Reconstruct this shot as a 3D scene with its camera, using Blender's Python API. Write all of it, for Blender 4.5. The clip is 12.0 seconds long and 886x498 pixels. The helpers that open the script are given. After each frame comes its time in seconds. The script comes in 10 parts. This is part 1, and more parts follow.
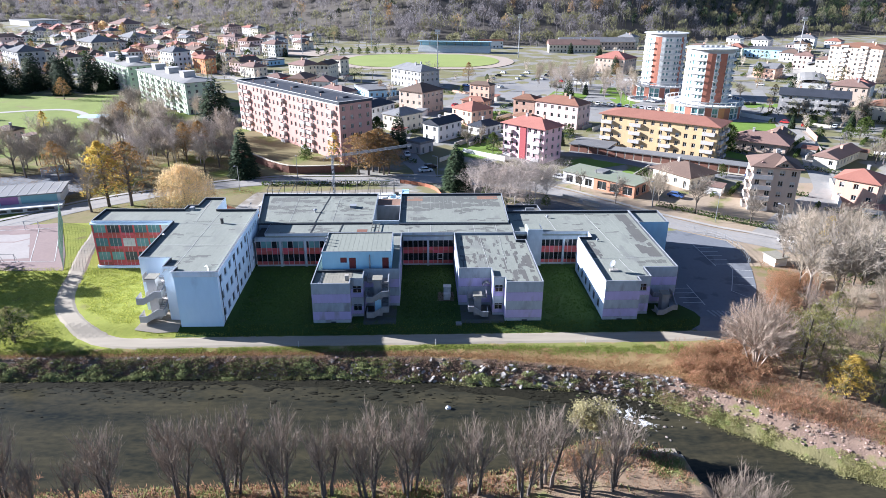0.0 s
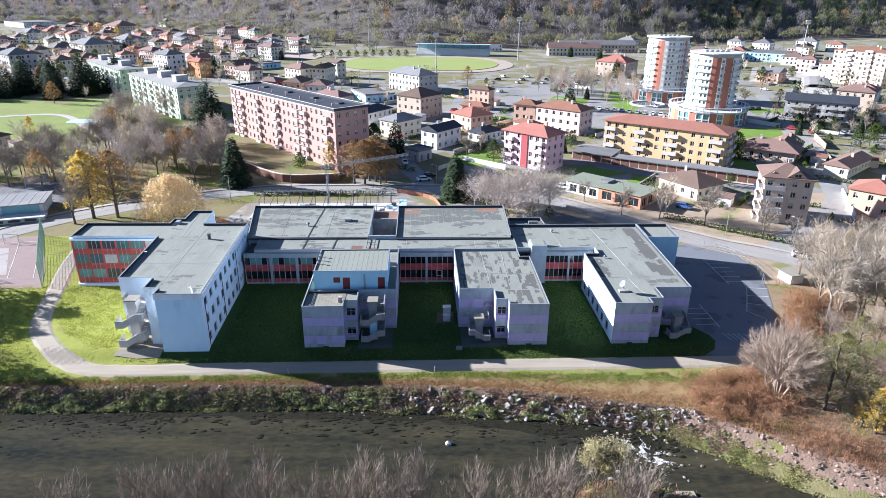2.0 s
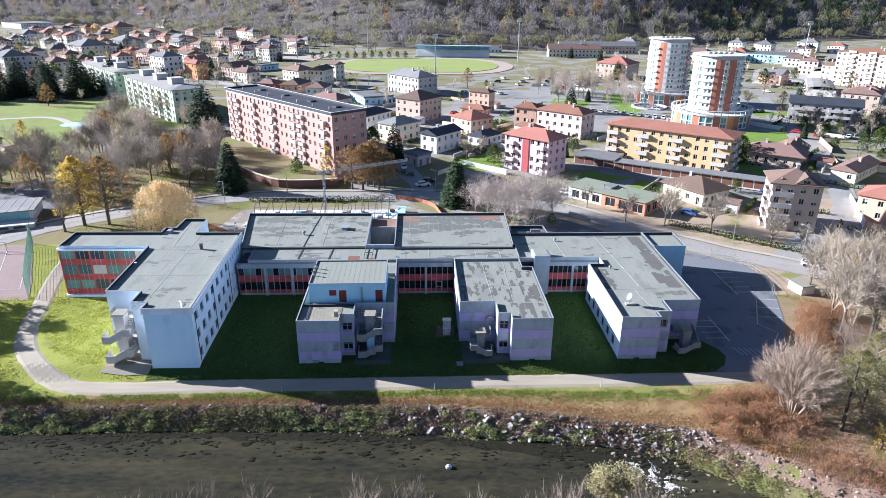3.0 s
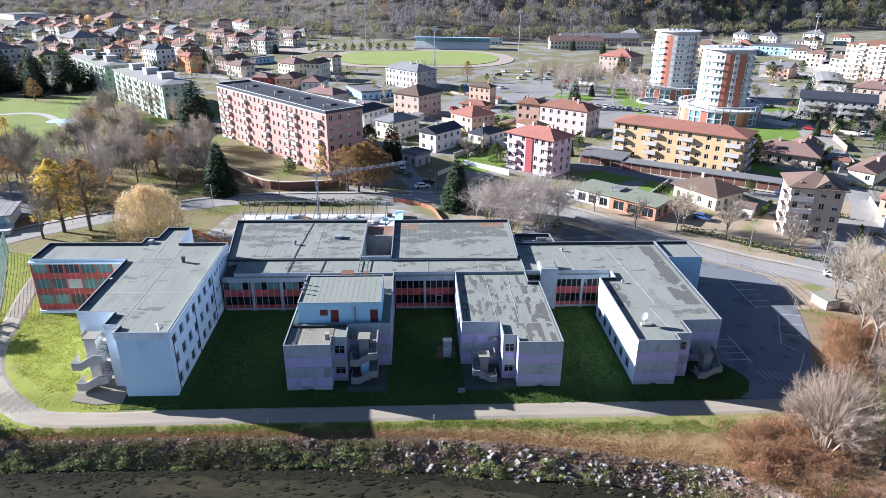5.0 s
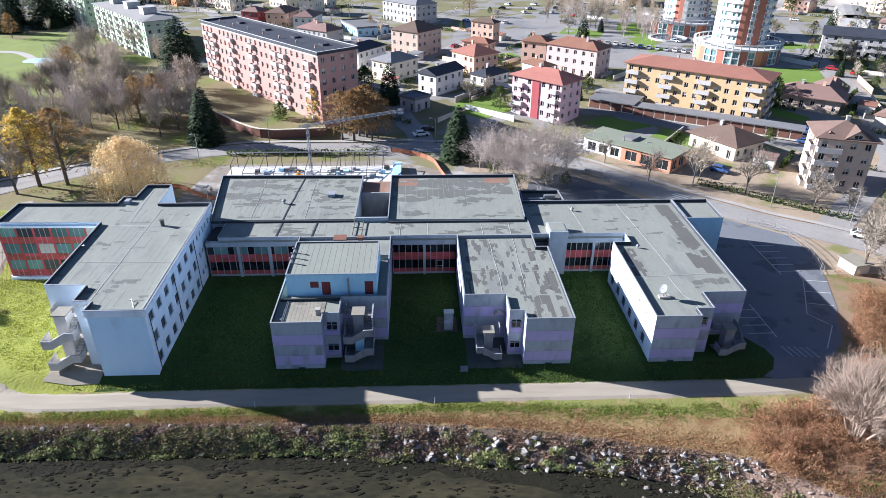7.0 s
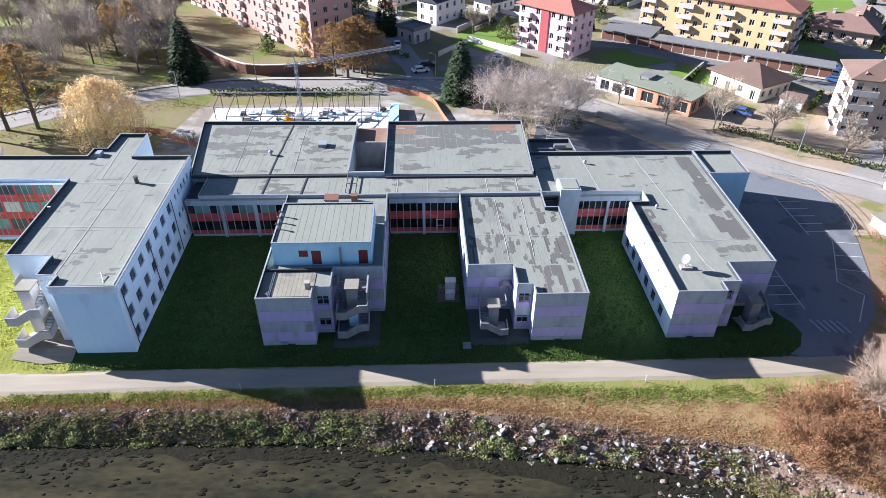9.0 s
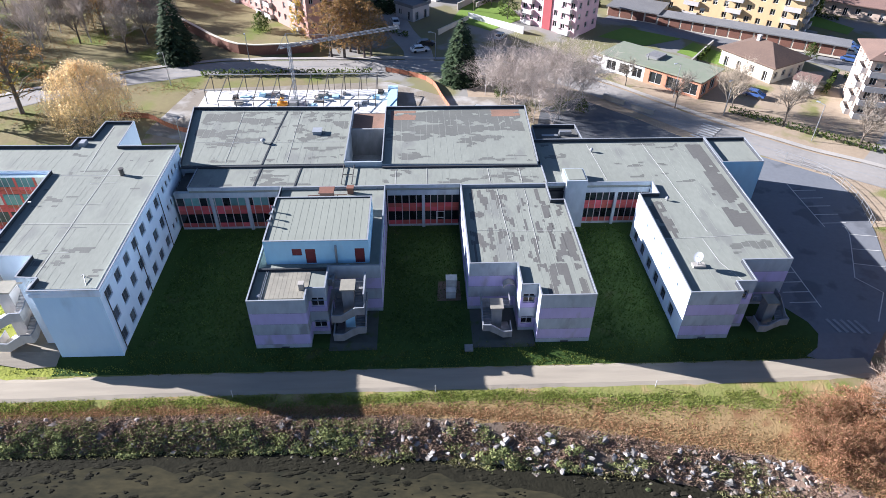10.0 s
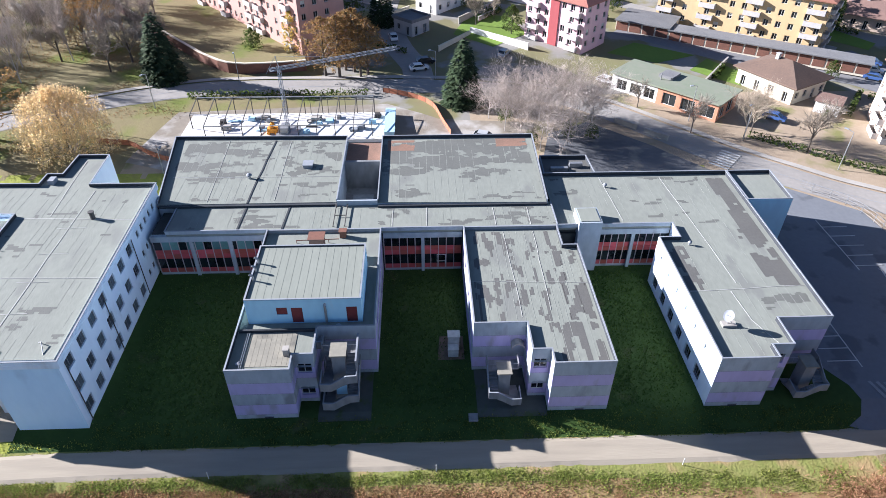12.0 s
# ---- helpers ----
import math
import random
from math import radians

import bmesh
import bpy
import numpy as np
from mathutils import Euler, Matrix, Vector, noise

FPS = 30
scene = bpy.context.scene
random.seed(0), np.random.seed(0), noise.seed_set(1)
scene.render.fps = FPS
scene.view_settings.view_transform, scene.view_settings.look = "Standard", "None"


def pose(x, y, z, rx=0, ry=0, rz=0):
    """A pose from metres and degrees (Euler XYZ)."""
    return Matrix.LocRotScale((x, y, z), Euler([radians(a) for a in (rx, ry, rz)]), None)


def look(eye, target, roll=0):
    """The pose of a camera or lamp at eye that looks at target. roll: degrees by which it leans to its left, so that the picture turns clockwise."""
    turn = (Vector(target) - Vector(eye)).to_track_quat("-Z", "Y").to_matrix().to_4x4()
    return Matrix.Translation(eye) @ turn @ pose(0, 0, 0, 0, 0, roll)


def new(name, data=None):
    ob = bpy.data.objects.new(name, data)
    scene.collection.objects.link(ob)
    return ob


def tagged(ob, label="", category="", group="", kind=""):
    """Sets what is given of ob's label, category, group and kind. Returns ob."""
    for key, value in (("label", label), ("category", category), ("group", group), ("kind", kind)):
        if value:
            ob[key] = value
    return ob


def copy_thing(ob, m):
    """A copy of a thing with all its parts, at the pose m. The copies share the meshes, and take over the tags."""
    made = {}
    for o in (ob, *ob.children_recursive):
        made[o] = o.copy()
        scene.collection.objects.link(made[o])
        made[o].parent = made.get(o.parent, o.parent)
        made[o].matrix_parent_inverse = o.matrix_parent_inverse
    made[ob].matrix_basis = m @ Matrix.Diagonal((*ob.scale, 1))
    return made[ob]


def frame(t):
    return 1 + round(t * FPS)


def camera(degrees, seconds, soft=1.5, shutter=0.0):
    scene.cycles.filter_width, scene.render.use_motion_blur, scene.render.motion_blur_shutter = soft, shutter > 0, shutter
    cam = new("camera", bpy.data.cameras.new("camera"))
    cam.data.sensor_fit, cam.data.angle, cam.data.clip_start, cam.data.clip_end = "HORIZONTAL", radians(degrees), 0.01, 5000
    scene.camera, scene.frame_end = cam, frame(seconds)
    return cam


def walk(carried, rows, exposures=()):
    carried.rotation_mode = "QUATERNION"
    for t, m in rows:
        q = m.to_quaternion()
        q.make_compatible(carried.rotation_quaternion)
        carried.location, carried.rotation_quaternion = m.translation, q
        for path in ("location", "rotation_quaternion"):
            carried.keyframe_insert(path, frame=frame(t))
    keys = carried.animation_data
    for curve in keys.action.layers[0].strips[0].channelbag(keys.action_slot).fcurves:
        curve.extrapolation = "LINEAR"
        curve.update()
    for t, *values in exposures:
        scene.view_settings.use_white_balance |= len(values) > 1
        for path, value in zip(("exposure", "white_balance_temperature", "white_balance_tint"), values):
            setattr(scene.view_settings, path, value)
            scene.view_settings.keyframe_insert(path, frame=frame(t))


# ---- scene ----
cam = camera(69.3, 12.0, soft=0.5)
PATH = [
    (0, (19.157, -98.041, 53.305), (19.223, -96.19, 52.549), 0.3),
    (0.5, (19.179, -96.497, 53.344), (19.246, -94.646, 52.59), 0.3),
    (1, (19.177, -94.763, 53.406), (19.246, -92.911, 52.653), 0.3),
    (1.5, (19.19, -92.911, 53.476), (19.26, -91.059, 52.723), 0.3),
    (2, (19.174, -90.893, 53.566), (19.246, -89.041, 52.815), 0.4),
    (2.5, (19.197, -88.837, 53.651), (19.271, -86.985, 52.9), 0.4),
    (3, (19.231, -86.637, 53.731), (19.305, -84.784, 52.982), 0.4),
    (3.2, (19.25, -85.781, 53.752), (19.324, -83.929, 53.003), 0.4),
    (5, (19.409, -77.764, 54.101), (19.485, -75.921, 53.327), 0.4),
    (5.5, (19.464, -75.388, 54.178), (19.539, -73.562, 53.366), 0.4),
    (6, (19.501, -73.055, 54.277), (19.576, -71.248, 53.422), 0.4),
    (6.5, (19.554, -70.721, 54.351), (19.629, -68.937, 53.451), 0.4),
    (7, (19.674, -68.332, 54.442), (19.747, -66.574, 53.491), 0.4),
    (9, (19.813, -58.609, 54.88), (19.884, -56.973, 53.731), 0.6),
    (9.5, (19.903, -56.204, 54.91), (19.973, -54.599, 53.718), 0.5),
    (10, (19.955, -53.779, 54.949), (20.024, -52.191, 53.735), 0.5),
    (10.5, (20.0, -51.288, 54.96), (20.069, -49.701, 53.745), 0.5),
    (11, (20.068, -48.822, 54.996), (20.137, -47.234, 53.782), 0.5),
    (11.5, (20.122, -46.401, 55.063), (20.191, -44.813, 53.85), 0.5),
    (12, (20.213, -43.995, 55.124), (20.281, -42.405, 53.913), 0.4),
]
walk(cam, [(t, look(e, g, r)) for t, e, g, r in PATH],
     [(0, 1.81, 5780, 14), (3, 1.74, 5780, 14), (6, 1.63, 5820, 14), (7.2, 1.66, 5860, 15), (9.2, 1.82, 5970, 16), (12, 1.79, 5970, 16)])

# ---- world and sun ----
SUN_TO = Vector((-2.47, 0.78, 1.0)).normalized()
SUN_EL = math.asin(SUN_TO.z)
SUN_ROT = math.atan2(SUN_TO.x, SUN_TO.y)
world = bpy.data.worlds.new("sky")
world.use_nodes = True
scene.world = world
nt = world.node_tree
nt.nodes.clear()
sky = nt.nodes.new("ShaderNodeTexSky")
sky.sky_type = 'NISHITA'
sky.sun_disc = False
sky.sun_elevation = SUN_EL
sky.sun_rotation = SUN_ROT
sky.air_density = 0.6
sky.dust_density = 0.1
sky.ozone_density = 1.5
bg = nt.nodes.new("ShaderNodeBackground")
bg.inputs["Strength"].default_value = 0.05
wo = nt.nodes.new("ShaderNodeOutputWorld")
nt.links.new(sky.outputs[0], bg.inputs[0])
nt.links.new(bg.outputs[0], wo.inputs[0])
sun = new("sun", bpy.data.lights.new("sun", 'SUN'))
sun.data.energy = 5.0
sun.data.angle = radians(0.5)
sun.data.color = (1.0, 0.965, 0.92)
sun.matrix_basis = look(SUN_TO * 200, (0, 0, 0))


# ---- materials ----
def mat(name, col, col2=None, rough=0.8, fine=3.0, coarse=0.15, amount=0.5, bump=0.0, bump_scale=None, metal=0.0,
        spec=0.3, vary=0.0, island=0.0, stretch=(1, 1, 1), stain=None, stain_scale=0.3, stain_at=0.55, stain_soft=0.06, thin=0.0):
    m = bpy.data.materials.new(name)
    m.use_nodes = True
    n, l = m.node_tree.nodes, m.node_tree.links
    p = n["Principled BSDF"]
    p.inputs["Roughness"].default_value = rough
    p.inputs["Metallic"].default_value = metal
    p.inputs["Specular IOR Level"].default_value = spec
    col2 = col2 or tuple(c * 0.72 for c in col)
    geo = n.new("ShaderNodeNewGeometry")
    mp = n.new("ShaderNodeMapping")
    mp.inputs["Scale"].default_value = stretch
    l.new(geo.outputs["Position"], mp.inputs["Vector"])

    def noise_tex(s, d=4):
        t = n.new("ShaderNodeTexNoise")
        t.inputs["Scale"].default_value = s
        t.inputs["Detail"].default_value = d
        l.new(mp.outputs[0], t.inputs["Vector"])
        return t
    a, b = noise_tex(fine), noise_tex(coarse, 3)
    add = n.new("ShaderNodeMath")
    add.operation = 'ADD'
    l.new(a.outputs[0], add.inputs[0])
    l.new(b.outputs[0], add.inputs[1])
    rng = n.new("ShaderNodeMapRange")
    rng.inputs[1].default_value, rng.inputs[2].default_value = 1.0 - amount * 0.6, 1.0 + amount * 0.6
    l.new(add.outputs[0], rng.inputs[0])
    mix = n.new("ShaderNodeMix")
    mix.data_type = 'RGBA'
    mix.inputs[6].default_value, mix.inputs[7].default_value = (*col2, 1), (*col, 1)
    l.new(rng.outputs[0], mix.inputs[0])
    out = mix.outputs[2]
    if stain:
        s = noise_tex(stain_scale, 5)
        r2 = n.new("ShaderNodeMapRange")
        r2.inputs[1].default_value, r2.inputs[2].default_value = stain_at, stain_at + stain_soft
        l.new(s.outputs[0], r2.inputs[0])
        m2 = n.new("ShaderNodeMix")
        m2.data_type = 'RGBA'
        m2.inputs[7].default_value = (*stain, 1)
        l.new(r2.outputs[0], m2.inputs[0])
        l.new(out, m2.inputs[6])
        out = m2.outputs[2]
    if vary or island:
        hsv = n.new("ShaderNodeHueSaturation")
        l.new(out, hsv.inputs["Color"])
        if vary:
            oi = n.new("ShaderNodeObjectInfo")
            src = oi.outputs["Random"]
            w = vary
        else:
            src = geo.outputs["Random Per Island"]
            w = island
        r3 = n.new("ShaderNodeMapRange")
        r3.inputs[3].default_value, r3.inputs[4].default_value = 1 - w, 1 + w
        l.new(src, r3.inputs[0])
        l.new(r3.outputs[0], hsv.inputs["Value"])
        r4 = n.new("ShaderNodeMapRange")
        r4.inputs[3].default_value, r4.inputs[4].default_value = 0.5 + w * 0.05, 0.5 - w * 0.05
        l.new(src, r4.inputs[0])
        l.new(r4.outputs[0], hsv.inputs["Hue"])
        out = hsv.outputs[0]
    l.new(out, p.inputs["Base Color"])
    if thin:
        tr, mx = n.new("ShaderNodeBsdfTranslucent"), n.new("ShaderNodeMixShader")
        l.new(out, tr.inputs["Color"])
        mx.inputs[0].default_value = thin
        l.new(p.outputs[0], mx.inputs[1])
        l.new(tr.outputs[0], mx.inputs[2])
        l.new(mx.outputs[0], n["Material Output"].inputs["Surface"])
    if bump:
        bt = noise_tex(bump_scale or fine * 2, 5)
        bn = n.new("ShaderNodeBump")
        bn.inputs["Strength"].default_value = bump
        bn.inputs["Distance"].default_value = 0.1
        l.new(bt.outputs[0], bn.inputs["Height"])
        l.new(bn.outputs[0], p.inputs["Normal"])
    return m


M_BITUMEN = mat("bitumen", (0.264, 0.279, 0.241), (0.19, 0.201, 0.174), 0.9, 2.2, 0.2, 0.9, 0.15, 6, stretch=(1.0, 0.4, 1), stain=(0.19, 0.197, 0.178), stain_scale=0.35, stain_at=0.56, stain_soft=0.1)
M_LAP = mat("felt_lap", (0.285, 0.297, 0.262), (0.235, 0.246, 0.217), 0.9, 2.2, 0.12, 0.8)
M_CONC_OLD = mat("weathered_concrete", (0.32, 0.325, 0.33), (0.16, 0.162, 0.165), 0.92, 1.6, 0.4, 1.0, 0.3, 6, stretch=(1, 1, 0.4))
M_BITUMEN_DARK = mat("bitumen_patch", (0.13, 0.128, 0.118), (0.1, 0.098, 0.092), 0.9, 3, 0.3, 0.8, 0.2, 8)
M_BITUMEN_RED = mat("bare_tile_patch", (0.3, 0.17, 0.12), (0.17, 0.11, 0.08), 0.9, 4, 0.5, 0.8)
M_APRON = mat("mossy_paving", (0.09, 0.1, 0.09), (0.06, 0.068, 0.058), 0.9, 1.5, 0.3, 1.0, 0.3, 6, stain=(0.06, 0.085, 0.03), stain_scale=0.5, stain_at=0.55, stain_soft=0.1)
M_KERB = mat("mossy_kerb", (0.27, 0.22, 0.18), (0.16, 0.13, 0.1), 0.95, 2, 0.5, 1.0)
M_SEAM = mat("roof_seam", (0.46, 0.46, 0.43), None, 0.8, 3, 0.4, 0.6)
M_CAP = mat("coping_metal", (0.3, 0.32, 0.345), (0.21, 0.225, 0.25), 0.75, 2, 0.3, 0.8, metal=0.0, spec=0.25)
# near-black for open joints and vents, and for shade painted inside the parapets
M_JOINTSHADE = mat("dark_joint_and_shade", (0.05, 0.055, 0.062), (0.03, 0.034, 0.04), 0.8, 2, 0.3, 0.5)
M_WHITE = mat("white_render", (0.78, 0.87, 0.94), (0.66, 0.76, 0.85), 0.85, 1.2, 0.18, 0.7, stretch=(1, 1, 0.35), stain=(0.5, 0.53, 0.54), stain_scale=0.35, stain_at=0.62, stain_soft=0.2)
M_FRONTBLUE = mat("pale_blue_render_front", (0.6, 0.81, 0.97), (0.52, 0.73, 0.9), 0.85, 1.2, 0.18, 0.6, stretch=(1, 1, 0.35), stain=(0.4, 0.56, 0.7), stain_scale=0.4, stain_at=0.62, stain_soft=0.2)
M_STAIRWHITE = mat("stair_render", (0.62, 0.6, 0.57), (0.42, 0.4, 0.38), 0.85, 1.5, 0.4, 0.9, stretch=(1, 1, 0.4), stain=(0.28, 0.26, 0.24), stain_scale=0.6, stain_at=0.58, stain_soft=0.15)
M_CONC = mat("grey_concrete", (0.44, 0.49, 0.535), (0.28, 0.32, 0.355), 0.9, 1.5, 0.25, 0.8, stretch=(1, 1, 0.4), stain=(0.25, 0.265, 0.28), stain_scale=0.5, stain_at=0.54, stain_soft=0.15)
M_LILAC = mat("lilac_panel", (0.51, 0.455, 0.7), (0.4, 0.355, 0.55), 0.9, 1.2, 0.2, 0.7, stretch=(1, 1, 0.4), stain=(0.36, 0.34, 0.42), stain_scale=0.7, stain_at=0.55, stain_soft=0.16)
M_RED = mat("red_panel", (0.52, 0.1, 0.09), (0.4, 0.075, 0.07), 0.5, 2, 0.4, 0.6, vary=0.25)
M_MULLION = mat("pale_mullion", (0.5, 0.44, 0.44), (0.36, 0.32, 0.32), 0.6, 2, 0.4, 0.6)
M_PH = mat("sky_blue_paint", (0.42, 0.7, 0.84), (0.36, 0.6, 0.74), 0.7, 1.3, 0.3, 0.6, stretch=(1, 1, 0.4), stain=(0.5, 0.6, 0.66), stain_scale=0.6, stain_at=0.62, stain_soft=0.15)
M_DOOR = mat("oxide_red_door", (0.2, 0.04, 0.04), (0.15, 0.03, 0.03), 0.6, 2, 0.5, 0.5)
M_METALROOF = mat("sheet_metal_roof", (0.27, 0.285, 0.245), (0.215, 0.228, 0.196), 0.9, 2, 0.2, 0.9, spec=0.12, stretch=(1.2, 0.3, 1))
M_STEEL = mat("galvanised_steel", (0.42, 0.43, 0.44), (0.3, 0.31, 0.32), 0.45, 3, 0.5, 0.5, metal=0.6)
M_DARKSTEEL = mat("dark_steel", (0.09, 0.085, 0.08), (0.06, 0.055, 0.05), 0.6, 3, 0.5, 0.5)
M_RUST = mat("rust_brown_sheet", (0.22, 0.1, 0.07), (0.14, 0.07, 0.05), 0.8, 3, 0.5, 0.7)
M_GLASS = mat("dark_glass", (0.022, 0.027, 0.03), (0.012, 0.015, 0.018), 0.07, 1.5, 0.5, 0.6, spec=0.6, vary=0.5)
# reflected sky put into the base colour as a lighter grey
M_GLASSGREY = mat("sky_grey_glass", (0.11, 0.13, 0.15), (0.05, 0.06, 0.07), 0.12, 0.9, 0.4, 0.9, spec=0.6, vary=0.5)
M_PAINT_OLD = mat("faded_road_paint", (0.34, 0.35, 0.36), (0.2, 0.21, 0.22), 0.85, 5, 0.6, 1.0)
M_TEAL = mat("teal_glass", (0.15, 0.3, 0.3), (0.08, 0.17, 0.17), 0.15, 0.9, 0.4, 0.8, spec=0.6, vary=0.4)
M_BLIND = mat("pale_blind", (0.5, 0.5, 0.46), None, 0.7, 2, 0.4, 0.5, vary=0.3)
M_GRASS = mat("meadow_grass", (0.33, 0.34, 0.07), (0.18, 0.21, 0.045), 0.95, 1.8, 0.3, 1.3, 1.0, 2.5, spec=0.1, stain=(0.2, 0.17, 0.07), stain_scale=0.25, stain_at=0.6, stain_soft=0.15)
# same grass as the meadow, the wings' shade put into its dark colour
M_LAWN_SHADED = mat("court_lawn_shaded", (0.056, 0.1, 0.026), (0.03, 0.056, 0.016), 0.95, 1.5, 0.1, 1.0, 0.5, 5, spec=0.1, stain=(0.1, 0.09, 0.05), stain_scale=0.2, stain_at=0.63, stain_soft=0.15)
M_PARKGRASS = mat("park_grass", (0.24, 0.29, 0.08), (0.16, 0.19, 0.06), 0.95, 0.25, 0.05, 1.2, 0.5, 4, spec=0.1, stain=(0.22, 0.19, 0.1), stain_scale=0.06, stain_at=0.58, stain_soft=0.12)
M_VERGE = mat("dry_verge", (0.31, 0.225, 0.105), (0.25, 0.165, 0.085), 0.95, 1.2, 0.25, 1.3, 0.7, 5, spec=0.1, stain=(0.21, 0.12, 0.06), stain_scale=0.5, stain_at=0.52, stain_soft=0.15)
M_VERGEGREEN = mat("verge_green", (0.15, 0.2, 0.045), (0.25, 0.21, 0.085), 0.95, 1.2, 0.3, 1.3, 0.8, 4, spec=0.1, stain=(0.31, 0.225, 0.115), stain_scale=0.35, stain_at=0.52, stain_soft=0.15)
M_BANK = mat("bank_soil", (0.2, 0.15, 0.115), (0.115, 0.09, 0.068), 0.95, 1.5, 0.4, 1.2, 0.9, 4, spec=0.1, stain=(0.13, 0.16, 0.05), stain_scale=0.45, stain_at=0.6, stain_soft=0.12)
M_BED = mat("river_bed", (0.09, 0.08, 0.05), (0.05, 0.045, 0.03), 0.9, 1.2, 0.25, 1.0, 0.6, 3, spec=0.2)
M_LITTER = mat("leaf_litter", (0.3, 0.215, 0.145), (0.2, 0.145, 0.098), 0.95, 1.6, 0.2, 1.2, 0.7, 5, spec=0.1, stain=(0.15, 0.17, 0.05), stain_scale=0.22, stain_at=0.52, stain_soft=0.15)
M_DRY = mat("dry_roadside", (0.4, 0.325, 0.24), (0.28, 0.215, 0.15), 0.95, 1.3, 0.2, 1.2, 0.6, 5, spec=0.1, stain=(0.2, 0.2, 0.08), stain_scale=0.15, stain_at=0.56, stain_soft=0.12)
M_PARK = mat("park_floor", (0.25, 0.225, 0.11), (0.18, 0.14, 0.085), 0.95, 0.9, 0.07, 1.2, 0.7, 3, spec=0.1, stain=(0.15, 0.18, 0.045), stain_scale=0.08, stain_at=0.5, stain_soft=0.12)
M_TOWN = mat("town_ground", (0.2, 0.205, 0.09), (0.19, 0.16, 0.105), 0.95, 0.5, 0.06, 1.2, 0.2, 3, spec=0.1, stain=(0.25, 0.24, 0.218), stain_scale=0.07, stain_at=0.5, stain_soft=0.06)
M_HILL = mat("hill_floor", (0.13, 0.115, 0.1), (0.09, 0.082, 0.07), 0.95, 0.2, 0.02, 1.0, 0.2, 1, spec=0.1)
M_PATH = mat("worn_path_asphalt", (0.39, 0.34, 0.262), (0.25, 0.218, 0.172), 0.95, 1.2, 0.2, 0.9, 0.2, 8, stretch=(0.12, 1, 1))
M_ASPHALT = mat("asphalt", (0.185, 0.198, 0.217), (0.14, 0.15, 0.167), 0.9, 1.5, 0.15, 0.9, 0.15, 12, stain=(0.12, 0.128, 0.142), stain_scale=0.18, stain_at=0.57, stain_soft=0.05)
M_ROAD = mat("road_asphalt", (0.33, 0.31, 0.285), (0.25, 0.236, 0.217), 0.9, 1.2, 0.1, 0.8, 0.15, 12)
M_PAINT = mat("road_paint", (0.62, 0.62, 0.6), (0.42, 0.42, 0.4), 0.8, 5, 0.6, 0.9)
M_SQUARE = mat("pale_paving", (0.29, 0.282, 0.267), (0.2, 0.193, 0.182), 0.9, 1.2, 0.08, 0.9, stain=(0.2, 0.2, 0.2), stain_scale=0.05, stain_at=0.55, stain_soft=0.05)
M_PAVE = mat("pale_concrete_slab", (0.43, 0.4, 0.36), (0.31, 0.29, 0.26), 0.9, 1.5, 0.2, 0.8)
M_SLAB = mat("fresh_concrete", (0.68, 0.67, 0.66), (0.55, 0.54, 0.53), 0.9, 1.2, 0.2, 0.7, stain=(0.46, 0.4, 0.32), stain_scale=0.2, stain_at=0.62, stain_soft=0.05)
M_SCREE = mat("scree_slope", (0.29, 0.205, 0.155), (0.18, 0.125, 0.095), 0.95, 1.6, 0.35, 1.2, 0.9, 4, spec=0.1, stain=(0.17, 0.17, 0.06), stain_scale=0.3, stain_at=0.6, stain_soft=0.12)
M_WEEDY = mat("weedy_shore", (0.21, 0.19, 0.09), (0.14, 0.125, 0.06), 0.95, 1.2, 0.35, 1.2, 0.9, 4, spec=0.1, stain=(0.14, 0.17, 0.05), stain_scale=0.5, stain_at=0.52, stain_soft=0.15)
M_ROCK = mat("river_rock", (0.38, 0.365, 0.35), (0.17, 0.155, 0.135), 0.9, 2, 0.6, 1.0, 0.5, 6, vary=0.35)
M_ROCKS = mat("rubble", (0.27, 0.235, 0.2), (0.13, 0.11, 0.09), 0.9, 1.2, 0.35, 1.2, 0.5, 6, island=0.55, stain=(0.12, 0.14, 0.05), stain_scale=0.4, stain_at=0.56, stain_soft=0.1)
M_SCREESTONE = mat("scree_stone", (0.35, 0.265, 0.21), (0.24, 0.175, 0.135), 0.9, 1.2, 0.35, 1.2, 0.5, 6, island=0.45)
M_WEED = mat("bank_weed", (0.215, 0.265, 0.095), (0.3, 0.285, 0.14), 0.9, 1.0, 0.3, 1.2, island=0.3, spec=0.1, thin=0.35)
M_BRAMBLE = mat("brown_bramble", (0.4, 0.235, 0.135), (0.28, 0.17, 0.105), 0.95, 0.8, 0.2, 1.2, island=0.4, spec=0.1, thin=0.45)
M_FOAM = mat("foam", (0.8, 0.82, 0.85), None, 0.6, 3, 1, 0.3)
M_BARK = mat("bark", (0.15, 0.125, 0.105), (0.065, 0.052, 0.043), 0.95, 4, 0.6, 0.9, vary=0.25)
M_TWIG = mat("bare_twigs", (0.32, 0.275, 0.22), (0.22, 0.19, 0.155), 0.95, 0.8, 0.2, 0.9, island=0.25, spec=0.1)
M_TWIG_PINK = mat("pale_twigs", (0.5, 0.43, 0.375), (0.34, 0.29, 0.25), 0.95, 0.8, 0.2, 0.9, island=0.25, spec=0.1)
M_YELLOW = mat("yellow_leaves", (0.62, 0.47, 0.11), (0.46, 0.33, 0.08), 0.8, 0.8, 0.2, 1.0, island=0.35, spec=0.15, thin=0.45)
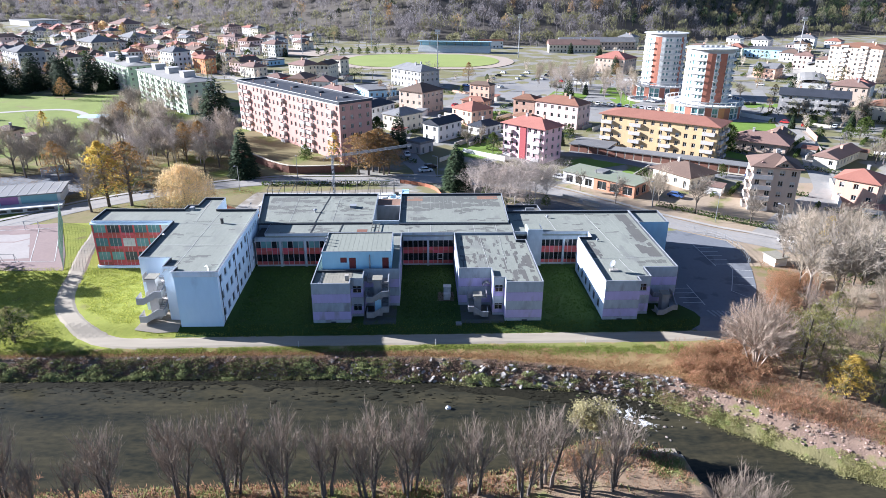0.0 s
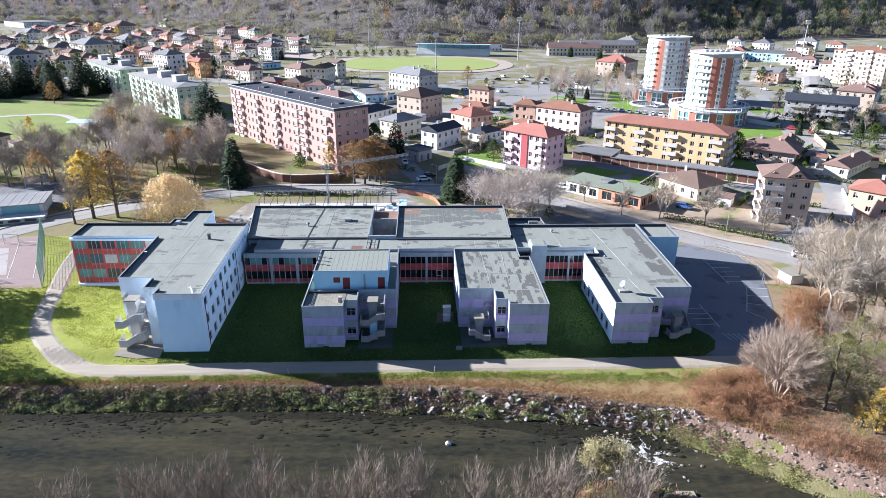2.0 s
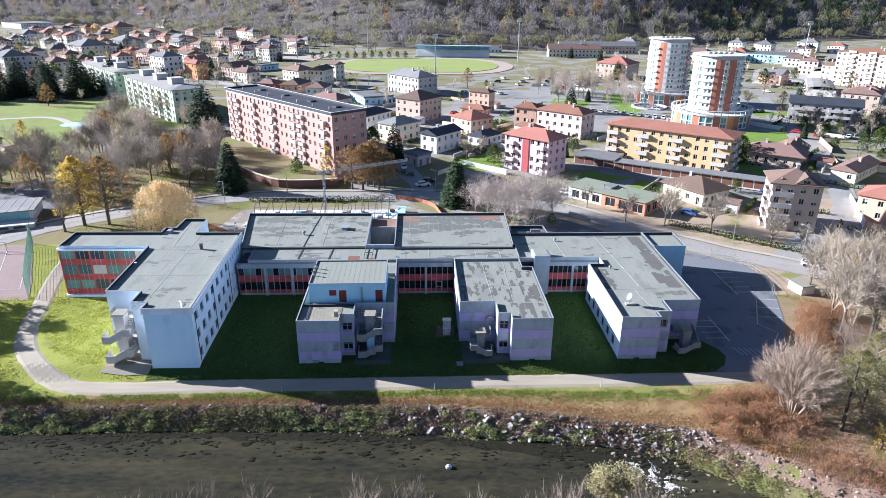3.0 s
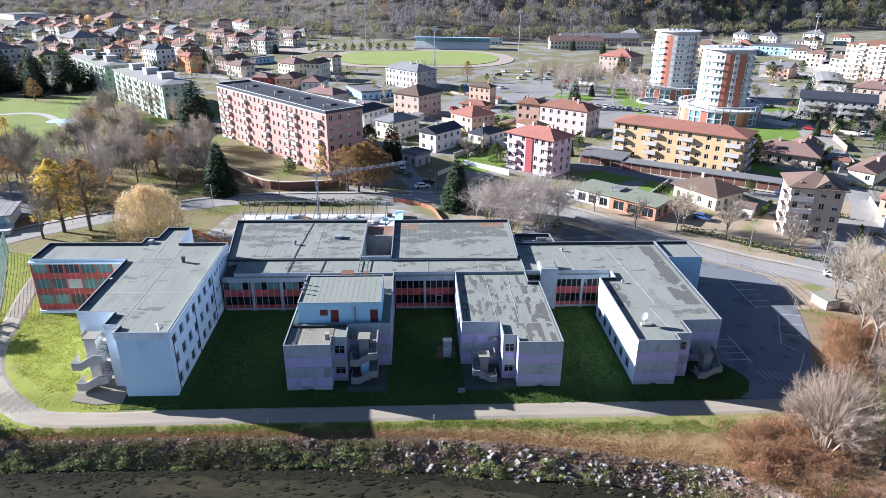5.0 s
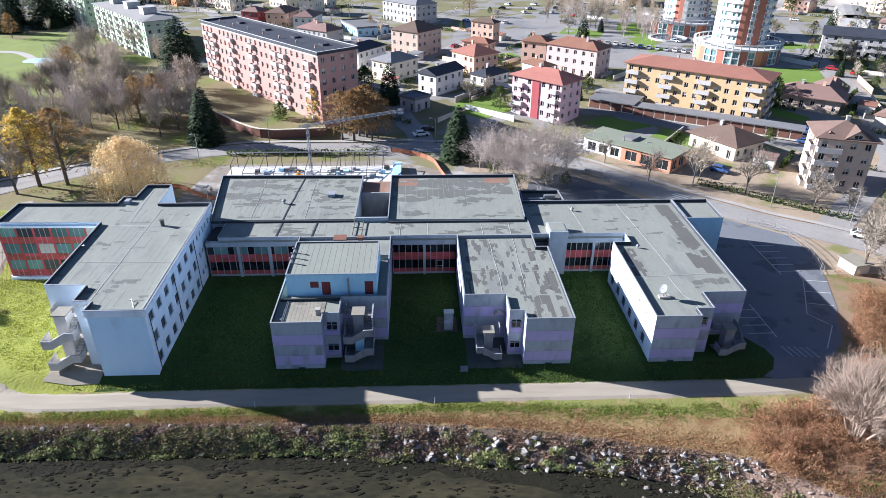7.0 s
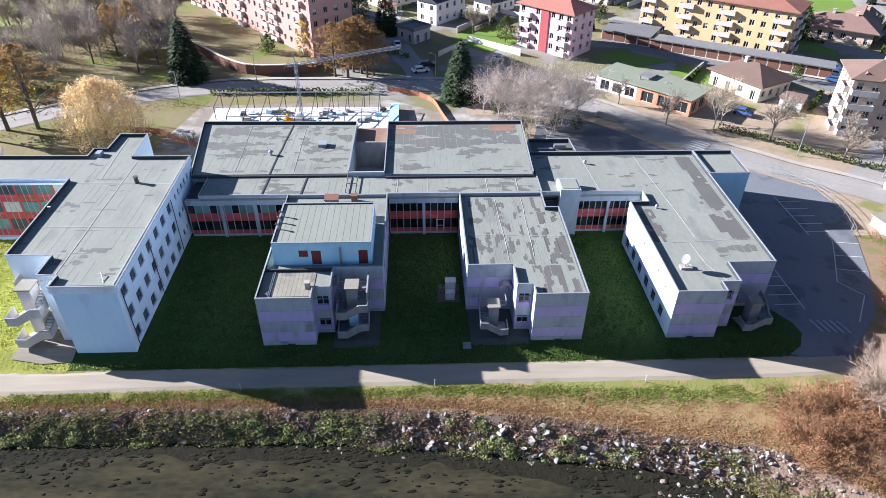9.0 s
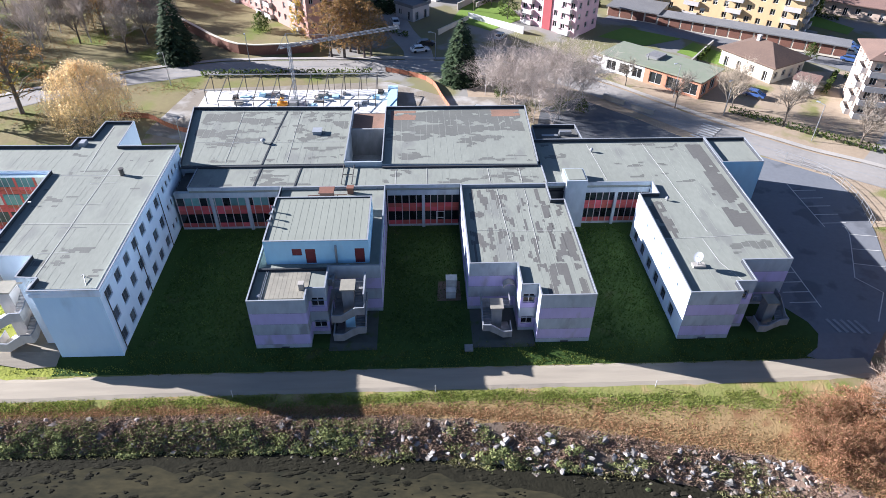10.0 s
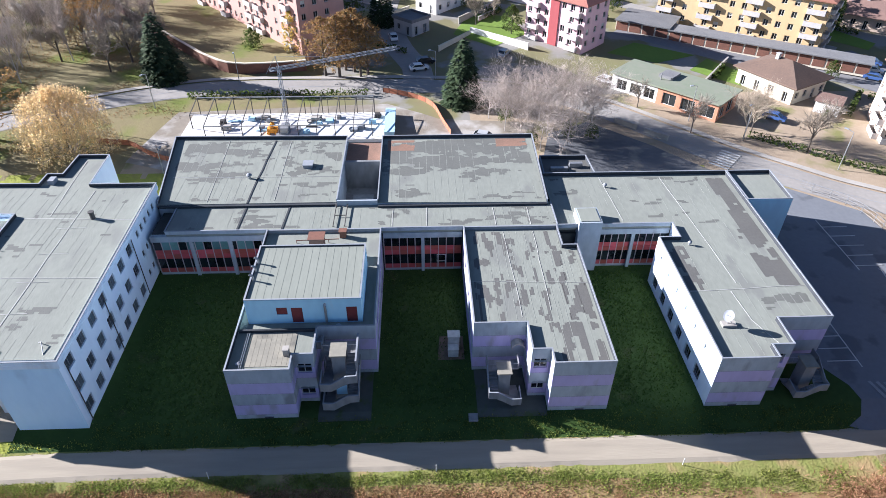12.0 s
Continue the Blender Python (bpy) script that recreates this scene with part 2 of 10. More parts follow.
M_GOLD = mat("pale_gold_leaves", (0.84, 0.66, 0.37), (0.72, 0.52, 0.26), 0.8, 0.8, 0.2, 1.0, island=0.2, spec=0.15, thin=0.6)
M_ORANGE = mat("rust_leaves", (0.36, 0.22, 0.08), (0.25, 0.155, 0.065), 0.8, 0.8, 0.2, 1.0, island=0.4, spec=0.15, thin=0.45)
M_GREEN = mat("green_leaves", (0.1, 0.14, 0.035), (0.06, 0.09, 0.025), 0.8, 0.8, 0.2, 1.0, island=0.4, spec=0.15, thin=0.45)
M_CONIFER = mat("conifer_needles", (0.04, 0.065, 0.028), (0.025, 0.04, 0.02), 0.85, 0.8, 0.2, 1.0, island=0.4, spec=0.15)
# brown of the bare wood greyed and blued: distance haze put into the colour
M_FOREST_HAZE = mat("far_wood", (0.27, 0.247, 0.247), (0.195, 0.182, 0.188), 0.95, 0.03, 0.012, 1.3, island=0.06, thin=0.5, spec=0.1, stain=(0.24, 0.14, 0.06), stain_scale=0.03, stain_at=0.62, stain_soft=0.1)
M_TILE = mat("terracotta_tiles", (0.31, 0.145, 0.1), (0.22, 0.1, 0.07), 0.9, 2.5, 0.3, 0.9, 0.4, 6, vary=0.3)
M_TILE_BROWN = mat("brown_tiles", (0.22, 0.14, 0.11), (0.14, 0.095, 0.08), 0.9, 2.5, 0.3, 0.9, 0.4, 6, vary=0.3)
M_TILE_GREY = mat("grey_roofing", (0.2, 0.2, 0.2), (0.12, 0.12, 0.125), 0.85, 2.5, 0.3, 0.9, 0.3, 6, vary=0.25)
M_ROOFDARK = mat("dark_flat_roof", (0.05, 0.055, 0.07), (0.03, 0.035, 0.045), 0.7, 2, 0.3, 0.7)
M_GREENROOF = mat("moss_roof", (0.17, 0.22, 0.14), (0.26, 0.25, 0.21), 0.9, 0.8, 0.15, 1.2)
M_BALC = mat("balcony_render", (0.5, 0.48, 0.46), (0.4, 0.38, 0.37), 0.8, 2, 0.4, 0.6)
M_TRUCK = mat("pale_trim", (0.6, 0.6, 0.58), None, 0.6, 2, 0.4, 0.4)


def paint(name, c, w=0.14):
    return mat(name, c, tuple(v * (1 - w) for v in c), 0.88, 1.2, 0.15, 0.7, stretch=(1, 1, 0.4))


P_PINK = paint("pink_render", (0.5, 0.29, 0.245))
P_PINKPALE = paint("pale_pink_render", (0.62, 0.47, 0.43))
P_ROSE = paint("rose_render", (0.7, 0.46, 0.49))
P_OCHRE = paint("ochre_render", (0.56, 0.405, 0.225))
P_CREAM = paint("cream_render", (0.66, 0.6, 0.48))
P_WHITE = paint("white_house_render", (0.72, 0.71, 0.68))
P_PEACH = paint("peach_render", (0.66, 0.42, 0.31))
P_BEIGE = paint("beige_render", (0.52, 0.41, 0.33))
P_ORANGE = paint("brick_orange_render", (0.6, 0.26, 0.12))
P_BRICK = paint("brick_red_render", (0.42, 0.17, 0.115))
P_GREEN = paint("pale_green_render", (0.42, 0.5, 0.38))
P_GREY = paint("grey_render", (0.42, 0.41, 0.4))
P_CRIMSON = paint("crimson_render", (0.34, 0.08, 0.085))
P_SHOP = paint("faded_orange_render", (0.5, 0.24, 0.15))
P_SKY = paint("pale_blue_render", (0.4, 0.62, 0.76))

# water
M_WATER = bpy.data.materials.new("river_water")
M_WATER.use_nodes = True
_n, _l = M_WATER.node_tree.nodes, M_WATER.node_tree.links
_p = _n["Principled BSDF"]
_p.inputs["Roughness"].default_value = 0.16
_p.inputs["IOR"].default_value = 1.33
_p.inputs["Specular IOR Level"].default_value = 0.22
_geo = _n.new("ShaderNodeNewGeometry")
_mp = _n.new("ShaderNodeMapping")
_mp.inputs["Scale"].default_value = (0.12, 1.0, 1)
_l.new(_geo.outputs["Position"], _mp.inputs["Vector"])
_t = _n.new("ShaderNodeTexNoise")
_t.inputs["Scale"].default_value, _t.inputs["Detail"].default_value = 0.35, 6
_l.new(_mp.outputs[0], _t.inputs["Vector"])
_r = _n.new("ShaderNodeValToRGB")
_r.color_ramp.elements[0].position, _r.color_ramp.elements[0].color = 0.34, (0.016, 0.018, 0.014, 1)
_r.color_ramp.elements[1].position, _r.color_ramp.elements[1].color = 0.68, (0.062, 0.054, 0.031, 1)
_mp3 = _n.new("ShaderNodeMapping")
_mp3.inputs["Scale"].default_value = (0.6, 1.5, 1)
_l.new(_geo.outputs["Position"], _mp3.inputs["Vector"])
_t3 = _n.new("ShaderNodeTexNoise")
_t3.inputs["Scale"].default_value, _t3.inputs["Detail"].default_value = 1.3, 5
_l.new(_mp3.outputs[0], _t3.inputs["Vector"])
_mx = _n.new("ShaderNodeMix")
_mx.inputs[0].default_value = 0.45
_l.new(_t.outputs[0], _mx.inputs[2])
_l.new(_t3.outputs[0], _mx.inputs[3])
_l.new(_mx.outputs[0], _r.inputs[0])
_l.new(_r.outputs[0], _p.inputs["Base Color"])
_t2 = _n.new("ShaderNodeTexNoise")
_t2.inputs["Scale"].default_value, _t2.inputs["Detail"].default_value = 2.2, 4
_l.new(_mp.outputs[0], _t2.inputs["Vector"])
_b = _n.new("ShaderNodeBump")
_b.inputs["Strength"].default_value, _b.inputs["Distance"].default_value = 0.12, 0.1
_l.new(_t2.outputs[0], _b.inputs["Height"])
_l.new(_b.outputs[0], _p.inputs["Normal"])


# ---- mesh helpers ----
class Mesh:
    """Collects vertices and faces; each face has a material slot."""
    def __init__(self):
        self.v, self.f, self.s = [], [], []

    def face(self, pts, slot=0):
        k = len(self.v)
        self.v.extend(tuple(p) for p in pts)
        self.f.append(tuple(range(k, k + len(pts))))
        self.s.append(slot)

    def hexa(self, c, slot=0):
        k = len(self.v)
        self.v.extend(tuple(p) for p in c)
        for q in ((3, 2, 1, 0), (4, 5, 6, 7), (0, 1, 5, 4), (1, 2, 6, 5), (2, 3, 7, 6), (3, 0, 4, 7)):
            self.f.append(tuple(k + i for i in q))
            self.s.append(slot)

    def box(self, x0, y0, z0, x1, y1, z1, slot=0):
        self.hexa(((x0, y0, z0), (x1, y0, z0), (x1, y1, z0), (x0, y1, z0),
                   (x0, y0, z1), (x1, y0, z1), (x1, y1, z1), (x0, y1, z1)), slot)

    def rbox(self, x, y, z, w, d, h, rot=0, slot=0):
        c, s = math.cos(radians(rot)), math.sin(radians(rot))
        pts = [(x + c * a - s * b, y + s * a + c * b) for a, b in ((-w / 2, -d / 2), (w / 2, -d / 2), (w / 2, d / 2), (-w / 2, d / 2))]
        self.hexa([(*p, z) for p in pts] + [(*p, z + h) for p in pts], slot)

    def prism(self, poly, z0, z1, slot=0, cap=True):
        k, n = len(self.v), len(poly)
        self.v.extend((x, y, z0) for x, y in poly)
        self.v.extend((x, y, z1) for x, y in poly)
        for i in range(n):
            j = (i + 1) % n
            self.f.append((k + i, k + j, k + n + j, k + n + i))
            self.s.append(slot)
        if cap:
            self.f.append(tuple(k + n + i for i in range(n)))
            self.f.append(tuple(k + n - 1 - i for i in range(n)))
            self.s += [slot, slot]

    def rod(self, a, b, r0, r1=None, n=6, slot=0):
        a, b = Vector(a), Vector(b)
        r1 = r0 if r1 is None else r1
        d = (b - a)
        if d.length < 1e-6:
            return
        d.normalize()
        u = d.orthogonal().normalized()
        w = d.cross(u)
        k = len(self.v)
        for p, r in ((a, r0), (b, r1)):
            for i in range(n):
                t = 2 * math.pi * i / n
                self.v.append(tuple(p + u * (r * math.cos(t)) + w * (r * math.sin(t))))
        for i in range(n):
            j = (i + 1) % n
            self.f.append((k + i, k + j, k + n + j, k + n + i))
            self.s.append(slot)
        if n > 3:
            self.f.append(tuple(k + n - 1 - i for i in range(n)))
            self.f.append(tuple(k + n + i for i in range(n)))
            self.s += [slot, slot]

    def blob(self, c, rx, ry, rz, rng, n=7, slot=0, rough=0.25):
        """A lumpy stone: two rings and two poles."""
        k = len(self.v)
        cx, cy, cz = c
        off = rng.random() * 6.28
        for z, r in ((-0.55, 0.85), (0.45, 0.9)):
            for i in range(n):
                t = off + 2 * math.pi * i / n
                q = r * (1 + rng.uniform(-rough, rough))
                self.v.append((cx + rx * q * math.cos(t), cy + ry * q * math.sin(t), cz + rz * (z + rng.uniform(-0.2, 0.2))))
        self.v.append((cx, cy, cz - rz))
        self.v.append((cx + rng.uniform(-.3, .3) * rx, cy + rng.uniform(-.3, .3) * ry, cz + rz))
        for i in range(n):
            j = (i + 1) % n
            self.f += [(k + i, k + j, k + n + j, k + n + i), (k + j, k + i, k + 2 * n), (k + n + i, k + n + j, k + 2 * n + 1)]
            self.s += [slot] * 3

    def mesh(self, name, mats):
        me = bpy.data.meshes.new(name)
        me.from_pydata(self.v, [], self.f)
        for m in (mats if isinstance(mats, (list, tuple)) else [mats]):
            me.materials.append(m)
        if any(self.s):
            me.polygons.foreach_set("material_index", self.s)
        me.update()
        return me


def thing(name, m=None, label="", category="", group="", kind=""):
    ob = new(name)
    ob.matrix_basis = m or Matrix()
    return tagged(ob, label, category, group, kind)


def part(name, b, mats, parent=None, label="", m=None):
    ob = new(name, b.mesh(name, mats) if isinstance(b, Mesh) else b)
    if parent:
        ob.parent = parent
    if m:
        ob.matrix_basis = m
    if label:
        tagged(ob, label)
    return ob


def solo(name, b, mats, label, category="", kind="", group="", m=None):
    return tagged(part(name, b, mats, None, "", m), label, category, group, kind)


def facade(b, p0, p1, z0, z1, holes, depth=0.18, slot=0):
    """A wall face from p0 to p1 (outside on its right) with openings (u0, u1, za, zb) that have reveals."""
    p0, p1 = Vector((*p0, 0)), Vector((*p1, 0))
    L = (p1 - p0).length
    u = (p1 - p0) / L
    inw = Vector((-u.y, u.x, 0))
    P = lambda a, z, d=0.0: p0 + u * a + inw * d + Vector((0, 0, z))
    us = sorted({0.0, L, *[round(h[0], 4) for h in holes], *[round(h[1], 4) for h in holes]})
    zs = sorted({z0, z1, *[round(h[2], 4) for h in holes], *[round(h[3], 4) for h in holes]})
    for z_a, z_b in zip(zs, zs[1:]):
        run = None
        for a, c in zip(us, us[1:]):
            um, zm = (a + c) / 2, (z_a + z_b) / 2
            solid = not any(h[0] < um < h[1] and h[2] < zm < h[3] for h in holes)
            if solid:
                run = (run[0], c) if run else (a, c)
            if (not solid or c == us[-1]) and run:
                b.face((P(run[0], z_a), P(run[1], z_a), P(run[1], z_b), P(run[0], z_b)), slot)
                run = None
    for a, c, za, zb in [h[:4] for h in holes]:
        for q in (((a, za), (c, za)), ((c, za), (c, zb)), ((c, zb), (a, zb)), ((a, zb), (a, za))):
            b.face((P(*q[0]), P(*q[0], depth), P(*q[1], depth), P(*q[1])), slot)
    ang = math.degrees(math.atan2(u.y, u.x))
    return [(pose(*P((h[0] + h[1]) / 2, h[2], depth), 0, 0, ang), h[1] - h[0], h[3] - h[2]) for h in holes]


WINS = {}


def window_mesh(w, h, style="plain", frame_m=None, pane_m=None):
    """One connected mesh: frame bars at the front, panes set back between them."""
    key = (round(w, 2), round(h, 2), style, (frame_m or M_TRUCK).name, (pane_m or M_GLASS).name)
    if key not in WINS:
        b = Mesh()
        t = 0.075
        us = [-w / 2, -w / 2 + t, w / 2 - t, w / 2] if style == "bare" else [-w / 2, -w / 2 + t, -0.035, 0.035, w / 2 - t, w / 2]
        zs = [0, t, h - t, h] if style != "shutter" else [0, t, h * 0.45, h * 0.5, h - t, h]
        n = len(us)
        b.v = [(x, -0.04, z) for z in zs for x in us]
        for j in range(len(zs) - 1):
            for i in range(n - 1):
                c = (j * n + i, j * n + i + 1, (j + 1) * n + i + 1, (j + 1) * n + i)
                if i % 2 and j % 2:
                    k = len(b.v)
                    b.v += [(b.v[q][0], 0.03, b.v[q][2]) for q in c]
                    b.f.append((k, k + 1, k + 2, k + 3))
                    b.s.append(2 if style == "shutter" and j == 3 else 1)
                    for q in range(4):
                        r = (q + 1) % 4
                        b.f.append((c[q], c[r], k + r, k + q))
                        b.s.append(0)
                else:
                    b.f.append(c)
                    b.s.append(0)
        WINS[key] = b.mesh("window", [frame_m or M_TRUCK, pane_m or M_GLASS, M_BLIND])
    return WINS[key]


def windows(parent, spots, style="plain", frame_m=None, pane_m=None, name="window"):
    for m, w, h in spots:
        part(name, window_mesh(w, h, style, frame_m, pane_m), None, parent, "", m)


# ---- ground ----
WL = -3.4


def along(x, pts):
    for (x0, y0), (x1, y1) in zip(pts, pts[1:]):
        if x <= x1:
            return y0 + (y1 - y0) * max(0.0, (x - x0)) / (x1 - x0)
    return pts[-1][1]


def step(a, b, x):
    t = min(1.0, max(0.0, (x - a) / (b - a)))
    return t * t * (3 - 2 * t)


BANK = [(-900, -8.6), (-47, -8.6), (-12, -8.9), (4, -9.2), (23, -10.1), (33.5, -11.6), (40, -12.9), (45, -14.3), (50, -15.1), (57, -16.4), (61, -19.4), (64.3, -21.8), (70, -26), (76, -29.8), (80, -33.5), (110, -58), (900, -560)]
NEAR = [(-900, -41), (-32, -36.2), (-10, -35.2), (20, -35.2), (30, -33.4), (36, -30), (41, -28.2), (46, -28.6), (52.8, -31), (54, -37), (58, -45), (70, -58), (100, -84), (900, -620)]
HILL = [(-900, 980), (-420, 900), (-210, 690), (-60, 590), (28, 525), (200, 540), (448, 660), (900, 800)]


def bank_width(x):
    return 4.5 + 1.2 * step(8, 16, x) * step(44, 34, x) + 1.0 * step(46, 52, x) + 4.6 * step(52, 58, x) + 1.8 * step(60, 74, x)


def height(x, y):
    yb, yn = along(x, BANK), along(x, NEAR)
    if y >= yb:
        z = -1.2 + 0.27 * step(yb, -6.7, y) + 0.9 * step(-3.4, 0.5, y)
        z += 1.0 * step(42, 72, y) + 1.5 * step(75, 130, y) + 0.8 * step(250, 450, y)
        z += 0.15 * noise.noise((x * 0.15, y * 0.15, 3)) * step(24, 45, y)
        h = along(x, HILL)
        if y > h:
            d = y - h
            z += 150 * step(0, 420, d) + 10 * noise.noise((x * 0.006, y * 0.006, 1)) * step(0, 120, d)
        return z
    w = bank_width(x)
    w *= 1 - 0.4 * step(50.5, 52.5, x) * step(58, 56.5, x) * step(1.7, 0.4, yb - y)
    n = 0.28 * noise.noise((x * 0.6, y * 0.6, 0)) + 0.16 * noise.noise((x * 1.7, y * 1.7, 5))
    if y <= yn:
        return -3.75 + 1.1 * step(0, 2.2, yn - y) + 1.6 * step(3, 30, yn - y) + n
    return max(-4.1 + 2.9 * step(0, 1, 1 - (yb - y) / w), -3.75 - 0.35 * step(0, 2, y - yn)) + n * step(0, 0.8, yb - y)


def spread(*runs):
    out = []
    for a, b, s in runs:
        k = max(1, round((b - a) / s))
        out += [a + (b - a) * i / k for i in range(k)]
    return out + [runs[-1][1]]


WOOD = [(-98, 134), (-70, 98), (-56, 93), (-37, 95), (-48, 145), (-78, 192), (-116, 210)]


def in_poly(x, y, poly):
    c = False
    for (x0, y0), (x1, y1) in zip(poly, poly[1:] + poly[:1]):
        if (y0 > y) != (y1 > y) and x < x0 + (y - y0) * (x1 - x0) / (y1 - y0):
            c = not c
    return c


def zone(x, y):
    yb, yn = along(x, BANK), along(x, NEAR)
    j = 0.8 * noise.noise((x * 0.7, y * 0.7, 9))
    w = bank_width(x)
    if y < yn + j * 0.5:
        return 5
    if y < yb - w * (1 if x < 54 else 0.8):
        return 4
    if y < yb + j * 0.4:
        return 3 if x < 54 + 2 * j else (10 if yb - y < 0.42 * w + j else 11)
    if x > (69.5 if -3.2 < y < 6 else 66 + j * 2) and y < 20 or x > 88 and y < 44:
        return 13 if y > 22 else 5
    if y < -6.4 + j * 0.2 or (y < -3 and x > -25):
        return 2 if y < max(yb + 0.5, -8.1 + j * 0.7 - 2.2 * step(35, 60, x)) and x < 66 else 9
    if y > along(x, HILL) - 10:
        return 8
    # courtyards and the wing's front strip take the shade-darkened lawn colour
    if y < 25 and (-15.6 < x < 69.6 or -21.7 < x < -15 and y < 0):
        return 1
    if y < 50 + j and x < 70:
        return 0
    if x < 70 and y < 60 and x > -30:
        return 13
    if -230 < x < -84 + 4 * j and 108 < y < 236 and not in_poly(x + 4 * j, y + 3 * noise.noise((x * 0.3, y * 0.3, 4)), WOOD) and noise.noise((x * 0.02, y * 0.02, 2)) > -0.3:
        return 12
    if y < 110 and x < 0 or x < -60 and y < 240:
        return 6
    if y < 78 and x > 30:
        return 13
    return 7


gx = spread((-900, -160, 20), (-160, -62, 2.2), (-62, 86, 0.95), (86, 200, 4), (200, 900, 20))
gy = spread((-160, -46, 5), (-46, 8, 0.7), (8, 52, 1.5), (52, 90, 4), (90, 240, 2.6), (240, 1500, 22))
b = Mesh()
b.v = [(x, y, height(x, y)) for y in gy for x in gx]
nx = len(gx)
for j in range(len(gy) - 1):
    for i in range(nx - 1):
        k = j * nx + i
        b.f.append((k, k + 1, k + nx + 1, k + nx))
        b.s.append(zone((gx[i] + gx[i + 1]) / 2, (gy[j] + gy[j + 1]) / 2))
ground = solo("ground", b, [M_GRASS, M_LAWN_SHADED, M_VERGE, M_BANK, M_BED, M_LITTER, M_PARK, M_TOWN, M_HILL, M_VERGEGREEN, M_SCREE, M_WEEDY, M_PARKGRASS, M_DRY],
              "river valley floor with lawn, dry verge and leaf litter", "ground", "structure")
for q in ground.data.polygons:
    q.use_smooth = True

b = Mesh()
b.face(((-900, -640, WL), (900, -640, WL), (900, -8, WL), (-900, -8, WL)))
solo("water", b, M_WATER, "dark olive shallow river with slow ripples", "river", "structure")


def curve_pts(pts, gap=1.5):
    out = []
    P = [Vector(p) for p in pts]
    for i in range(len(P) - 1):
        a, c, d, e = P[max(0, i - 1)], P[i], P[i + 1], P[min(len(P) - 1, i + 2)]
        n = max(1, int((d - c).length / gap))
        for k in range(n):
            t = k / n
            out.append(0.5 * (2 * c + (d - a) * t + (2 * a - 5 * c + 4 * d - e) * t * t + (3 * c - a - 3 * d + e) * t ** 3))
    return out + [P[-1]]


def strip_mesh(pts, width, lift=0.04, gap=1.5, across=4, b=None, slot=0, offset=0.0, ragged=0.0):
    b = b or Mesh()
    C = curve_pts(pts, gap)
    rows = []
    for i, p in enumerate(C):
        d = (C[min(i + 1, len(C) - 1)] - C[max(i - 1, 0)]).normalized()
        nrm = Vector((-d.y, d.x))
        row = []
        for k in range(across + 1):
            s = offset + width * (k / across - 0.5)
            if k in (0, across) and ragged:
                s += ragged * noise.noise((p.x * 0.9, p.y * 0.9, k))
            q = p + nrm * s
            row.append(len(b.v))
            b.v.append((q.x, q.y, height(q.x, q.y) + (-0.03 if ragged and k in (0, across) else lift)))
        rows.append(row)
    for r0, r1 in zip(rows, rows[1:]):
        for k in range(across):
            b.f.append((r0[k + 1], r0[k], r1[k], r1[k + 1]))
            b.s.append(slot)
    return b


def sheet(name, poly, mats, lift, label, category, kind="structure", cell=2.0):
    """A flat paved area that follows the ground: polygon cut by a grid of cells."""
    bm = bmesh.new()
    vs = [bm.verts.new((x, y, 0)) for x, y in poly]
    bm.faces.new(vs)
    xs, ys = [p[0] for p in poly], [p[1] for p in poly]
    for axis, lo, hi in ((0, min(xs), max(xs)), (1, min(ys), max(ys))):
        q = lo + cell
        while q < hi:
            co = (q, 0, 0) if axis == 0 else (0, q, 0)
            no = (1, 0, 0) if axis == 0 else (0, 1, 0)
            bmesh.ops.bisect_plane(bm, geom=bm.verts[:] + bm.edges[:] + bm.faces[:], plane_co=co, plane_no=no)
            q += cell
    for v in bm.verts:
        v.co.z = height(v.co.x, v.co.y) + lift
    me = bpy.data.meshes.new(name)
    bm.normal_update()
    bm.faces.ensure_lookup_table()
    if bm.faces[0].normal.z < 0:
        bmesh.ops.reverse_faces(bm, faces=bm.faces[:])
    bm.to_mesh(me)
    bm.free()
    me.materials.append(mats)
    return tagged(new(name, me), label, category, "", kind)


PATHLINE = [(72, -4.6), (60, -4.95), (40, -4.95), (0, -4.95), (-13, -5.0), (-27, -5.2), (-34, -3.8), (-41, 1.6), (-46.4, 9.6), (-50, 21.5), (-53.5, 33), (-56, 44), (-60, 54)]
solo("path", strip_mesh(PATHLINE, 3.5, 0.13, 1.0, 6, ragged=0.25), M_PATH, "worn pale asphalt service path along the river bank", "path", "structure")
solo("bank_kerb", strip_mesh([(x, along(x, BANK) + 0.1) for x in range(-62, 53, 5)], 0.2, 0.07, 1.2, 1, ragged=0.12), M_KERB, "narrow worn concrete coping along the top of the bank", "kerb", "structure")
sheet("car_park", [(67.6, 1.9), (67.9, -0.1), (67.1, -1.8), (65.3, -2.9), (66.6, -3.4), (70.5, -6.0), (79.7, 3.6), (83.9, 12.2), (87, 20.5), (89.2, 29), (88.5, 36), (80, 43), (73.5, 42), (66, 36.8), (65.2, 5.8)],
      M_ASPHALT, 0.042, "dark asphalt car park with worn white bay lines", "car park")
ROADLINE = [(-120, 26), (-92, 42), (-80, 49.5), (-70, 59.5), (-60, 66.8), (-51, 72), (-38, 78.5), (-22, 83), (0, 83.5), (25, 83), (40, 80), (52, 75), (63, 64), (73, 54), (84, 44.6), (96, 36), (108, 27), (125, 17), (180, -20)]
solo("road", strip_mesh(ROADLINE, 6.6, 0.05, 2.5), M_ROAD, "grey main road curving behind the school", "road", "structure")
b = strip_mesh(ROADLINE, 0.1, 0.075, 2.5, 1, None, 0, 3.0)
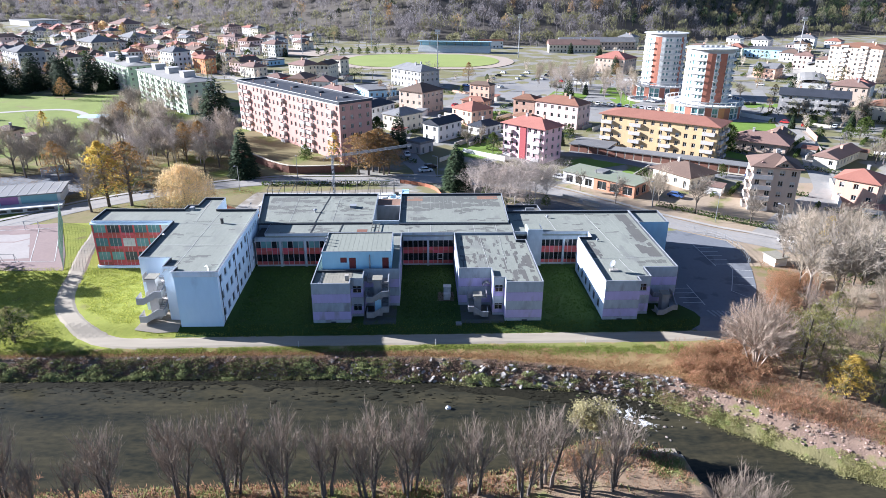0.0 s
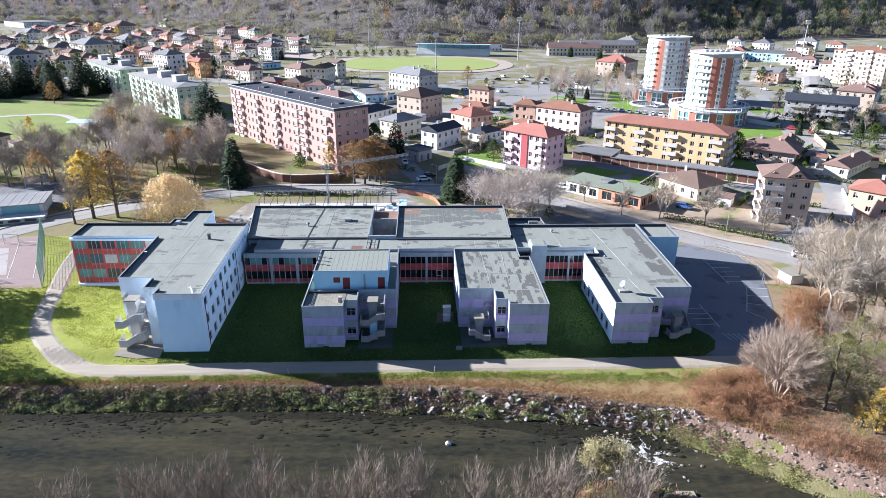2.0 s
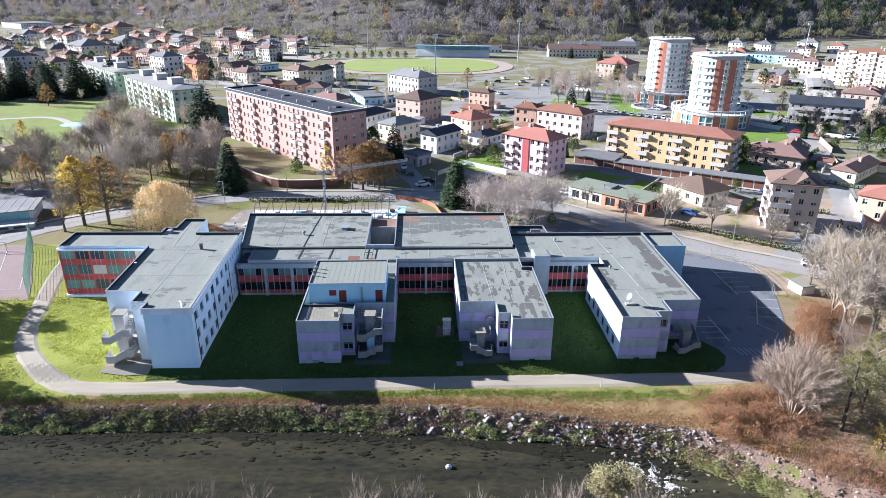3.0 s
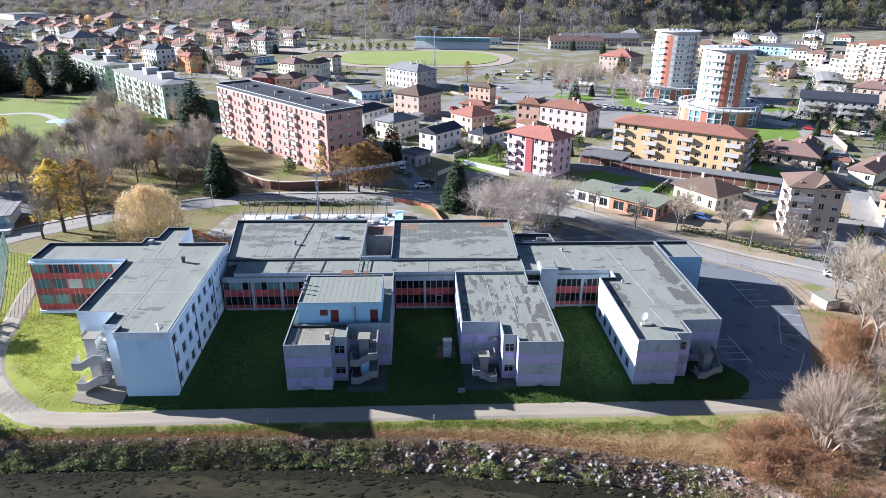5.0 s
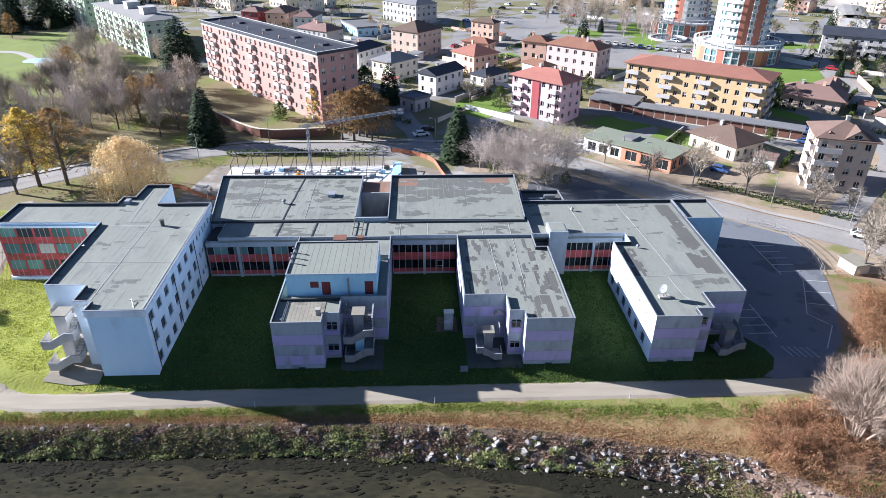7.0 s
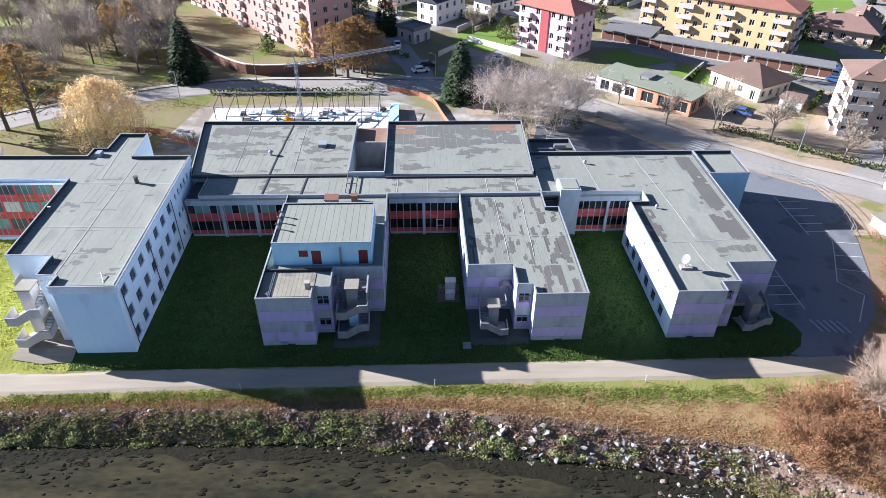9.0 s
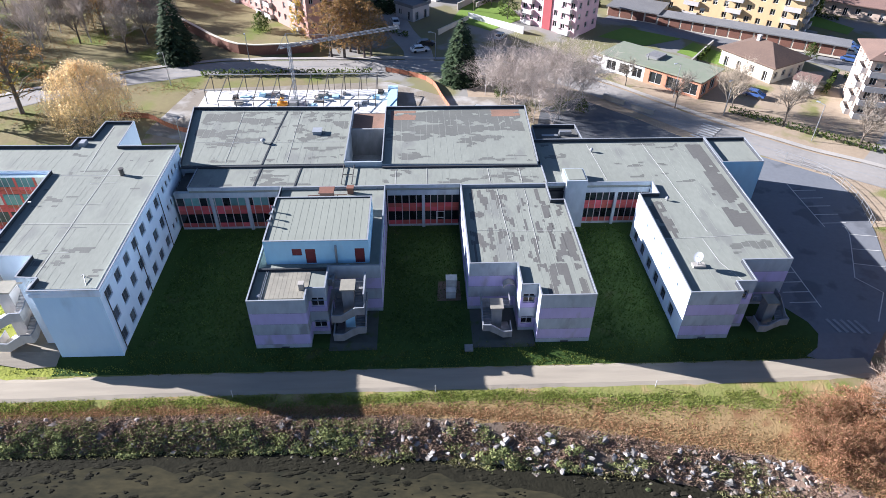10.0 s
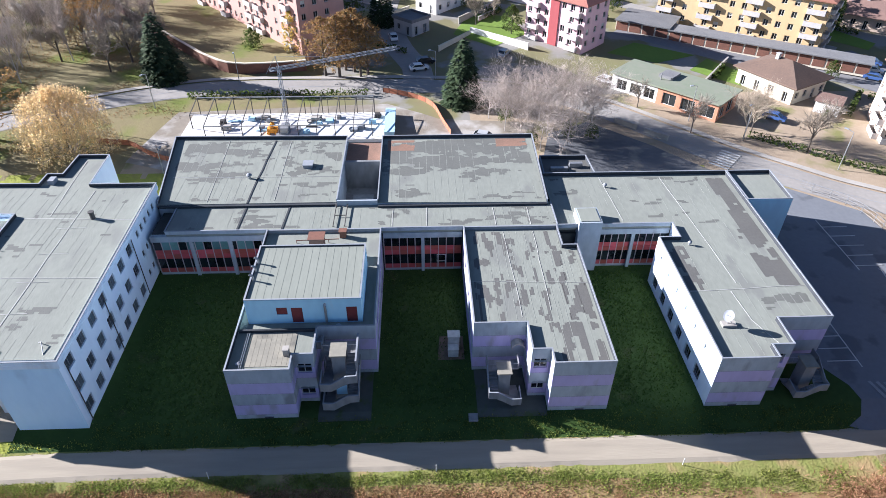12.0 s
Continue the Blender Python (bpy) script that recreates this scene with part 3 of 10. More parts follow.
strip_mesh(ROADLINE, 0.1, 0.075, 2.5, 1, b, 0, -3.0)
strip_mesh(ROADLINE, 0.14, 0.075, 2.5, 1, b, 0, 0)
solo("road_marking", b, M_PAINT_OLD, "worn white edge and centre lines on the main road", "road marking", "structure")
solo("side_road", strip_mesh([(20, 82), (20, 92), (15, 108), (12, 135), (22, 180), (60, 235)], 6.5, 0.045, 3), M_ROAD, "grey asphalt side street with parked cars", "street", "structure")
solo("right_street", strip_mesh([(98, 38), (118, 58), (133, 72), (152, 110), (162, 145), (155, 175), (140, 230), (110, 300)], 6, 0.045, 3), M_ROAD, "pale asphalt side street between houses", "street", "structure")
solo("pavement", strip_mesh(ROADLINE, 1.3, 0.15, 2.5, 2, None, 0, 4.4), M_PAVE, "pale concrete pavement beside the main road", "pavement", "structure")
sheet("square", [(30, 180), (140, 150), (190, 190), (190, 300), (100, 310), (40, 260)], M_SQUARE, 0.04, "pale grey paved square round the round towers", "paved square", "structure", 8)
sheet("site_yard", [(-30, 54), (-18, 49.5), (38, 50), (42, 66), (24, 68), (14, 75), (-26, 72)], mat("site_earth", (0.27, 0.235, 0.19), (0.18, 0.155, 0.12), 0.95, 1.0, 0.15, 1.1, 0.5, 5, stain=(0.38, 0.36, 0.33), stain_scale=0.12, stain_at=0.52, stain_soft=0.1), 0.05, "dusty pale yard of the building site", "yard", "structure", 3)
# darker than the other asphalt: dappled tree shade put into its colour
sheet("back_road", [(40, 47), (72, 38), (74, 44), (62, 57), (52, 66), (44, 62)], mat("tree_shaded_forecourt", (0.13, 0.135, 0.145), (0.09, 0.095, 0.103), 0.9, 1.2, 0.2, 1.0, 0.2, 8, stain=(0.2, 0.19, 0.17), stain_scale=0.25, stain_at=0.57, stain_soft=0.08), 0.06, "asphalt forecourt behind the school, dappled tree shade put into its colour", "forecourt", "structure", 3)

# car park markings
bays = thing("bay_marking", None, "worn white painted parking bay lines", "road marking", "", "structure")
for x0, x1, y0, n, s in ((80.1, 83.9, 22.8, 5, 2.3), (67.0, 70.6, 5.5, 4, 2.0)):
    for i in range(n):
        y = y0 + i * s
        b = Mesh()
        b.box(x0, y - 0.06, height(x0, y) + 0.04, x1, y + 0.06, height(x0, y) + 0.075)
        part("line", b, M_PAINT, bays)
    x = x0 if x0 > 75 else x1
    b = Mesh()
    for i in range(6):
        ya = y0 - 1 + i * (n * s + 0.6) / 6
        yb2 = ya + (n * s + 0.6) / 6
        b.box(x - 0.06, ya, height(x, ya) + 0.04, x + 0.06, yb2, height(x, ya) + 0.08)
    part("line", b, M_PAINT, bays)
for line in ([(82.8, 19.85), (86.6, 19.2)], [(81.2, 16.4), (85.1, 15.8)], [(79.6, 13.1), (83.5, 12.2)], [(82.8, 22.0), (82.8, 20), (78.1, 10.1)], [(78.1, 10.1), (80.2, 7.0)], [(80.2, 7.0), (76.4, 1.7)]):
    part("line", strip_mesh(line, 0.13, 0.085, 1, 1), M_PAINT, bays)
b = Mesh()
for i in range(5):
    b.rbox(70.4 + 0.85 * i, 1.2 - 0.1 * i, height(71, 1.2) + 0.05, 0.4, 2.4, 0.05, 14)
solo("zebra_marking", b, M_PAINT_OLD, "worn white zebra stripes on the car park", "road marking", "structure")
b = Mesh()
for i in range(7):
    x, y = 71.4 + 0.62 * i, 50.2 + 0.66 * i
    b.rbox(x, y, height(x, y) + 0.06, 3.4, 0.45, 0.03, -44)
solo("zebra_crossing", b, M_PAINT, "white zebra crossing over the main road", "zebra crossing", "structure")

# ---- school ----
RZ, PZ = 6.73, 7.3
RS = 7.16


def roof_deck(poly, z, parent, name="roof", mats=M_BITUMEN):
    b = Mesh()
    b.prism(inset_poly(poly, 0.1), z - 0.35, z)
    return part(name, b, mats, parent)


def inset_poly(poly, s):
    V = [Vector(p) for p in poly]
    n = len(V)
    out = []
    for j in range(n):
        e0, e1 = (V[j] - V[j - 1]).normalized(), (V[(j + 1) % n] - V[j]).normalized()
        n0, n1 = Vector((-e0.y, e0.x)), Vector((-e1.y, e1.x))
        out.append(V[j] + (n0 + n1) / max(0.3, 1 + n0.dot(n1)) * s)
    return out


def parapet(pts, z, h, parent, t=0.12, closed=True, skin=None):
    """Upstand with a pale coping, along a loop that runs anticlockwise (roof on its left)."""
    n = len(pts)
    up, cap, skirt = Mesh(), Mesh(), Mesh()
    V = [Vector(p) for p in pts]
    for i in range(n if closed else n - 1):
        a, c = V[i], V[(i + 1) % n]
        d = (c - a).normalized()
        inw = Vector((-d.y, d.x))

        def corner(j, s):
            p = V[j % n]
            if not closed and j in (0, n - 1):
                e = (V[1] - V[0]).normalized() if j == 0 else (V[-1] - V[-2]).normalized()
                return p + Vector((-e.y, e.x)) * s
            e0, e1 = (p - V[j - 1]).normalized(), (V[(j + 1) % n] - p).normalized()
            n0, n1 = Vector((-e0.y, e0.x)), Vector((-e1.y, e1.x))
            return p + (n0 + n1) / max(0.3, 1 + n0.dot(n1)) * s
        o0, o1, i0, i1 = corner(i, 0.03), corner((i + 1), 0.03), corner(i, t), corner((i + 1), t)
        up.hexa([(*q, z) for q in (o0, o1, i1, i0)] + [(*q, z + h - 0.06) for q in (o0, o1, i1, i0)])
        # dark inner skin: shade of the parapet's inner face put into the colour
        j0, j1 = corner(i, t + 0.025), corner(i + 1, t + 0.025)
        skirt.hexa([(*q, z) for q in (i0, i1, j1, j0)] + [(*q, z + h - 0.07) for q in (i0, i1, j1, j0)])
        k0, k1, m0, m1 = corner(i, -0.02), corner(i + 1, -0.02), corner(i, t + 0.03), corner(i + 1, t + 0.03)
        cap.hexa([(*q, z + h - 0.06) for q in (k0, k1, m1, m0)] + [(*q, z + h) for q in (k0, k1, m1, m0)])
    u = part("parapet", up, skin or M_CONC, parent)
    part("coping", cap, M_CAP, u)
    part("upstand_lining", skirt, M_JOINTSHADE, u)


def banded_wall(name, pts, parent, z1=PZ - 0.06, openings=(), mats=(M_CONC, M_LILAC)):
    """Panel wall with grey and lilac bands, as separate courses with open joints between them."""
    w = None
    bands = ((-0.4, 0.45, 0), (0.47, 2.0, 1), (2.02, 3.65, 0), (3.67, 5.3, 1), (5.32, z1, 0))
    for z0, z2, s in bands:
        b = Mesh()
        for p0, p1 in zip(pts, pts[1:]):
            L = (Vector(p1) - Vector(p0)).length
            hs = [(max(0, o[1]), min(L, o[2]), max(z0, o[3]), min(z2, o[4])) for o in openings if o[0] == (p0, p1) and o[3] < z2 and o[4] > z0]
            facade(b, p0, p1, z0, z2, hs, 0.25)
        if w is None:
            w = part(name, b, mats[s], parent)
        else:
            part("panel_course", b, mats[s], w)
    spots = []
    for o in openings:
        spots += facade(Mesh(), *o[0], -0.4, z1, [o[1:]], 0.22)
    windows(w, spots)
    return w


def body(poly, z1, parent, z0=-0.4, inset=0.28):
    """Dark core behind the wall faces, so that no light leaks through."""
    cx, cy = sum(p[0] for p in poly) / len(poly), sum(p[1] for p in poly) / len(poly)
    b = Mesh()
    V = [Vector(p) for p in poly]
    n = len(V)
    out = []
    for j in range(n):
        e0, e1 = (V[j] - V[j - 1]).normalized(), (V[(j + 1) % n] - V[j]).normalized()
        n0, n1 = Vector((-e0.y, e0.x)), Vector((-e1.y, e1.x))
        out.append(V[j] + (n0 + n1) / max(0.3, 1 + n0.dot(n1)) * inset)
    b.prism(out, z0, z1)
    return part("core", b, M_GREY_CORE, parent)


M_GREYFRAME = mat("grey_window_frame", (0.2, 0.21, 0.22), None, 0.6, 2, 0.4, 0.4)
M_SHEET = mat("buff_sheet_roof", (0.3, 0.28, 0.225), (0.2, 0.188, 0.155), 0.8, 2, 0.4, 0.8, stain=(0.12, 0.115, 0.1), stain_scale=0.5, stain_at=0.6, stain_soft=0.15)
M_GREY_CORE = mat("dim_interior", (0.06, 0.06, 0.06), None, 0.9, 1, 0.3, 0.5)

# wing two, three and four: outlines run anticlockwise
W2 = [(0.5, -0.3), (6.95, -0.3), (6.95, 1.75), (9.0, 1.75), (9.0, 5.65), (15.1, 5.65), (15.1, 23.6), (0.5, 23.6)]
W3 = [(25.7, 5.65), (31.45, 5.65), (31.45, 1.65), (33.4, 1.65), (33.4, -0.3), (39.75, -0.3), (39.75, 19.4), (37.9, 19.4), (37.9, 23.6), (25.7, 23.6)]
W4 = [(50.4, -0.3), (56.5, -0.3), (56.5, 1.5), (58.85, 1.5), (58.85, 5.45), (65.0, 5.45), (65.4, 36.8), (38.1, 36.8), (38.1, 23.6), (53.1, 23.6), (53.1, 20.6), (50.4, 20.6)]

wing_b = thing("school_wing", None, "two-storey wing with grey and lilac panel bands", "school wing")
wing_c = thing("school_wing", None, "two-storey wing with grey and lilac panel bands", "school wing")
wing_d = thing("school_wing", None, "two-storey wing with sunlit white side wall", "school wing")


def side_openings(p0, p1, n, start, gap, w, rows):
    return [((p0, p1), start + i * gap, start + i * gap + w, a, c) for i in range(n) for a, c in rows]


ROWS = ((0.95, 2.45), (4.3, 5.75))
w2pts = W2[-1:] + W2[:7]
banded_wall("panel_wall", w2pts, wing_b, openings=[((W2[2], W2[3]), 0.25, 1.75, a, c) for a, c in ((1.0, 2.3), (4.4, 5.8))]
            + side_openings(W2[7], W2[0], 8, 1.5, 2.7, 1.3, ROWS) + side_openings(W2[5], W2[6], 5, 3.0, 2.7, 1.3, ROWS))
w3pts = [W3[-1]] + W3[:9]
banded_wall("panel_wall", w3pts, wing_c, openings=[((W3[2], W3[3]), 0.3, 1.7, a, c) for a, c in ((1.0, 2.3), (4.4, 5.8))]
            + side_openings(W3[9], W3[0], 5, 2.0, 2.7, 1.3, ROWS) + side_openings(W3[5], W3[6], 6, 2.0, 2.7, 1.3, ROWS))
w4front = [W4[i] for i in (0, 1, 2, 3, 4, 5, 6)]
banded_wall("panel_wall", w4front, wing_d, openings=[((W4[2], W4[3]), 0.4, 1.8, 4.4, 5.8)] + side_openings(W4[5], W4[6], 9, 2, 2.9, 1.5, ROWS))
b = Mesh()
sp = facade(b, W4[11], W4[0], -0.4, PZ - 0.06, [(1.4 + i * 3.05, 2.95 + i * 3.05, a, c) for i in range(6) for a, c in ((0.55, 2.3),)]
            + [(2.0 + i * 3.05, 2.35 + i * 3.05, 5.0, 5.75) for i in range(6)], 0.2)
facade(b, W4[10], W4[11], -0.4, PZ - 0.06, [])
facade(b, W4[9], W4[10], -0.4, PZ - 0.06, [])
w4left = part("side_wall", b, M_WHITE, wing_d, "white rendered wall with a row of windows")
windows(w4left, sp, "plain", M_GREYFRAME)
b = Mesh()
facade(b, W4[6], W4[7], -0.4, PZ - 0.06, [])
part("back_wall", b, M_CONC, wing_d)
for poly, w in ((W2, wing_b), (W3, wing_c), (W4, wing_d)):
    body([(x, y + 0.8 if y == 23.6 else y) for x, y in poly], RZ - 0.36, w)
roof_deck(W3, RZ, wing_c)
roof_deck(W4, RZ, wing_d)
roof_deck(W2, RZ, wing_b)
parapet(W2[-1:] + W2[:7], RZ, PZ - RZ, wing_b, closed=False)
parapet([W3[-1]] + W3[:9], RZ, PZ - RZ, wing_c, closed=False)
parapet([(46, 23.6)] + [W4[9], W4[10], W4[11]] + W4[0:8], RZ, PZ - RZ, wing_d, closed=False)

# annex on the car park side
annex = thing("school_annex", None, "low sky-blue annex with a flat roof", "annex")
AX = [(65.45, 28.9), (71.8, 28.9), (72.0, 36.75), (65.45, 36.75)]
b = Mesh()
for i in range(4):
    facade(b, AX[i], AX[(i + 1) % 4], -0.4, 7.2, [])
part("annex_wall", b, M_PH, annex)
roof_deck(AX, 6.75, annex)
parapet(AX, 6.75, 0.55, annex, skin=M_PH)

# main block
main = thing("school_main_block", None, "large two-storey main block with patched flat roofs", "school building")
MA = [(-15.0, 29.4), (9.0, 29.4), (9.0, 47.9), (-18.0, 48.4)]
MB = [(14.4, 29.2), (37.5, 28.6), (38.2, 47.8), (14.4, 47.8)]
for poly in (MA, MB):
    b = Mesh()
    facade(b, poly[0], poly[1], -0.4, 7.45, [])
    for i in range(1, 4):
        facade(b, poly[i], poly[(i + 1) % 4], -0.4, 7.97, [])
    part("block_wall", b, M_CONC, main)
    roof_deck(poly, 7.5, main)
    parapet([poly[1], poly[2], poly[3], poly[0]], 7.5, 0.53, main, closed=False)
    b = Mesh()
    b.box(poly[0][0] + 0.1, 29.0 if poly is MA else 28.4, RS - 0.02, poly[1][0] - 0.05, 29.44 if poly is MA else 28.66, 7.44)
    part("expansion_joint", b, M_JOINTSHADE, main)
b = Mesh()
b.prism([(9.0, 29.4), (14.4, 29.4), (14.4, 47.8), (9.0, 47.8)], -0.4, 2.6)
part("light_well_floor", b, M_CONC_OLD, main, "grey floor of the sunken light well")
b = Mesh()
b.box(9.0, 29.1, 2.6, 14.4, 29.38, 7.9)
part("light_well_wall", b, M_CONC, main, "pale concrete light well wall")
# back wall: the darker concrete stands for the shade inside the well
b = Mesh()
b.box(9.05, 40.8, 2.6, 14.35, 41.2, 7.3)
part("light_well_wall", b, M_CONC_OLD, main)
b = Mesh()
for y in (33.5, 36.0):
    b.box(10.4, y, 2.6, 13.2, y + 1.2, 3.6)
    b.box(10.3, y - 0.1, 3.6, 13.3, y + 1.3, 3.7)
part("air_unit", b, M_STEEL, main)
b = Mesh()
b.prism([(9.0, 41.2), (14.4, 41.2), (14.4, 47.8), (9.0, 47.8)], 2.6, 6.7)
part("brown_roof", b, M_BITUMEN_RED, main)

# front strip roof over the corridor and its red courtyards
strip = thing("school_corridor", None, "corridor block with red glazed courtyard fronts", "school building")
b = Mesh()
b.box(-12.4, 23.72, RZ - 0.35, 38.0, 29.3, RS)
part("roof", b, M_BITUMEN, strip)
for x0, x1 in ((0.6, 15.0), (25.8, 37.9)):
    b = Mesh()
    b.box(x0, 23.5, RZ - 0.1, x1, 23.72, RS + 0.05)
    part("roof_kerb", b, M_CAP, strip)
parapet([(38.05, 23.7), (38.05, 29.2)], RZ, PZ - RZ + 0.05, strip, closed=False)
roof_deck([(-15.0, 24.0), (-12.5, 24.0), (-12.5, 29.3), (-15.0, 29.3)], RZ - 0.9, strip, "low_roof", M_BITUMEN_DARK)
parapet([(-12.5, 29.3), (-12.5, 23.6), (0.5, 23.6)], RZ, PZ - RZ, strip, closed=False)
parapet([(15.1, 23.6), (25.7, 23.6)], RZ, PZ - RZ, strip, closed=False)
parapet([(37.9, 23.6), (46.0, 23.6)], RZ, PZ - RZ, strip, closed=False)
b = Mesh()
b.box(-14.4, 24.3, -0.4, 53.0, 29.2, RZ - 0.36)
part("core", b, M_GREY_CORE, strip)


def red_court(x0, x1, n, parent, y=24.0, teal=False):
    """Glazed courtyard front: a concrete beam, concrete columns, two bands of glass and two of red panels."""
    b = Mesh()
    b.box(x0, y - 0.4, 5.55, x1, y + 0.2, RZ - 0.36)
    f = part("court_front", b, M_CONC, parent, "red and glass courtyard front under a concrete beam")
    b = Mesh()
    b.box(x0, y + 0.12, 0.3, x1, y + 0.2, 5.55)
    part("dim_backing", b, M_GREY_CORE, f)
    b = Mesh()
    b.box(x0, y - 0.05, -0.3, x1, y + 0.12, 0.3)
    part("plinth", b, M_CONC, f)
    s = (x1 - x0) / n
    for i in range(n):
        a, c = x0 + i * s + 0.05, x0 + (i + 1) * s - 0.05
        for z0, z1, m, nm in ((0.3, 1.0, M_RED, "panel"), (1.03, 2.55, M_GLASS, "pane"), (2.58, 3.25, M_RED, "panel"), (3.28, 3.95, M_RED, "panel"), (3.98, 5.5, M_TEAL if teal and i % 3 else M_GLASS, "pane")):
            q = Mesh()
            q.box(a, y, z0, c, y + 0.08, z1)
            part(nm, q, m, f)
        q = Mesh()
        q.box(x0 + i * s - 0.05, y - 0.06, 0.3, x0 + i * s + 0.05, y + 0.1, 5.55)
        part("mullion", q, M_MULLION, f)
    k = max(1, round((x1 - x0) / 5.4))
    for i in range(1, k):
        x = x0 + i * (x1 - x0) / k
        q = Mesh()
        q.box(x - 0.22, y - 0.38, -0.3, x + 0.22, y - 0.07, 5.55)
        part("column", q, M_CONC, f)
    return f


red_court(-14.6, 0.5, 14, strip, 24.0, True)
court = red_court(15.3, 25.6, 10, strip)
q = Mesh()
for x0, x1, z0, z1 in ((22.3, 22.38, 0.3, 2.5), (23.4, 23.48, 0.3, 2.5), (22.38, 23.4, 2.42, 2.5), (22.38, 23.4, 1.35, 1.42)):
    q.box(x0, 23.9, z0, x1, 23.97, z1)
part("door_frame", q, M_TRUCK, court)
red_court(43.7, 53.0, 10, strip)
# court front behind wing three: stair tower
b = Mesh()
b.box(40.7, 23.0, -0.3, 43.7, 26.5, 7.9)
tower = thing("stair_tower", None, "pale concrete stair tower beside the courtyard", "stair tower")
part("tower_wall", b, M_CONC, tower)
b = Mesh()
b.box(40.95, 23.25, 7.9, 43.45, 26.25, 7.98)
part("tower_roof", b, M_METALROOF, tower)
b = Mesh()
b.box(38.0, 23.9, -0.3, 40.7, 26.0, 5.6)
part("recess", b, M_GREY_CORE, tower)
# low back yard block behind
BB = [(38.6, 37.2), (46.4, 37.2), (46.1, 43.4), (38.8, 43.4)]
b = Mesh()
for i in range(4):
    facade(b, BB[i], BB[(i + 1) % 4], -0.2, 6.4, [])
low = thing("plant_yard", None, "low flat-roofed plant yard with a parapet", "plant yard")
part("yard_wall", b, M_CONC, low)
roof_deck(BB, 5.9, low, "roof", M_BITUMEN_DARK)
parapet(BB, 5.9, 0.6, low)
b = Mesh()
b.box(43.0, 40.5, 5.9, 45.0, 41.1, 6.6)
b.box(40.0, 39.5, 5.9, 42.6, 40.1, 6.4)
part("air_unit", b, M_STEEL, low)

# wing one: three storeys, white
wing_a = thing("school_wing", None, "three-storey white rendered wing", "school wing")
W1 = [(-21.7, -0.85), (-14.6, -0.85), (-15.3, 31.0), (-23.7, 31.0), (-24.1, 39.0), (-28.5, 39.0), (-28.5, 33.8), (-30.6, 33.8), (-30.6, 31.3), (-46.9, 31.6), (-46.5, 24.2), (-30.3, 24.0), (-29.6, 5.2), (-24.1, 5.0), (-24.1, 1.2), (-21.7, 1.0)]
WZ, WP = 9.6, 10.1
b = Mesh()
sp = []
n1 = len(W1)
rows3 = ((0.7, 2.35), (3.9, 5.55), (7.1, 8.75))
for i in range(n1):
    p0, p1 = W1[i], W1[(i + 1) % n1]
    hs = []
    if i == 1:
        hs = [(1.1 + k * 3.0, 2.65 + k * 3.0, a, c) for k in range(7) for a, c in rows3]
        hs += [(22.6 + k * 1.55, 23.4 + k * 1.55, a, c) for k in range(5) for a, c in ((1.4, 2.4), (4.5, 5.5), (7.5, 8.5))]
    if i == 15:
        hs = [(0.5, 1.1, a, c) for a, c in ((0.9, 2.2), (4.2, 5.4))]
    if i in (0, 9, 10):
        continue
    sp += facade(b, p0, p1, -0.6, WP - 0.06, hs, 0.2)
wa = part("white_wall", b, M_WHITE, wing_a)
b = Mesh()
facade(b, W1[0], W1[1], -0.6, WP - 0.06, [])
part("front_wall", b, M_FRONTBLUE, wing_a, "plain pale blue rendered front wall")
windows(wa, sp, "plain", M_GREYFRAME, M_GLASSGREY)
for k in range(3):
    b = Mesh()
    x = -14.7 - 0.0218 * (0.2 + k * 9.9)
    b.rod((x + 0.22, 0.1 + k * 9.9, -0.3), (x + 0.22, 0.1 + k * 9.9, WZ - 0.52), 0.06, None, 6)
    part("downpipe", b, M_DARKSTEEL, wing_a)
body(W1, WZ - 0.36, wing_a)
roof_deck(W1, WZ, wing_a)
W1o = [(x, y) for x, y in W1]
W1o[0:2] = [(-21.8, -1.15), (-14.2, -1.15)]
W1o[2] = (-15.0, 31.0)
parapet(W1o, WZ, WP - WZ, wing_a, skin=M_WHITE)
b = Mesh()
b.box(-21.8, -1.15, WZ - 0.5, -14.2, -0.85, WZ)
b.hexa([(-14.62, -0.845, WZ - 0.5), (-14.207, -0.845, WZ - 0.5), (-15.0, 31, WZ - 0.5), (-15.32, 31, WZ - 0.5)] + [(-14.62, -0.845, WZ), (-14.207, -0.845, WZ), (-15.0, 31, WZ), (-15.32, 31, WZ)])
part("cornice", b, M_WHITE, wing_a)
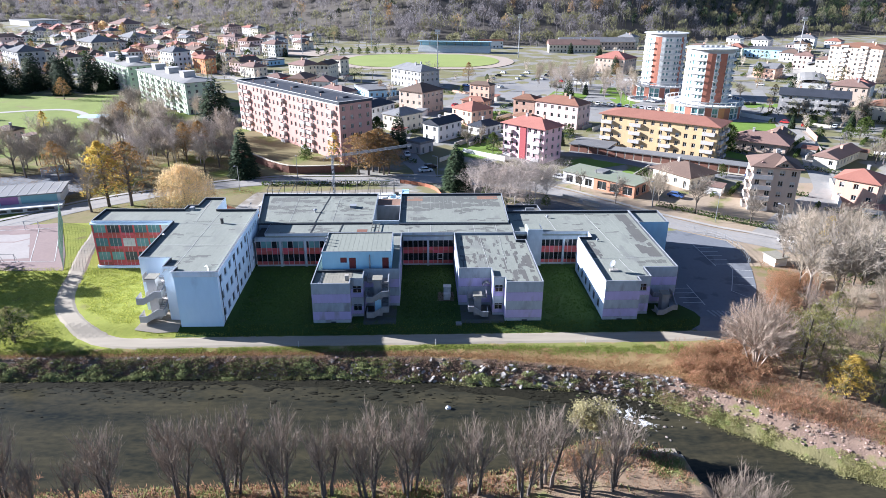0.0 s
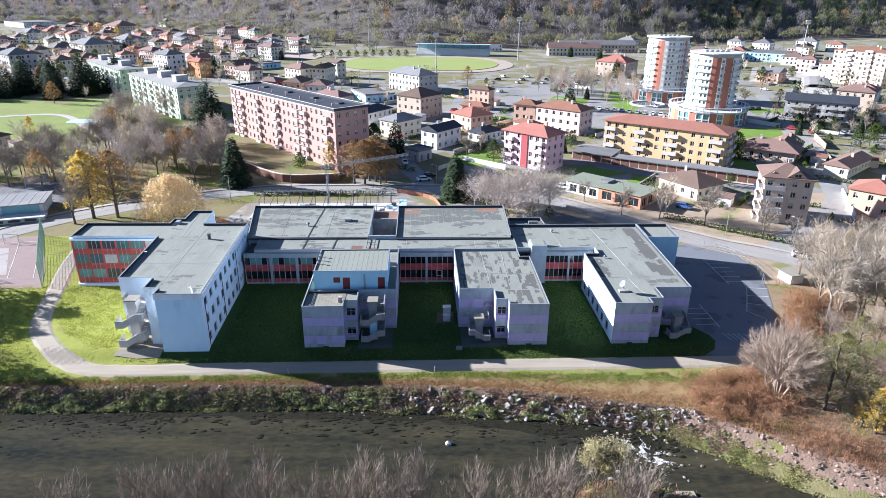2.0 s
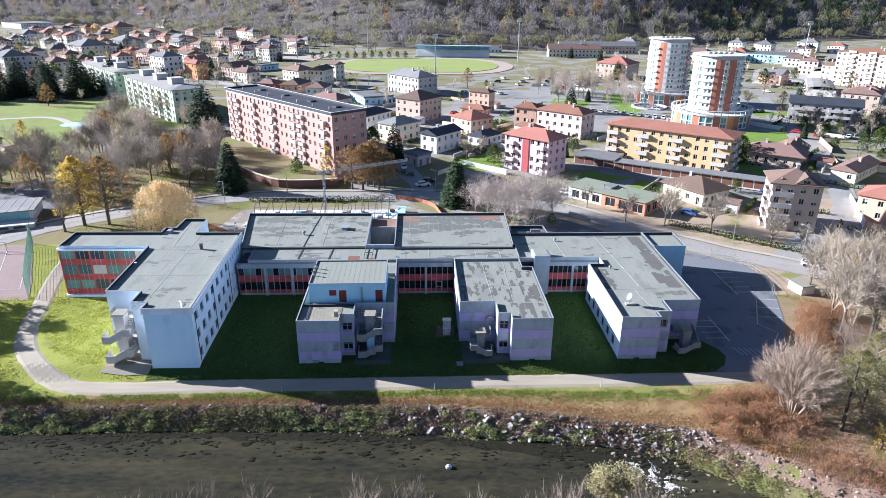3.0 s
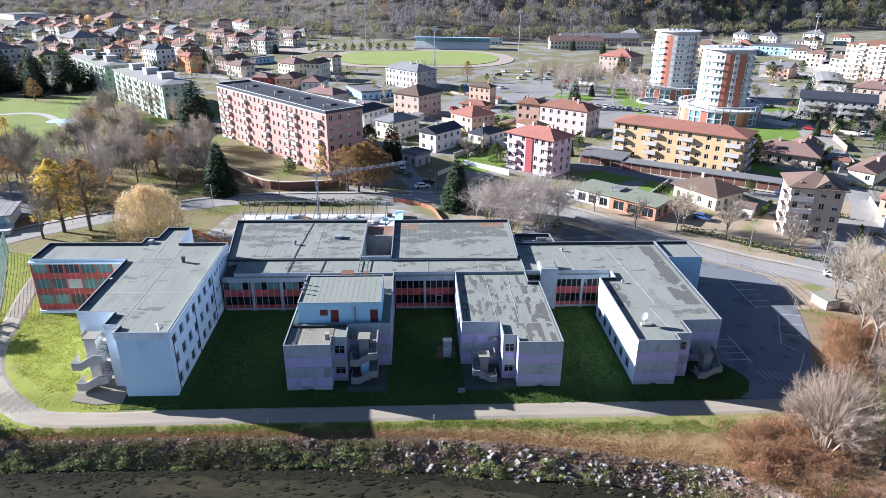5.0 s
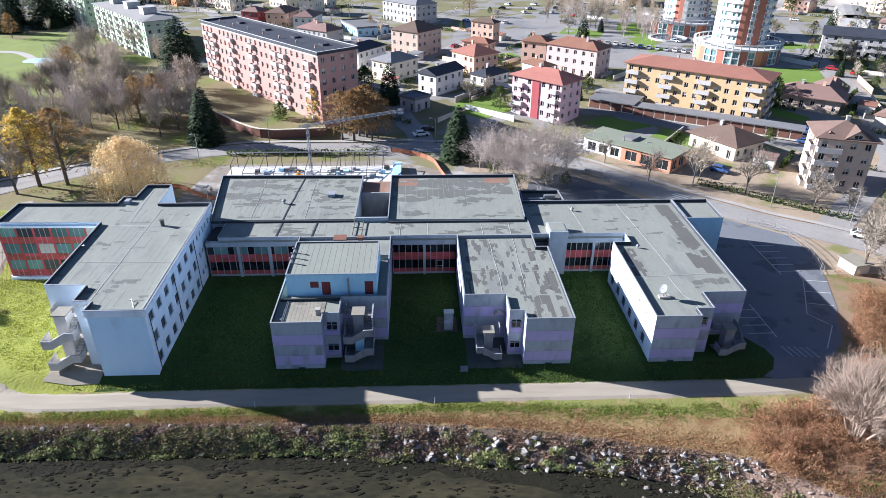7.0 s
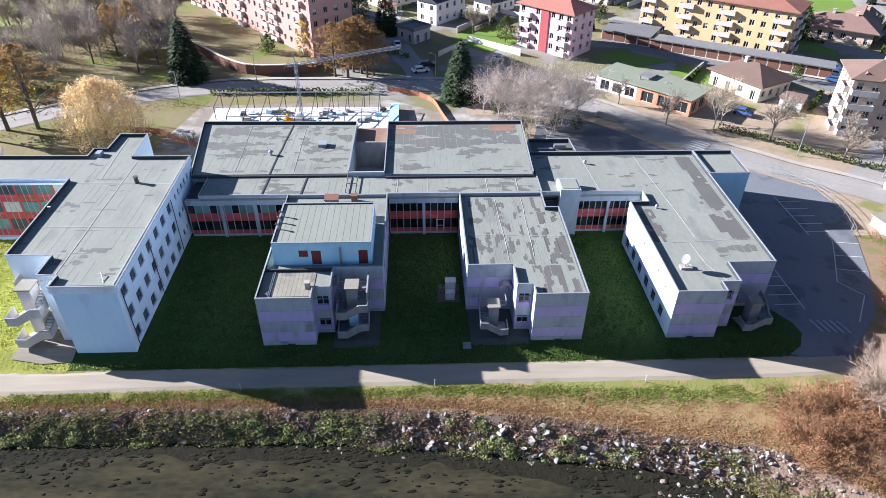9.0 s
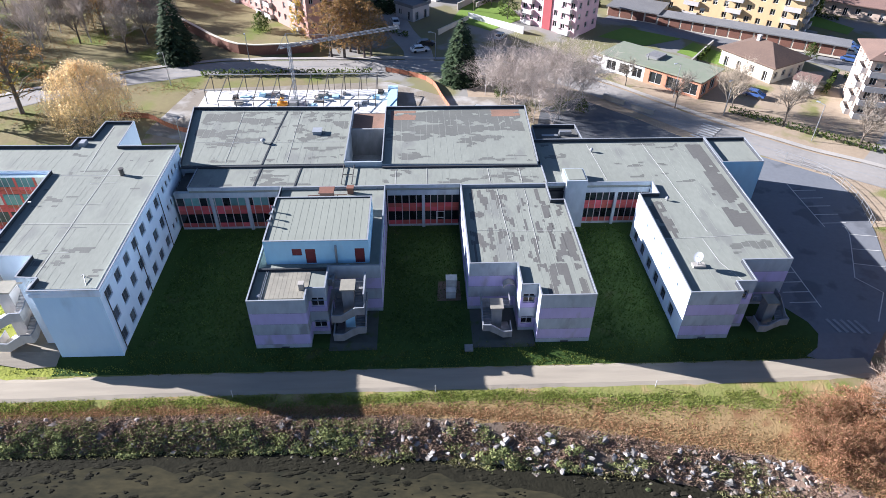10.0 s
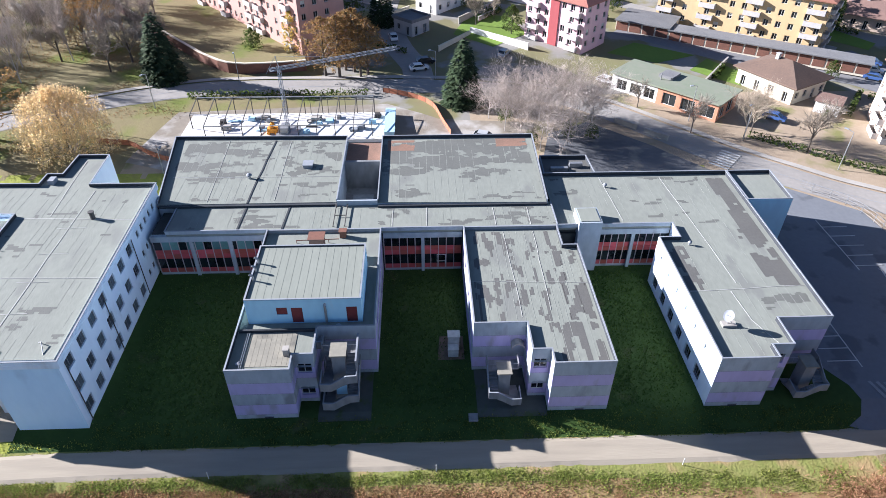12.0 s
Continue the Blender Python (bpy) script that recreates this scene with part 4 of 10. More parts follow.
# red three-storey front of the side block
def red_front(p0, p1, n, parent, face):
    p0, p1 = Vector(p0), Vector(p1)
    u = (p1 - p0).normalized()
    L = (p1 - p0).length
    ang = math.degrees(math.atan2(u.y, u.x))
    M = pose(p0.x, p0.y, 0, 0, 0, ang)
    b = Mesh()
    b.box(0, 0.1, 0, L, 0.25, WZ)
    f = part("red_front", b, M_GREY_CORE, parent, "red panelled front with teal-tinted window bands", M)
    b = Mesh()
    b.box(-0.1, -0.5, -0.6, L + 0.1, 0.1, 0.45)
    part("plinth", b, M_WHITE, f)
    b = Mesh()
    b.box(-0.1, -0.35, 9.25, L + 0.1, 0.1, WZ)
    part("fascia", b, M_WHITE, f)
    s = L / n
    for i in range(n):
        for k in range(3):
            z = 0.45 + k * 2.95
            for z0, z1, mm, nm in ((z, z + 0.62, M_RED, "panel"), (z + 0.65, z + 1.15, M_RED, "panel"), (z + 1.18, z + 2.9, (M_TEAL, M_TEAL, M_GLASSGREY, M_TEAL, M_BLIND, M_TEAL, M_GLASSGREY)[(i * 3 + k * 5) % 7], "pane")):
                q = Mesh()
                for j in range(3 if nm == "pane" else 2):
                    w = (s - 0.3) / (3 if nm == "pane" else 2)
                    q.box(i * s + 0.15 + j * w + 0.025, 0, z0, i * s + 0.15 + (j + 1) * w - 0.025, 0.08, z1)
                part(nm, q, mm, f)
        q = Mesh()
        q.box(i * s - 0.15, -0.06, 0.45, i * s + 0.15, 0.1, 9.25)
        part("pilaster", q, M_RED, f)
        q = Mesh()
        q.box(i * s + 0.15, 0.03, 0.45, i * s + 0.18, 0.09, 9.25)
        q.box(i * s - 0.18, 0.03, 0.45, i * s - 0.15, 0.09, 9.25)
        part("mullion", q, M_MULLION, f)
        for j in (1, 2):
            q = Mesh()
            q.box(i * s + 0.15 + j * (s - 0.3) / 3 - 0.03, -0.04, 0.45, i * s + 0.15 + j * (s - 0.3) / 3 + 0.03, 0.09, 9.25)
            part("mullion", q, M_MULLION, f)


red_front((-46.5, 24.2), (-30.3, 24.0), 6, wing_a, -1)
red_front((-46.9, 31.6), (-46.5, 24.2), 3, wing_a, -1)

# penthouse on wing two
ph = thing("rooftop_plant_room", None, "sky-blue rooftop plant room with a ribbed metal roof", "plant room")
PX0, PX1, PY0, PY1, PHZ = 1.5, 13.75, 6.85, 16.4, 10.1
b = Mesh()
holes = [(3.2, 4.35, RZ + 1.25, RZ + 2.25), (4.75, 5.95, RZ + 0.05, RZ + 2.2), (10.6, 11.75, RZ + 0.05, RZ + 2.2)]
sp = facade(b, (PX0, PY0), (PX1, PY0), RZ, PHZ - 0.1, holes, 0.12)
for p0, p1 in (((PX1, PY0), (PX1, PY1)), ((PX1, PY1), (PX0, PY1)), ((PX0, PY1), (PX0, PY0))):
    facade(b, p0, p1, RZ, PHZ - 0.1, [])
part("penthouse_wall", b, M_PH, ph)
for (m, w, h), nm in zip(sp, ("shutter", "door", "door")):
    q = Mesh()
    q.box(-w / 2, -0.03, 0, w / 2, 0.03, h)
    q.box(-w / 2 + 0.08, -0.045, 0.1, w / 2 - 0.08, -0.03, h - 0.1)
    part(nm, q, M_DOOR, ph, "", m)
b = Mesh()
b.box(PX0 + 0.2, PY0 + 0.2, PHZ - 0.4, PX1 - 0.2, PY1 - 0.2, PHZ - 0.12)
pr = part("penthouse_roof", b, M_METALROOF, ph)
k = 14
for i in range(k + 1):
    x = PX0 + 0.25 + i * (PX1 - PX0 - 0.5) / k
    q = Mesh()
    q.box(x - 0.03, PY0 + 0.25, PHZ - 0.12, x + 0.03, PY1 - 0.25, PHZ - 0.108)
    part("rib", q, M_METALROOF, pr)
parapet([(PX0, PY0), (PX1, PY0), (PX1, PY1), (PX0, PY1)], PHZ - 0.35, 0.42, ph, 0.14, skin=M_PH)
b = Mesh()
b.rod((9.9, 6.7, 4.6), (9.9, 6.7, 9.2), 0.14, None, 8)
b.rod((9.9, 6.7, 9.2), (9.9, 7.0, 9.5), 0.14, None, 8)
part("flue", b, M_STEEL, ph)
for i in range(3):
    q = Mesh()
    x, y = 1.9, 10.2 + i * 1.5
    q.rod((x, y, PHZ - 0.3), (x, y, PHZ + 0.55), 0.12, None, 8)
    q.rod((x, y, PHZ + 0.55), (x - 0.35, y, PHZ + 0.75), 0.14, None, 8)
    part("vent_pipe", q, M_STEEL, ph)
# rust brown chimney stack behind the penthouse
b = Mesh()
b.box(6.7, 18.6, RZ, 8.4, 20.0, RZ + 2.45)
b.box(6.55, 18.45, RZ + 2.45, 8.55, 20.15, RZ + 2.6)
part("chimney", b, M_RUST, wing_b, "rust-brown sheet-clad chimney box")
# pale sheet roof patch in front of the penthouse
for i in range(9):
    b = Mesh()
    x = 2.3 + i * 0.52
    b.box(x, 0.6, RZ + 0.004, x + 0.5, 5.2, RZ + 0.045)
    part("roof_sheet", b, M_SHEET, wing_b)
b = Mesh()
b.box(6.0, 1.9, RZ, 6.55, 2.5, RZ + 0.9)
b.box(5.95, 1.85, RZ + 0.9, 6.6, 2.55, RZ + 0.98)
part("roof_outlet", b, M_PAVE, wing_b)
b = Mesh()
b.box(0.74, 5.45, RZ, 8.8, 5.68, RZ + 0.35)
part("low_upstand", b, M_JOINTSHADE, wing_b)
b = Mesh()
for xx in (1.75, 1.95):
    b.rod((xx, 0.3, RZ + 0.12), (xx, 5.4, RZ + 0.12), 0.035, None, 5)
part("roof_pipe", b, M_CAP, wing_b)
b = Mesh()
b.blob((1.6, 1.0, RZ + 0.1), 0.3, 0.3, 0.14, random.Random(3), 10, 0, 0.02)
part("roof_vent", b, M_STEEL, wing_b)
b = Mesh()
b.blob((11.2, 6.2, RZ + 0.1), 0.35, 0.3, 0.2, random.Random(3), 6, 0, 0.02)
part("roof_vent", b, M_STEEL, wing_b)


# ---- roof surface details ----
def roof_patches(name, x0, y0, x1, y1, z, parent, mats, seed, edge=0.15, bias=None, down=False, row=0.24, grain=(0.16, 0.5)):
    """Worn felt: ragged areas made of narrow courses with stepped ends, running across the roof or down its falls."""
    b = Mesh()
    r = random.Random(seed)
    if down:
        u0, u1, v0, v1 = y0, y1, x0, x1
    else:
        u0, u1, v0, v1 = x0, x1, y0, y1
    v = v0
    while v < v1 - row * 0.5:
        vb = min(v1, v + row)
        u, start = u0, None
        off = r.uniform(-0.4, 0.4)
        while u <= u1:
            x, y = (v, u) if down else (u, v)
            q = 0.62 * noise.noise(((u + off) * grain[0] + seed, v * grain[1], 3.3)) + 0.38 * noise.noise((u * 0.7 + seed, v * 1.3, 8.1)) + (bias(x, y) if bias else 0)
            on = q > edge and u < u1 - 0.3
            if on and start is None:
                start = u + r.uniform(-0.1, 0.1)
            if not on and start is not None:
                e = min(u1, u + r.uniform(-0.1, 0.1))
                if e > start + 0.2:
                    k = min(0.08, (e - start) * 0.2)
                    ring = ((start, v + 0.03), (start + k, v), (e - k, v), (e, v + 0.04), (e, vb - 0.03), (e - k, vb), (start + k, vb), (start, vb - 0.02))
                    b.face([(p[1], p[0], z) for p in ring[::-1]] if down else [(p[0], p[1], z) for p in ring])
                start = None
            u += 0.22
        v += row
    return tagged(part(name, b, mats, parent), kind="stuff")


def lines(name, segs, z, parent, mats, w=0.05, h=0.03):
    for (x0, y0), (x1, y1) in segs:
        q = Mesh()
        d = Vector((x1 - x0, y1 - y0))
        nn = max(1, int(d.length / 3))
        r = random.Random(int(x0 * 17 + y0 * 31 + x1))
        pts = [Vector((x0, y0)) + d * i / nn + Vector((r.uniform(-.06, .06), r.uniform(-.06, .06))) for i in range(nn + 1)]
        for a, c in zip(pts, pts[1:]):
            e = (c - a).normalized()
            nrm = Vector((-e.y, e.x)) * w
            q.hexa([(*p, z) for p in (a - nrm, c - nrm, c + nrm, a + nrm)] + [(*p, z + h) for p in (a - nrm, c - nrm, c + nrm, a + nrm)])
        part(name, q, mats, parent)


rr = random.Random(11)
M_PATCH_MID = mat("faded_felt_patch", (0.15, 0.153, 0.138), (0.115, 0.118, 0.107), 0.9, 3, 0.3, 0.8, 0.2, 8)
roof_patches("patchwork", 26.3, 6.2, 37.4, 23.2, RZ + 0.008, wing_c, M_BITUMEN_DARK, 5, 0.17, None, True, 0.27, (0.34, 1.5))
roof_patches("patchwork", 36.4, 6.4, 39.3, 19, RZ + 0.012, wing_c, M_BITUMEN_DARK, 9, -0.02, None, True, 0.3, (0.22, 1.0))
roof_patches("patchwork", 33.9, 0.1, 39.3, 6.3, RZ + 0.008, wing_c, M_BITUMEN_DARK, 14, 0.02, None, True, 0.28, (0.34, 1.1))
roof_patches("patchwork", 14.8, 29.6, 37.2, 47.2, 7.508, main, M_PATCH_MID, 21, 0.2, lambda x, y: 0.34 * step(36.5, 41, y) - 0.1 * step(18, 15, x))
roof_patches("patchwork", -15.5, 30.2, 8.6, 47.2, 7.508, main, M_PATCH_MID, 27, 0.17, lambda x, y: 0.12 * step(39, 43, y), False, 0.3)
roof_patches("bare_patchwork", 15.3, 43.6, 19.6, 47, 7.513, main, M_BITUMEN_RED, 3, -0.12)
roof_patches("bare_patchwork", 32.2, 44.6, 37.3, 47.2, 7.513, main, M_BITUMEN_RED, 4, 0.0)
roof_patches("patchwork", -11.5, 24.1, 38, 28.7, RS + 0.008, strip, M_PATCH_MID, 33, 0.25, lambda x, y: 0.22 * step(29, 33, x) + 0.12 * step(25, 24.3, y))
roof_patches("patchwork", 39, 24.2, 61, 36, RZ + 0.008, wing_d, M_PATCH_MID, 37, 0.33, lambda x, y: 0.3 * step(35, 35.8, y))
roof_patches("patchwork", 60.9, 11.2, 64.6, 35.6, RZ + 0.014, wing_d, M_BITUMEN_DARK, 41, -0.14, lambda x, y: -0.3 * step(62.4, 61, x), True, 0.5, (0.2, 0.4))
roof_patches("patchwork", 51.1, 10.8, 53.2, 19.6, RZ + 0.014, wing_d, M_BITUMEN_DARK, 43, 0.0, None, True, 0.42, (0.3, 0.4))
roof_patches("patchwork", 58.5, 5.8, 64.5, 10.6, RZ + 0.008, wing_d, M_PATCH_MID, 47, 0.22)
roof_patches("patchwork", -23.8, 0.6, -15.2, 6, WZ + 0.008, wing_a, M_PATCH_MID, 51, 0.12, lambda x, y: 0.15 * step(-19, -16, x), False, 0.34)
roof_patches("patchwork", -29.5, 6, -16, 30.4, WZ + 0.008, wing_a, M_PATCH_MID, 53, 0.36, lambda x, y: 0.22 * step(8.5, 6, y), False, 0.36)
lines("seam", [((-28.8, 12), (-15, 11.6)), ((-30, 23.6), (-15.3, 23)), ((-22.3, 0), (-22.8, 30)), ((-26, 24), (-27, 38))], WZ + 0.005, wing_a, M_SEAM)
lines("seam", [((-24 + 0.02, 6 + i * 5.1), (-20.5, 6.1 + i * 5.1)) for i in range(4)], WZ + 0.005, wing_a, M_SEAM, 0.03)
lines("seam", [((-8.6, 30), (-9.4, 47.5)), ((0.4, 30), (0.2, 47)), ((-15, 36.5), (8.5, 36.2))], 7.505, main, M_SEAM, 0.025)
lines("joint", [((-3.2, 29.5), (-2.6, 41.5)), ((-2.6, 41.5), (-2.2, 47.4))], 7.506, main, M_JOINTSHADE, 0.11, 0.05)
lines("joint", [((-3.4, 23.9), (-3.2, 29.2)), ((2.4, 23.8), (2.6, 29.2))], RS + 0.006, strip, M_JOINTSHADE, 0.12, 0.06)
lines("seam", [((31.2, 7), (30.8, 23)), ((34.5, 8), (34.7, 23)), ((26, 13.2), (39.5, 12.6))], RZ + 0.005, wing_c, M_SEAM, 0.025)
lines("seam", [((51, 10.6), (64.8, 11.3)), ((57.8, 1.5), (56.2, 5.5)), ((56.2, 5.5), (55.8, 10.5)), ((47, 25), (46.4, 36)), ((57, 12), (56, 26)), ((56, 26), (55.2, 36))], RZ + 0.005, wing_d, M_SEAM, 0.03)
lines("seam", [((16.5, 24), (16.6, 28)), ((21, 24), (21, 28.5)), ((30, 24), (30, 28)), ((34.5, 24), (34.6, 28))], RS + 0.005, strip, M_SEAM, 0.04)
# laps of the felt, thin raised lines running down the falls
for parent, x0, x1, y0, y1, z, s in ((wing_a, -24.0, -15.2, -0.4, 30.5, WZ, 0.95), (wing_a, -29.4, -24.2, 5.6, 30.5, WZ, 0.95), (wing_a, -46.2, -30.5, 24.8, 31.0, WZ, 1.0), (wing_c, 26.1, 37.6, 6, 23.4, RZ, 1.0), (wing_c, 33.7, 39.4, 0, 19, RZ, 1.0), (main, 14.8, 37.3, 29.6, 47.4, 7.5, 1.0),
                                     (wing_d, 50.9, 58.6, 0, 23, RZ, 1.0), (wing_d, 58.9, 64.7, 6, 36, RZ, 1.0), (wing_d, 38.5, 58.8, 24, 36.4, RZ, 1.0), (main, -14.6, 8.7, 29.9, 47.5, 7.5, 1.0), (strip, -12.2, 37.8, 23.9, 28.3, RS, 1.0)):
    q = Mesh()
    x = x0 + 0.4
    while x < x1:
        a = y0
        while a < y1 - 0.5:
            c = min(y1, a + rr.uniform(2, 9))
            if rr.random() < 0.6:
                o = rr.uniform(-0.03, 0.03)
                q.box(x + o, a, z + 0.001, x + o + rr.uniform(0.025, 0.05), c, z + 0.012)
            a = c
        x += s
    tagged(part("felt_relief", q, M_LAP, parent), kind="stuff")


def mushroom(x, y, z, parent, r=0.42, h=0.55, mm=None):
    v = thing("roof_vent", None, "galvanised mushroom vent standing on the felt roof", "roof vent")
    q = Mesh()
    q.rod((x, y, z), (x, y, z + h), r * 0.5, None, 10)
    part("pipe", q, M_STEEL, v)
    q = Mesh()
    q.rod((x, y, z + h), (x, y, z + h + 0.14), r, r * 0.9, 12)
    q.rod((x, y, z + h + 0.14), (x, y, z + h + 0.32), r * 0.9, r * 0.2, 12)
    part("cowl", q, mm or M_CAP, v)


mushroom(-4.1, 36.0, 7.5, main)
mushroom(46.6, 33.4, RZ, wing_d, 0.3, 0.4)
mushroom(54.0, 19.4, RZ, wing_d, 0.25, 0.35)
q = Mesh()
q.box(3.2, 38.6, 7.5, 4.5, 40.0, 8.0)
q.box(3.1, 38.5, 8.0, 4.6, 40.1, 8.08)
part("skylight", q, M_CAP, main, "white roof hatch with a raised kerb")
q = Mesh()
q.rod((-20.5, 23.4, WZ), (-20.5, 23.4, WZ + 0.9), 0.3, None, 10)
q.rod((-20.5, 23.4, WZ + 0.9), (-20.5, 23.4, WZ + 1.05), 0.38, None, 10)
part("roof_pipe", q, M_DARKSTEEL, wing_a, "dark capped roof vent pipe")
q = Mesh()
q.box(-29.6, 31.6, WZ, -28.8, 32.8, WZ + 0.6)
part("roof_unit", q, M_CAP, wing_a)
q = Mesh()
q.rod((-16.2, 0.2, WZ), (-16.9, 1.6, WZ + 0.35), 0.05)
q.rod((-16.9, 1.6, WZ + 0.35), (-17.4, 1.9, WZ), 0.05)
part("antenna_bracket", q, M_STEEL, wing_a)
q = Mesh()
q.rod((-30.0, 16.5, WZ + 0.3), (-29.2, 16.2, WZ + 0.5), 0.07)
part("antenna_bracket", q, M_STEEL, wing_a)
q = Mesh()
q.rod((-30.2, 17.5, WZ + 0.0), (-30.2, 17.5, WZ + 0.9), 0.05)
part("antenna_bracket", q, M_STEEL, wing_a)
q = Mesh()
for x in (8.9, 10.4):
    q.rod((x, 23.9, RS + 0.25), (x, 29.0, RS + 0.3), 0.07)
    for y in (24.2, 28.6):
        q.rod((x, y, RS), (x, y, RS + 0.28), 0.05)
q.rod((8.9, 26.4, RS + 0.27), (10.4, 26.4, RS + 0.27), 0.06)
part("pipework", q, M_DARKSTEEL, strip)
q = Mesh()
q.box(9.9, 22.2, RZ, 10.7, 22.9, RZ + 0.95)
q.box(9.8, 22.1, RZ + 0.95, 10.8, 23.0, RZ + 1.03)
part("valve_box", q, M_RUST, wing_b, "small rust-red valve box on the roof")
q = Mesh()
q.rod((4.6, 21.2, RZ + 0.5), (9.9, 21.4, RZ + 0.5), 0.06)
for x in (4.6, 6.4, 8.6):
    q.rod((x, 21.3, RZ), (x, 21.3, RZ + 0.5), 0.05)
part("pipework", q, M_RUST, wing_b)
# satellite dish on wing four
dish = thing("satellite_dish", None, "white satellite dish on a ballast block", "satellite dish")
q = Mesh()
q.box(52.5, 4.6, RZ, 54.0, 5.4, RZ + 0.3)
part("ballast", q, M_PAVE, dish)
q = Mesh()
q.rod((53.1, 5.0, RZ + 0.3), (53.1, 5.0, RZ + 1.2), 0.06)
q.rod((53.1, 5.0, RZ + 0.9), (53.6, 5.0, RZ + 0.3), 0.04)
part("mast", q, M_STEEL, dish)
q = Mesh()
c, ax = Vector((53.0, 4.85, RZ + 1.45)), Vector((-0.8, -0.22, 0.55)).normalized()
u = ax.orthogonal().normalized()
w = ax.cross(u)
rings = []
for r, d in ((0.04, 0.0), (0.3, 0.04), (0.52, 0.12), (0.66, 0.22)):
    rings.append([tuple(c + ax * d + (u * math.cos(t * 0.3927) + w * math.sin(t * 0.3927)) * r) for t in range(16)])
for r0, r1 in zip(rings, rings[1:]):
    for i in range(16):
        q.face((r0[i], r0[(i + 1) % 16], r1[(i + 1) % 16], r1[i]))
        q.face((Vector(r0[i]) - ax * 0.03, Vector(r1[i]) - ax * 0.03, Vector(r1[(i + 1) % 16]) - ax * 0.03, Vector(r0[(i + 1) % 16]) - ax * 0.03))
q.rod(c, c + ax * 0.6, 0.025)
part("reflector", q, M_CAP, dish)


# low cellar vents in the front walls
for x, parent in ((3.9, wing_b), (36.8, wing_c), (53.4, wing_d)):
    q = Mesh()
    q.box(x - 0.45, -0.36, -0.25, x + 0.45, -0.305, 0.12)
    v = part("cellar_vent", q, M_JOINTSHADE, parent)
    q = Mesh()
    q.box(x - 0.52, -0.38, 0.12, x + 0.52, -0.305, 0.18)
    part("vent_lintel", q, M_CAP, v)
# curved hood wall over the door beside the stair of wing three
q = Mesh()
arc = [math.pi * i / 6 for i in range(7)]
q.v = [(30.6 - r * math.cos(a), y, 4.1 + r * math.sin(a)) for a in arc for r, y in ((0.75, 4.7), (0.63, 4.7), (0.63, 5.64), (0.75, 5.64))]
for i in range(6):
    for k in range(4):
        q.f.append((4 * i + k, 4 * i + (k + 1) % 4, 4 * i + 4 + (k + 1) % 4, 4 * i + 4 + k))
q.f += [(3, 2, 1, 0), (24, 25, 26, 27)]
q.s = [0] * len(q.f)
tagged(part("door_hood", q, M_PAVE, wing_c), kind="")


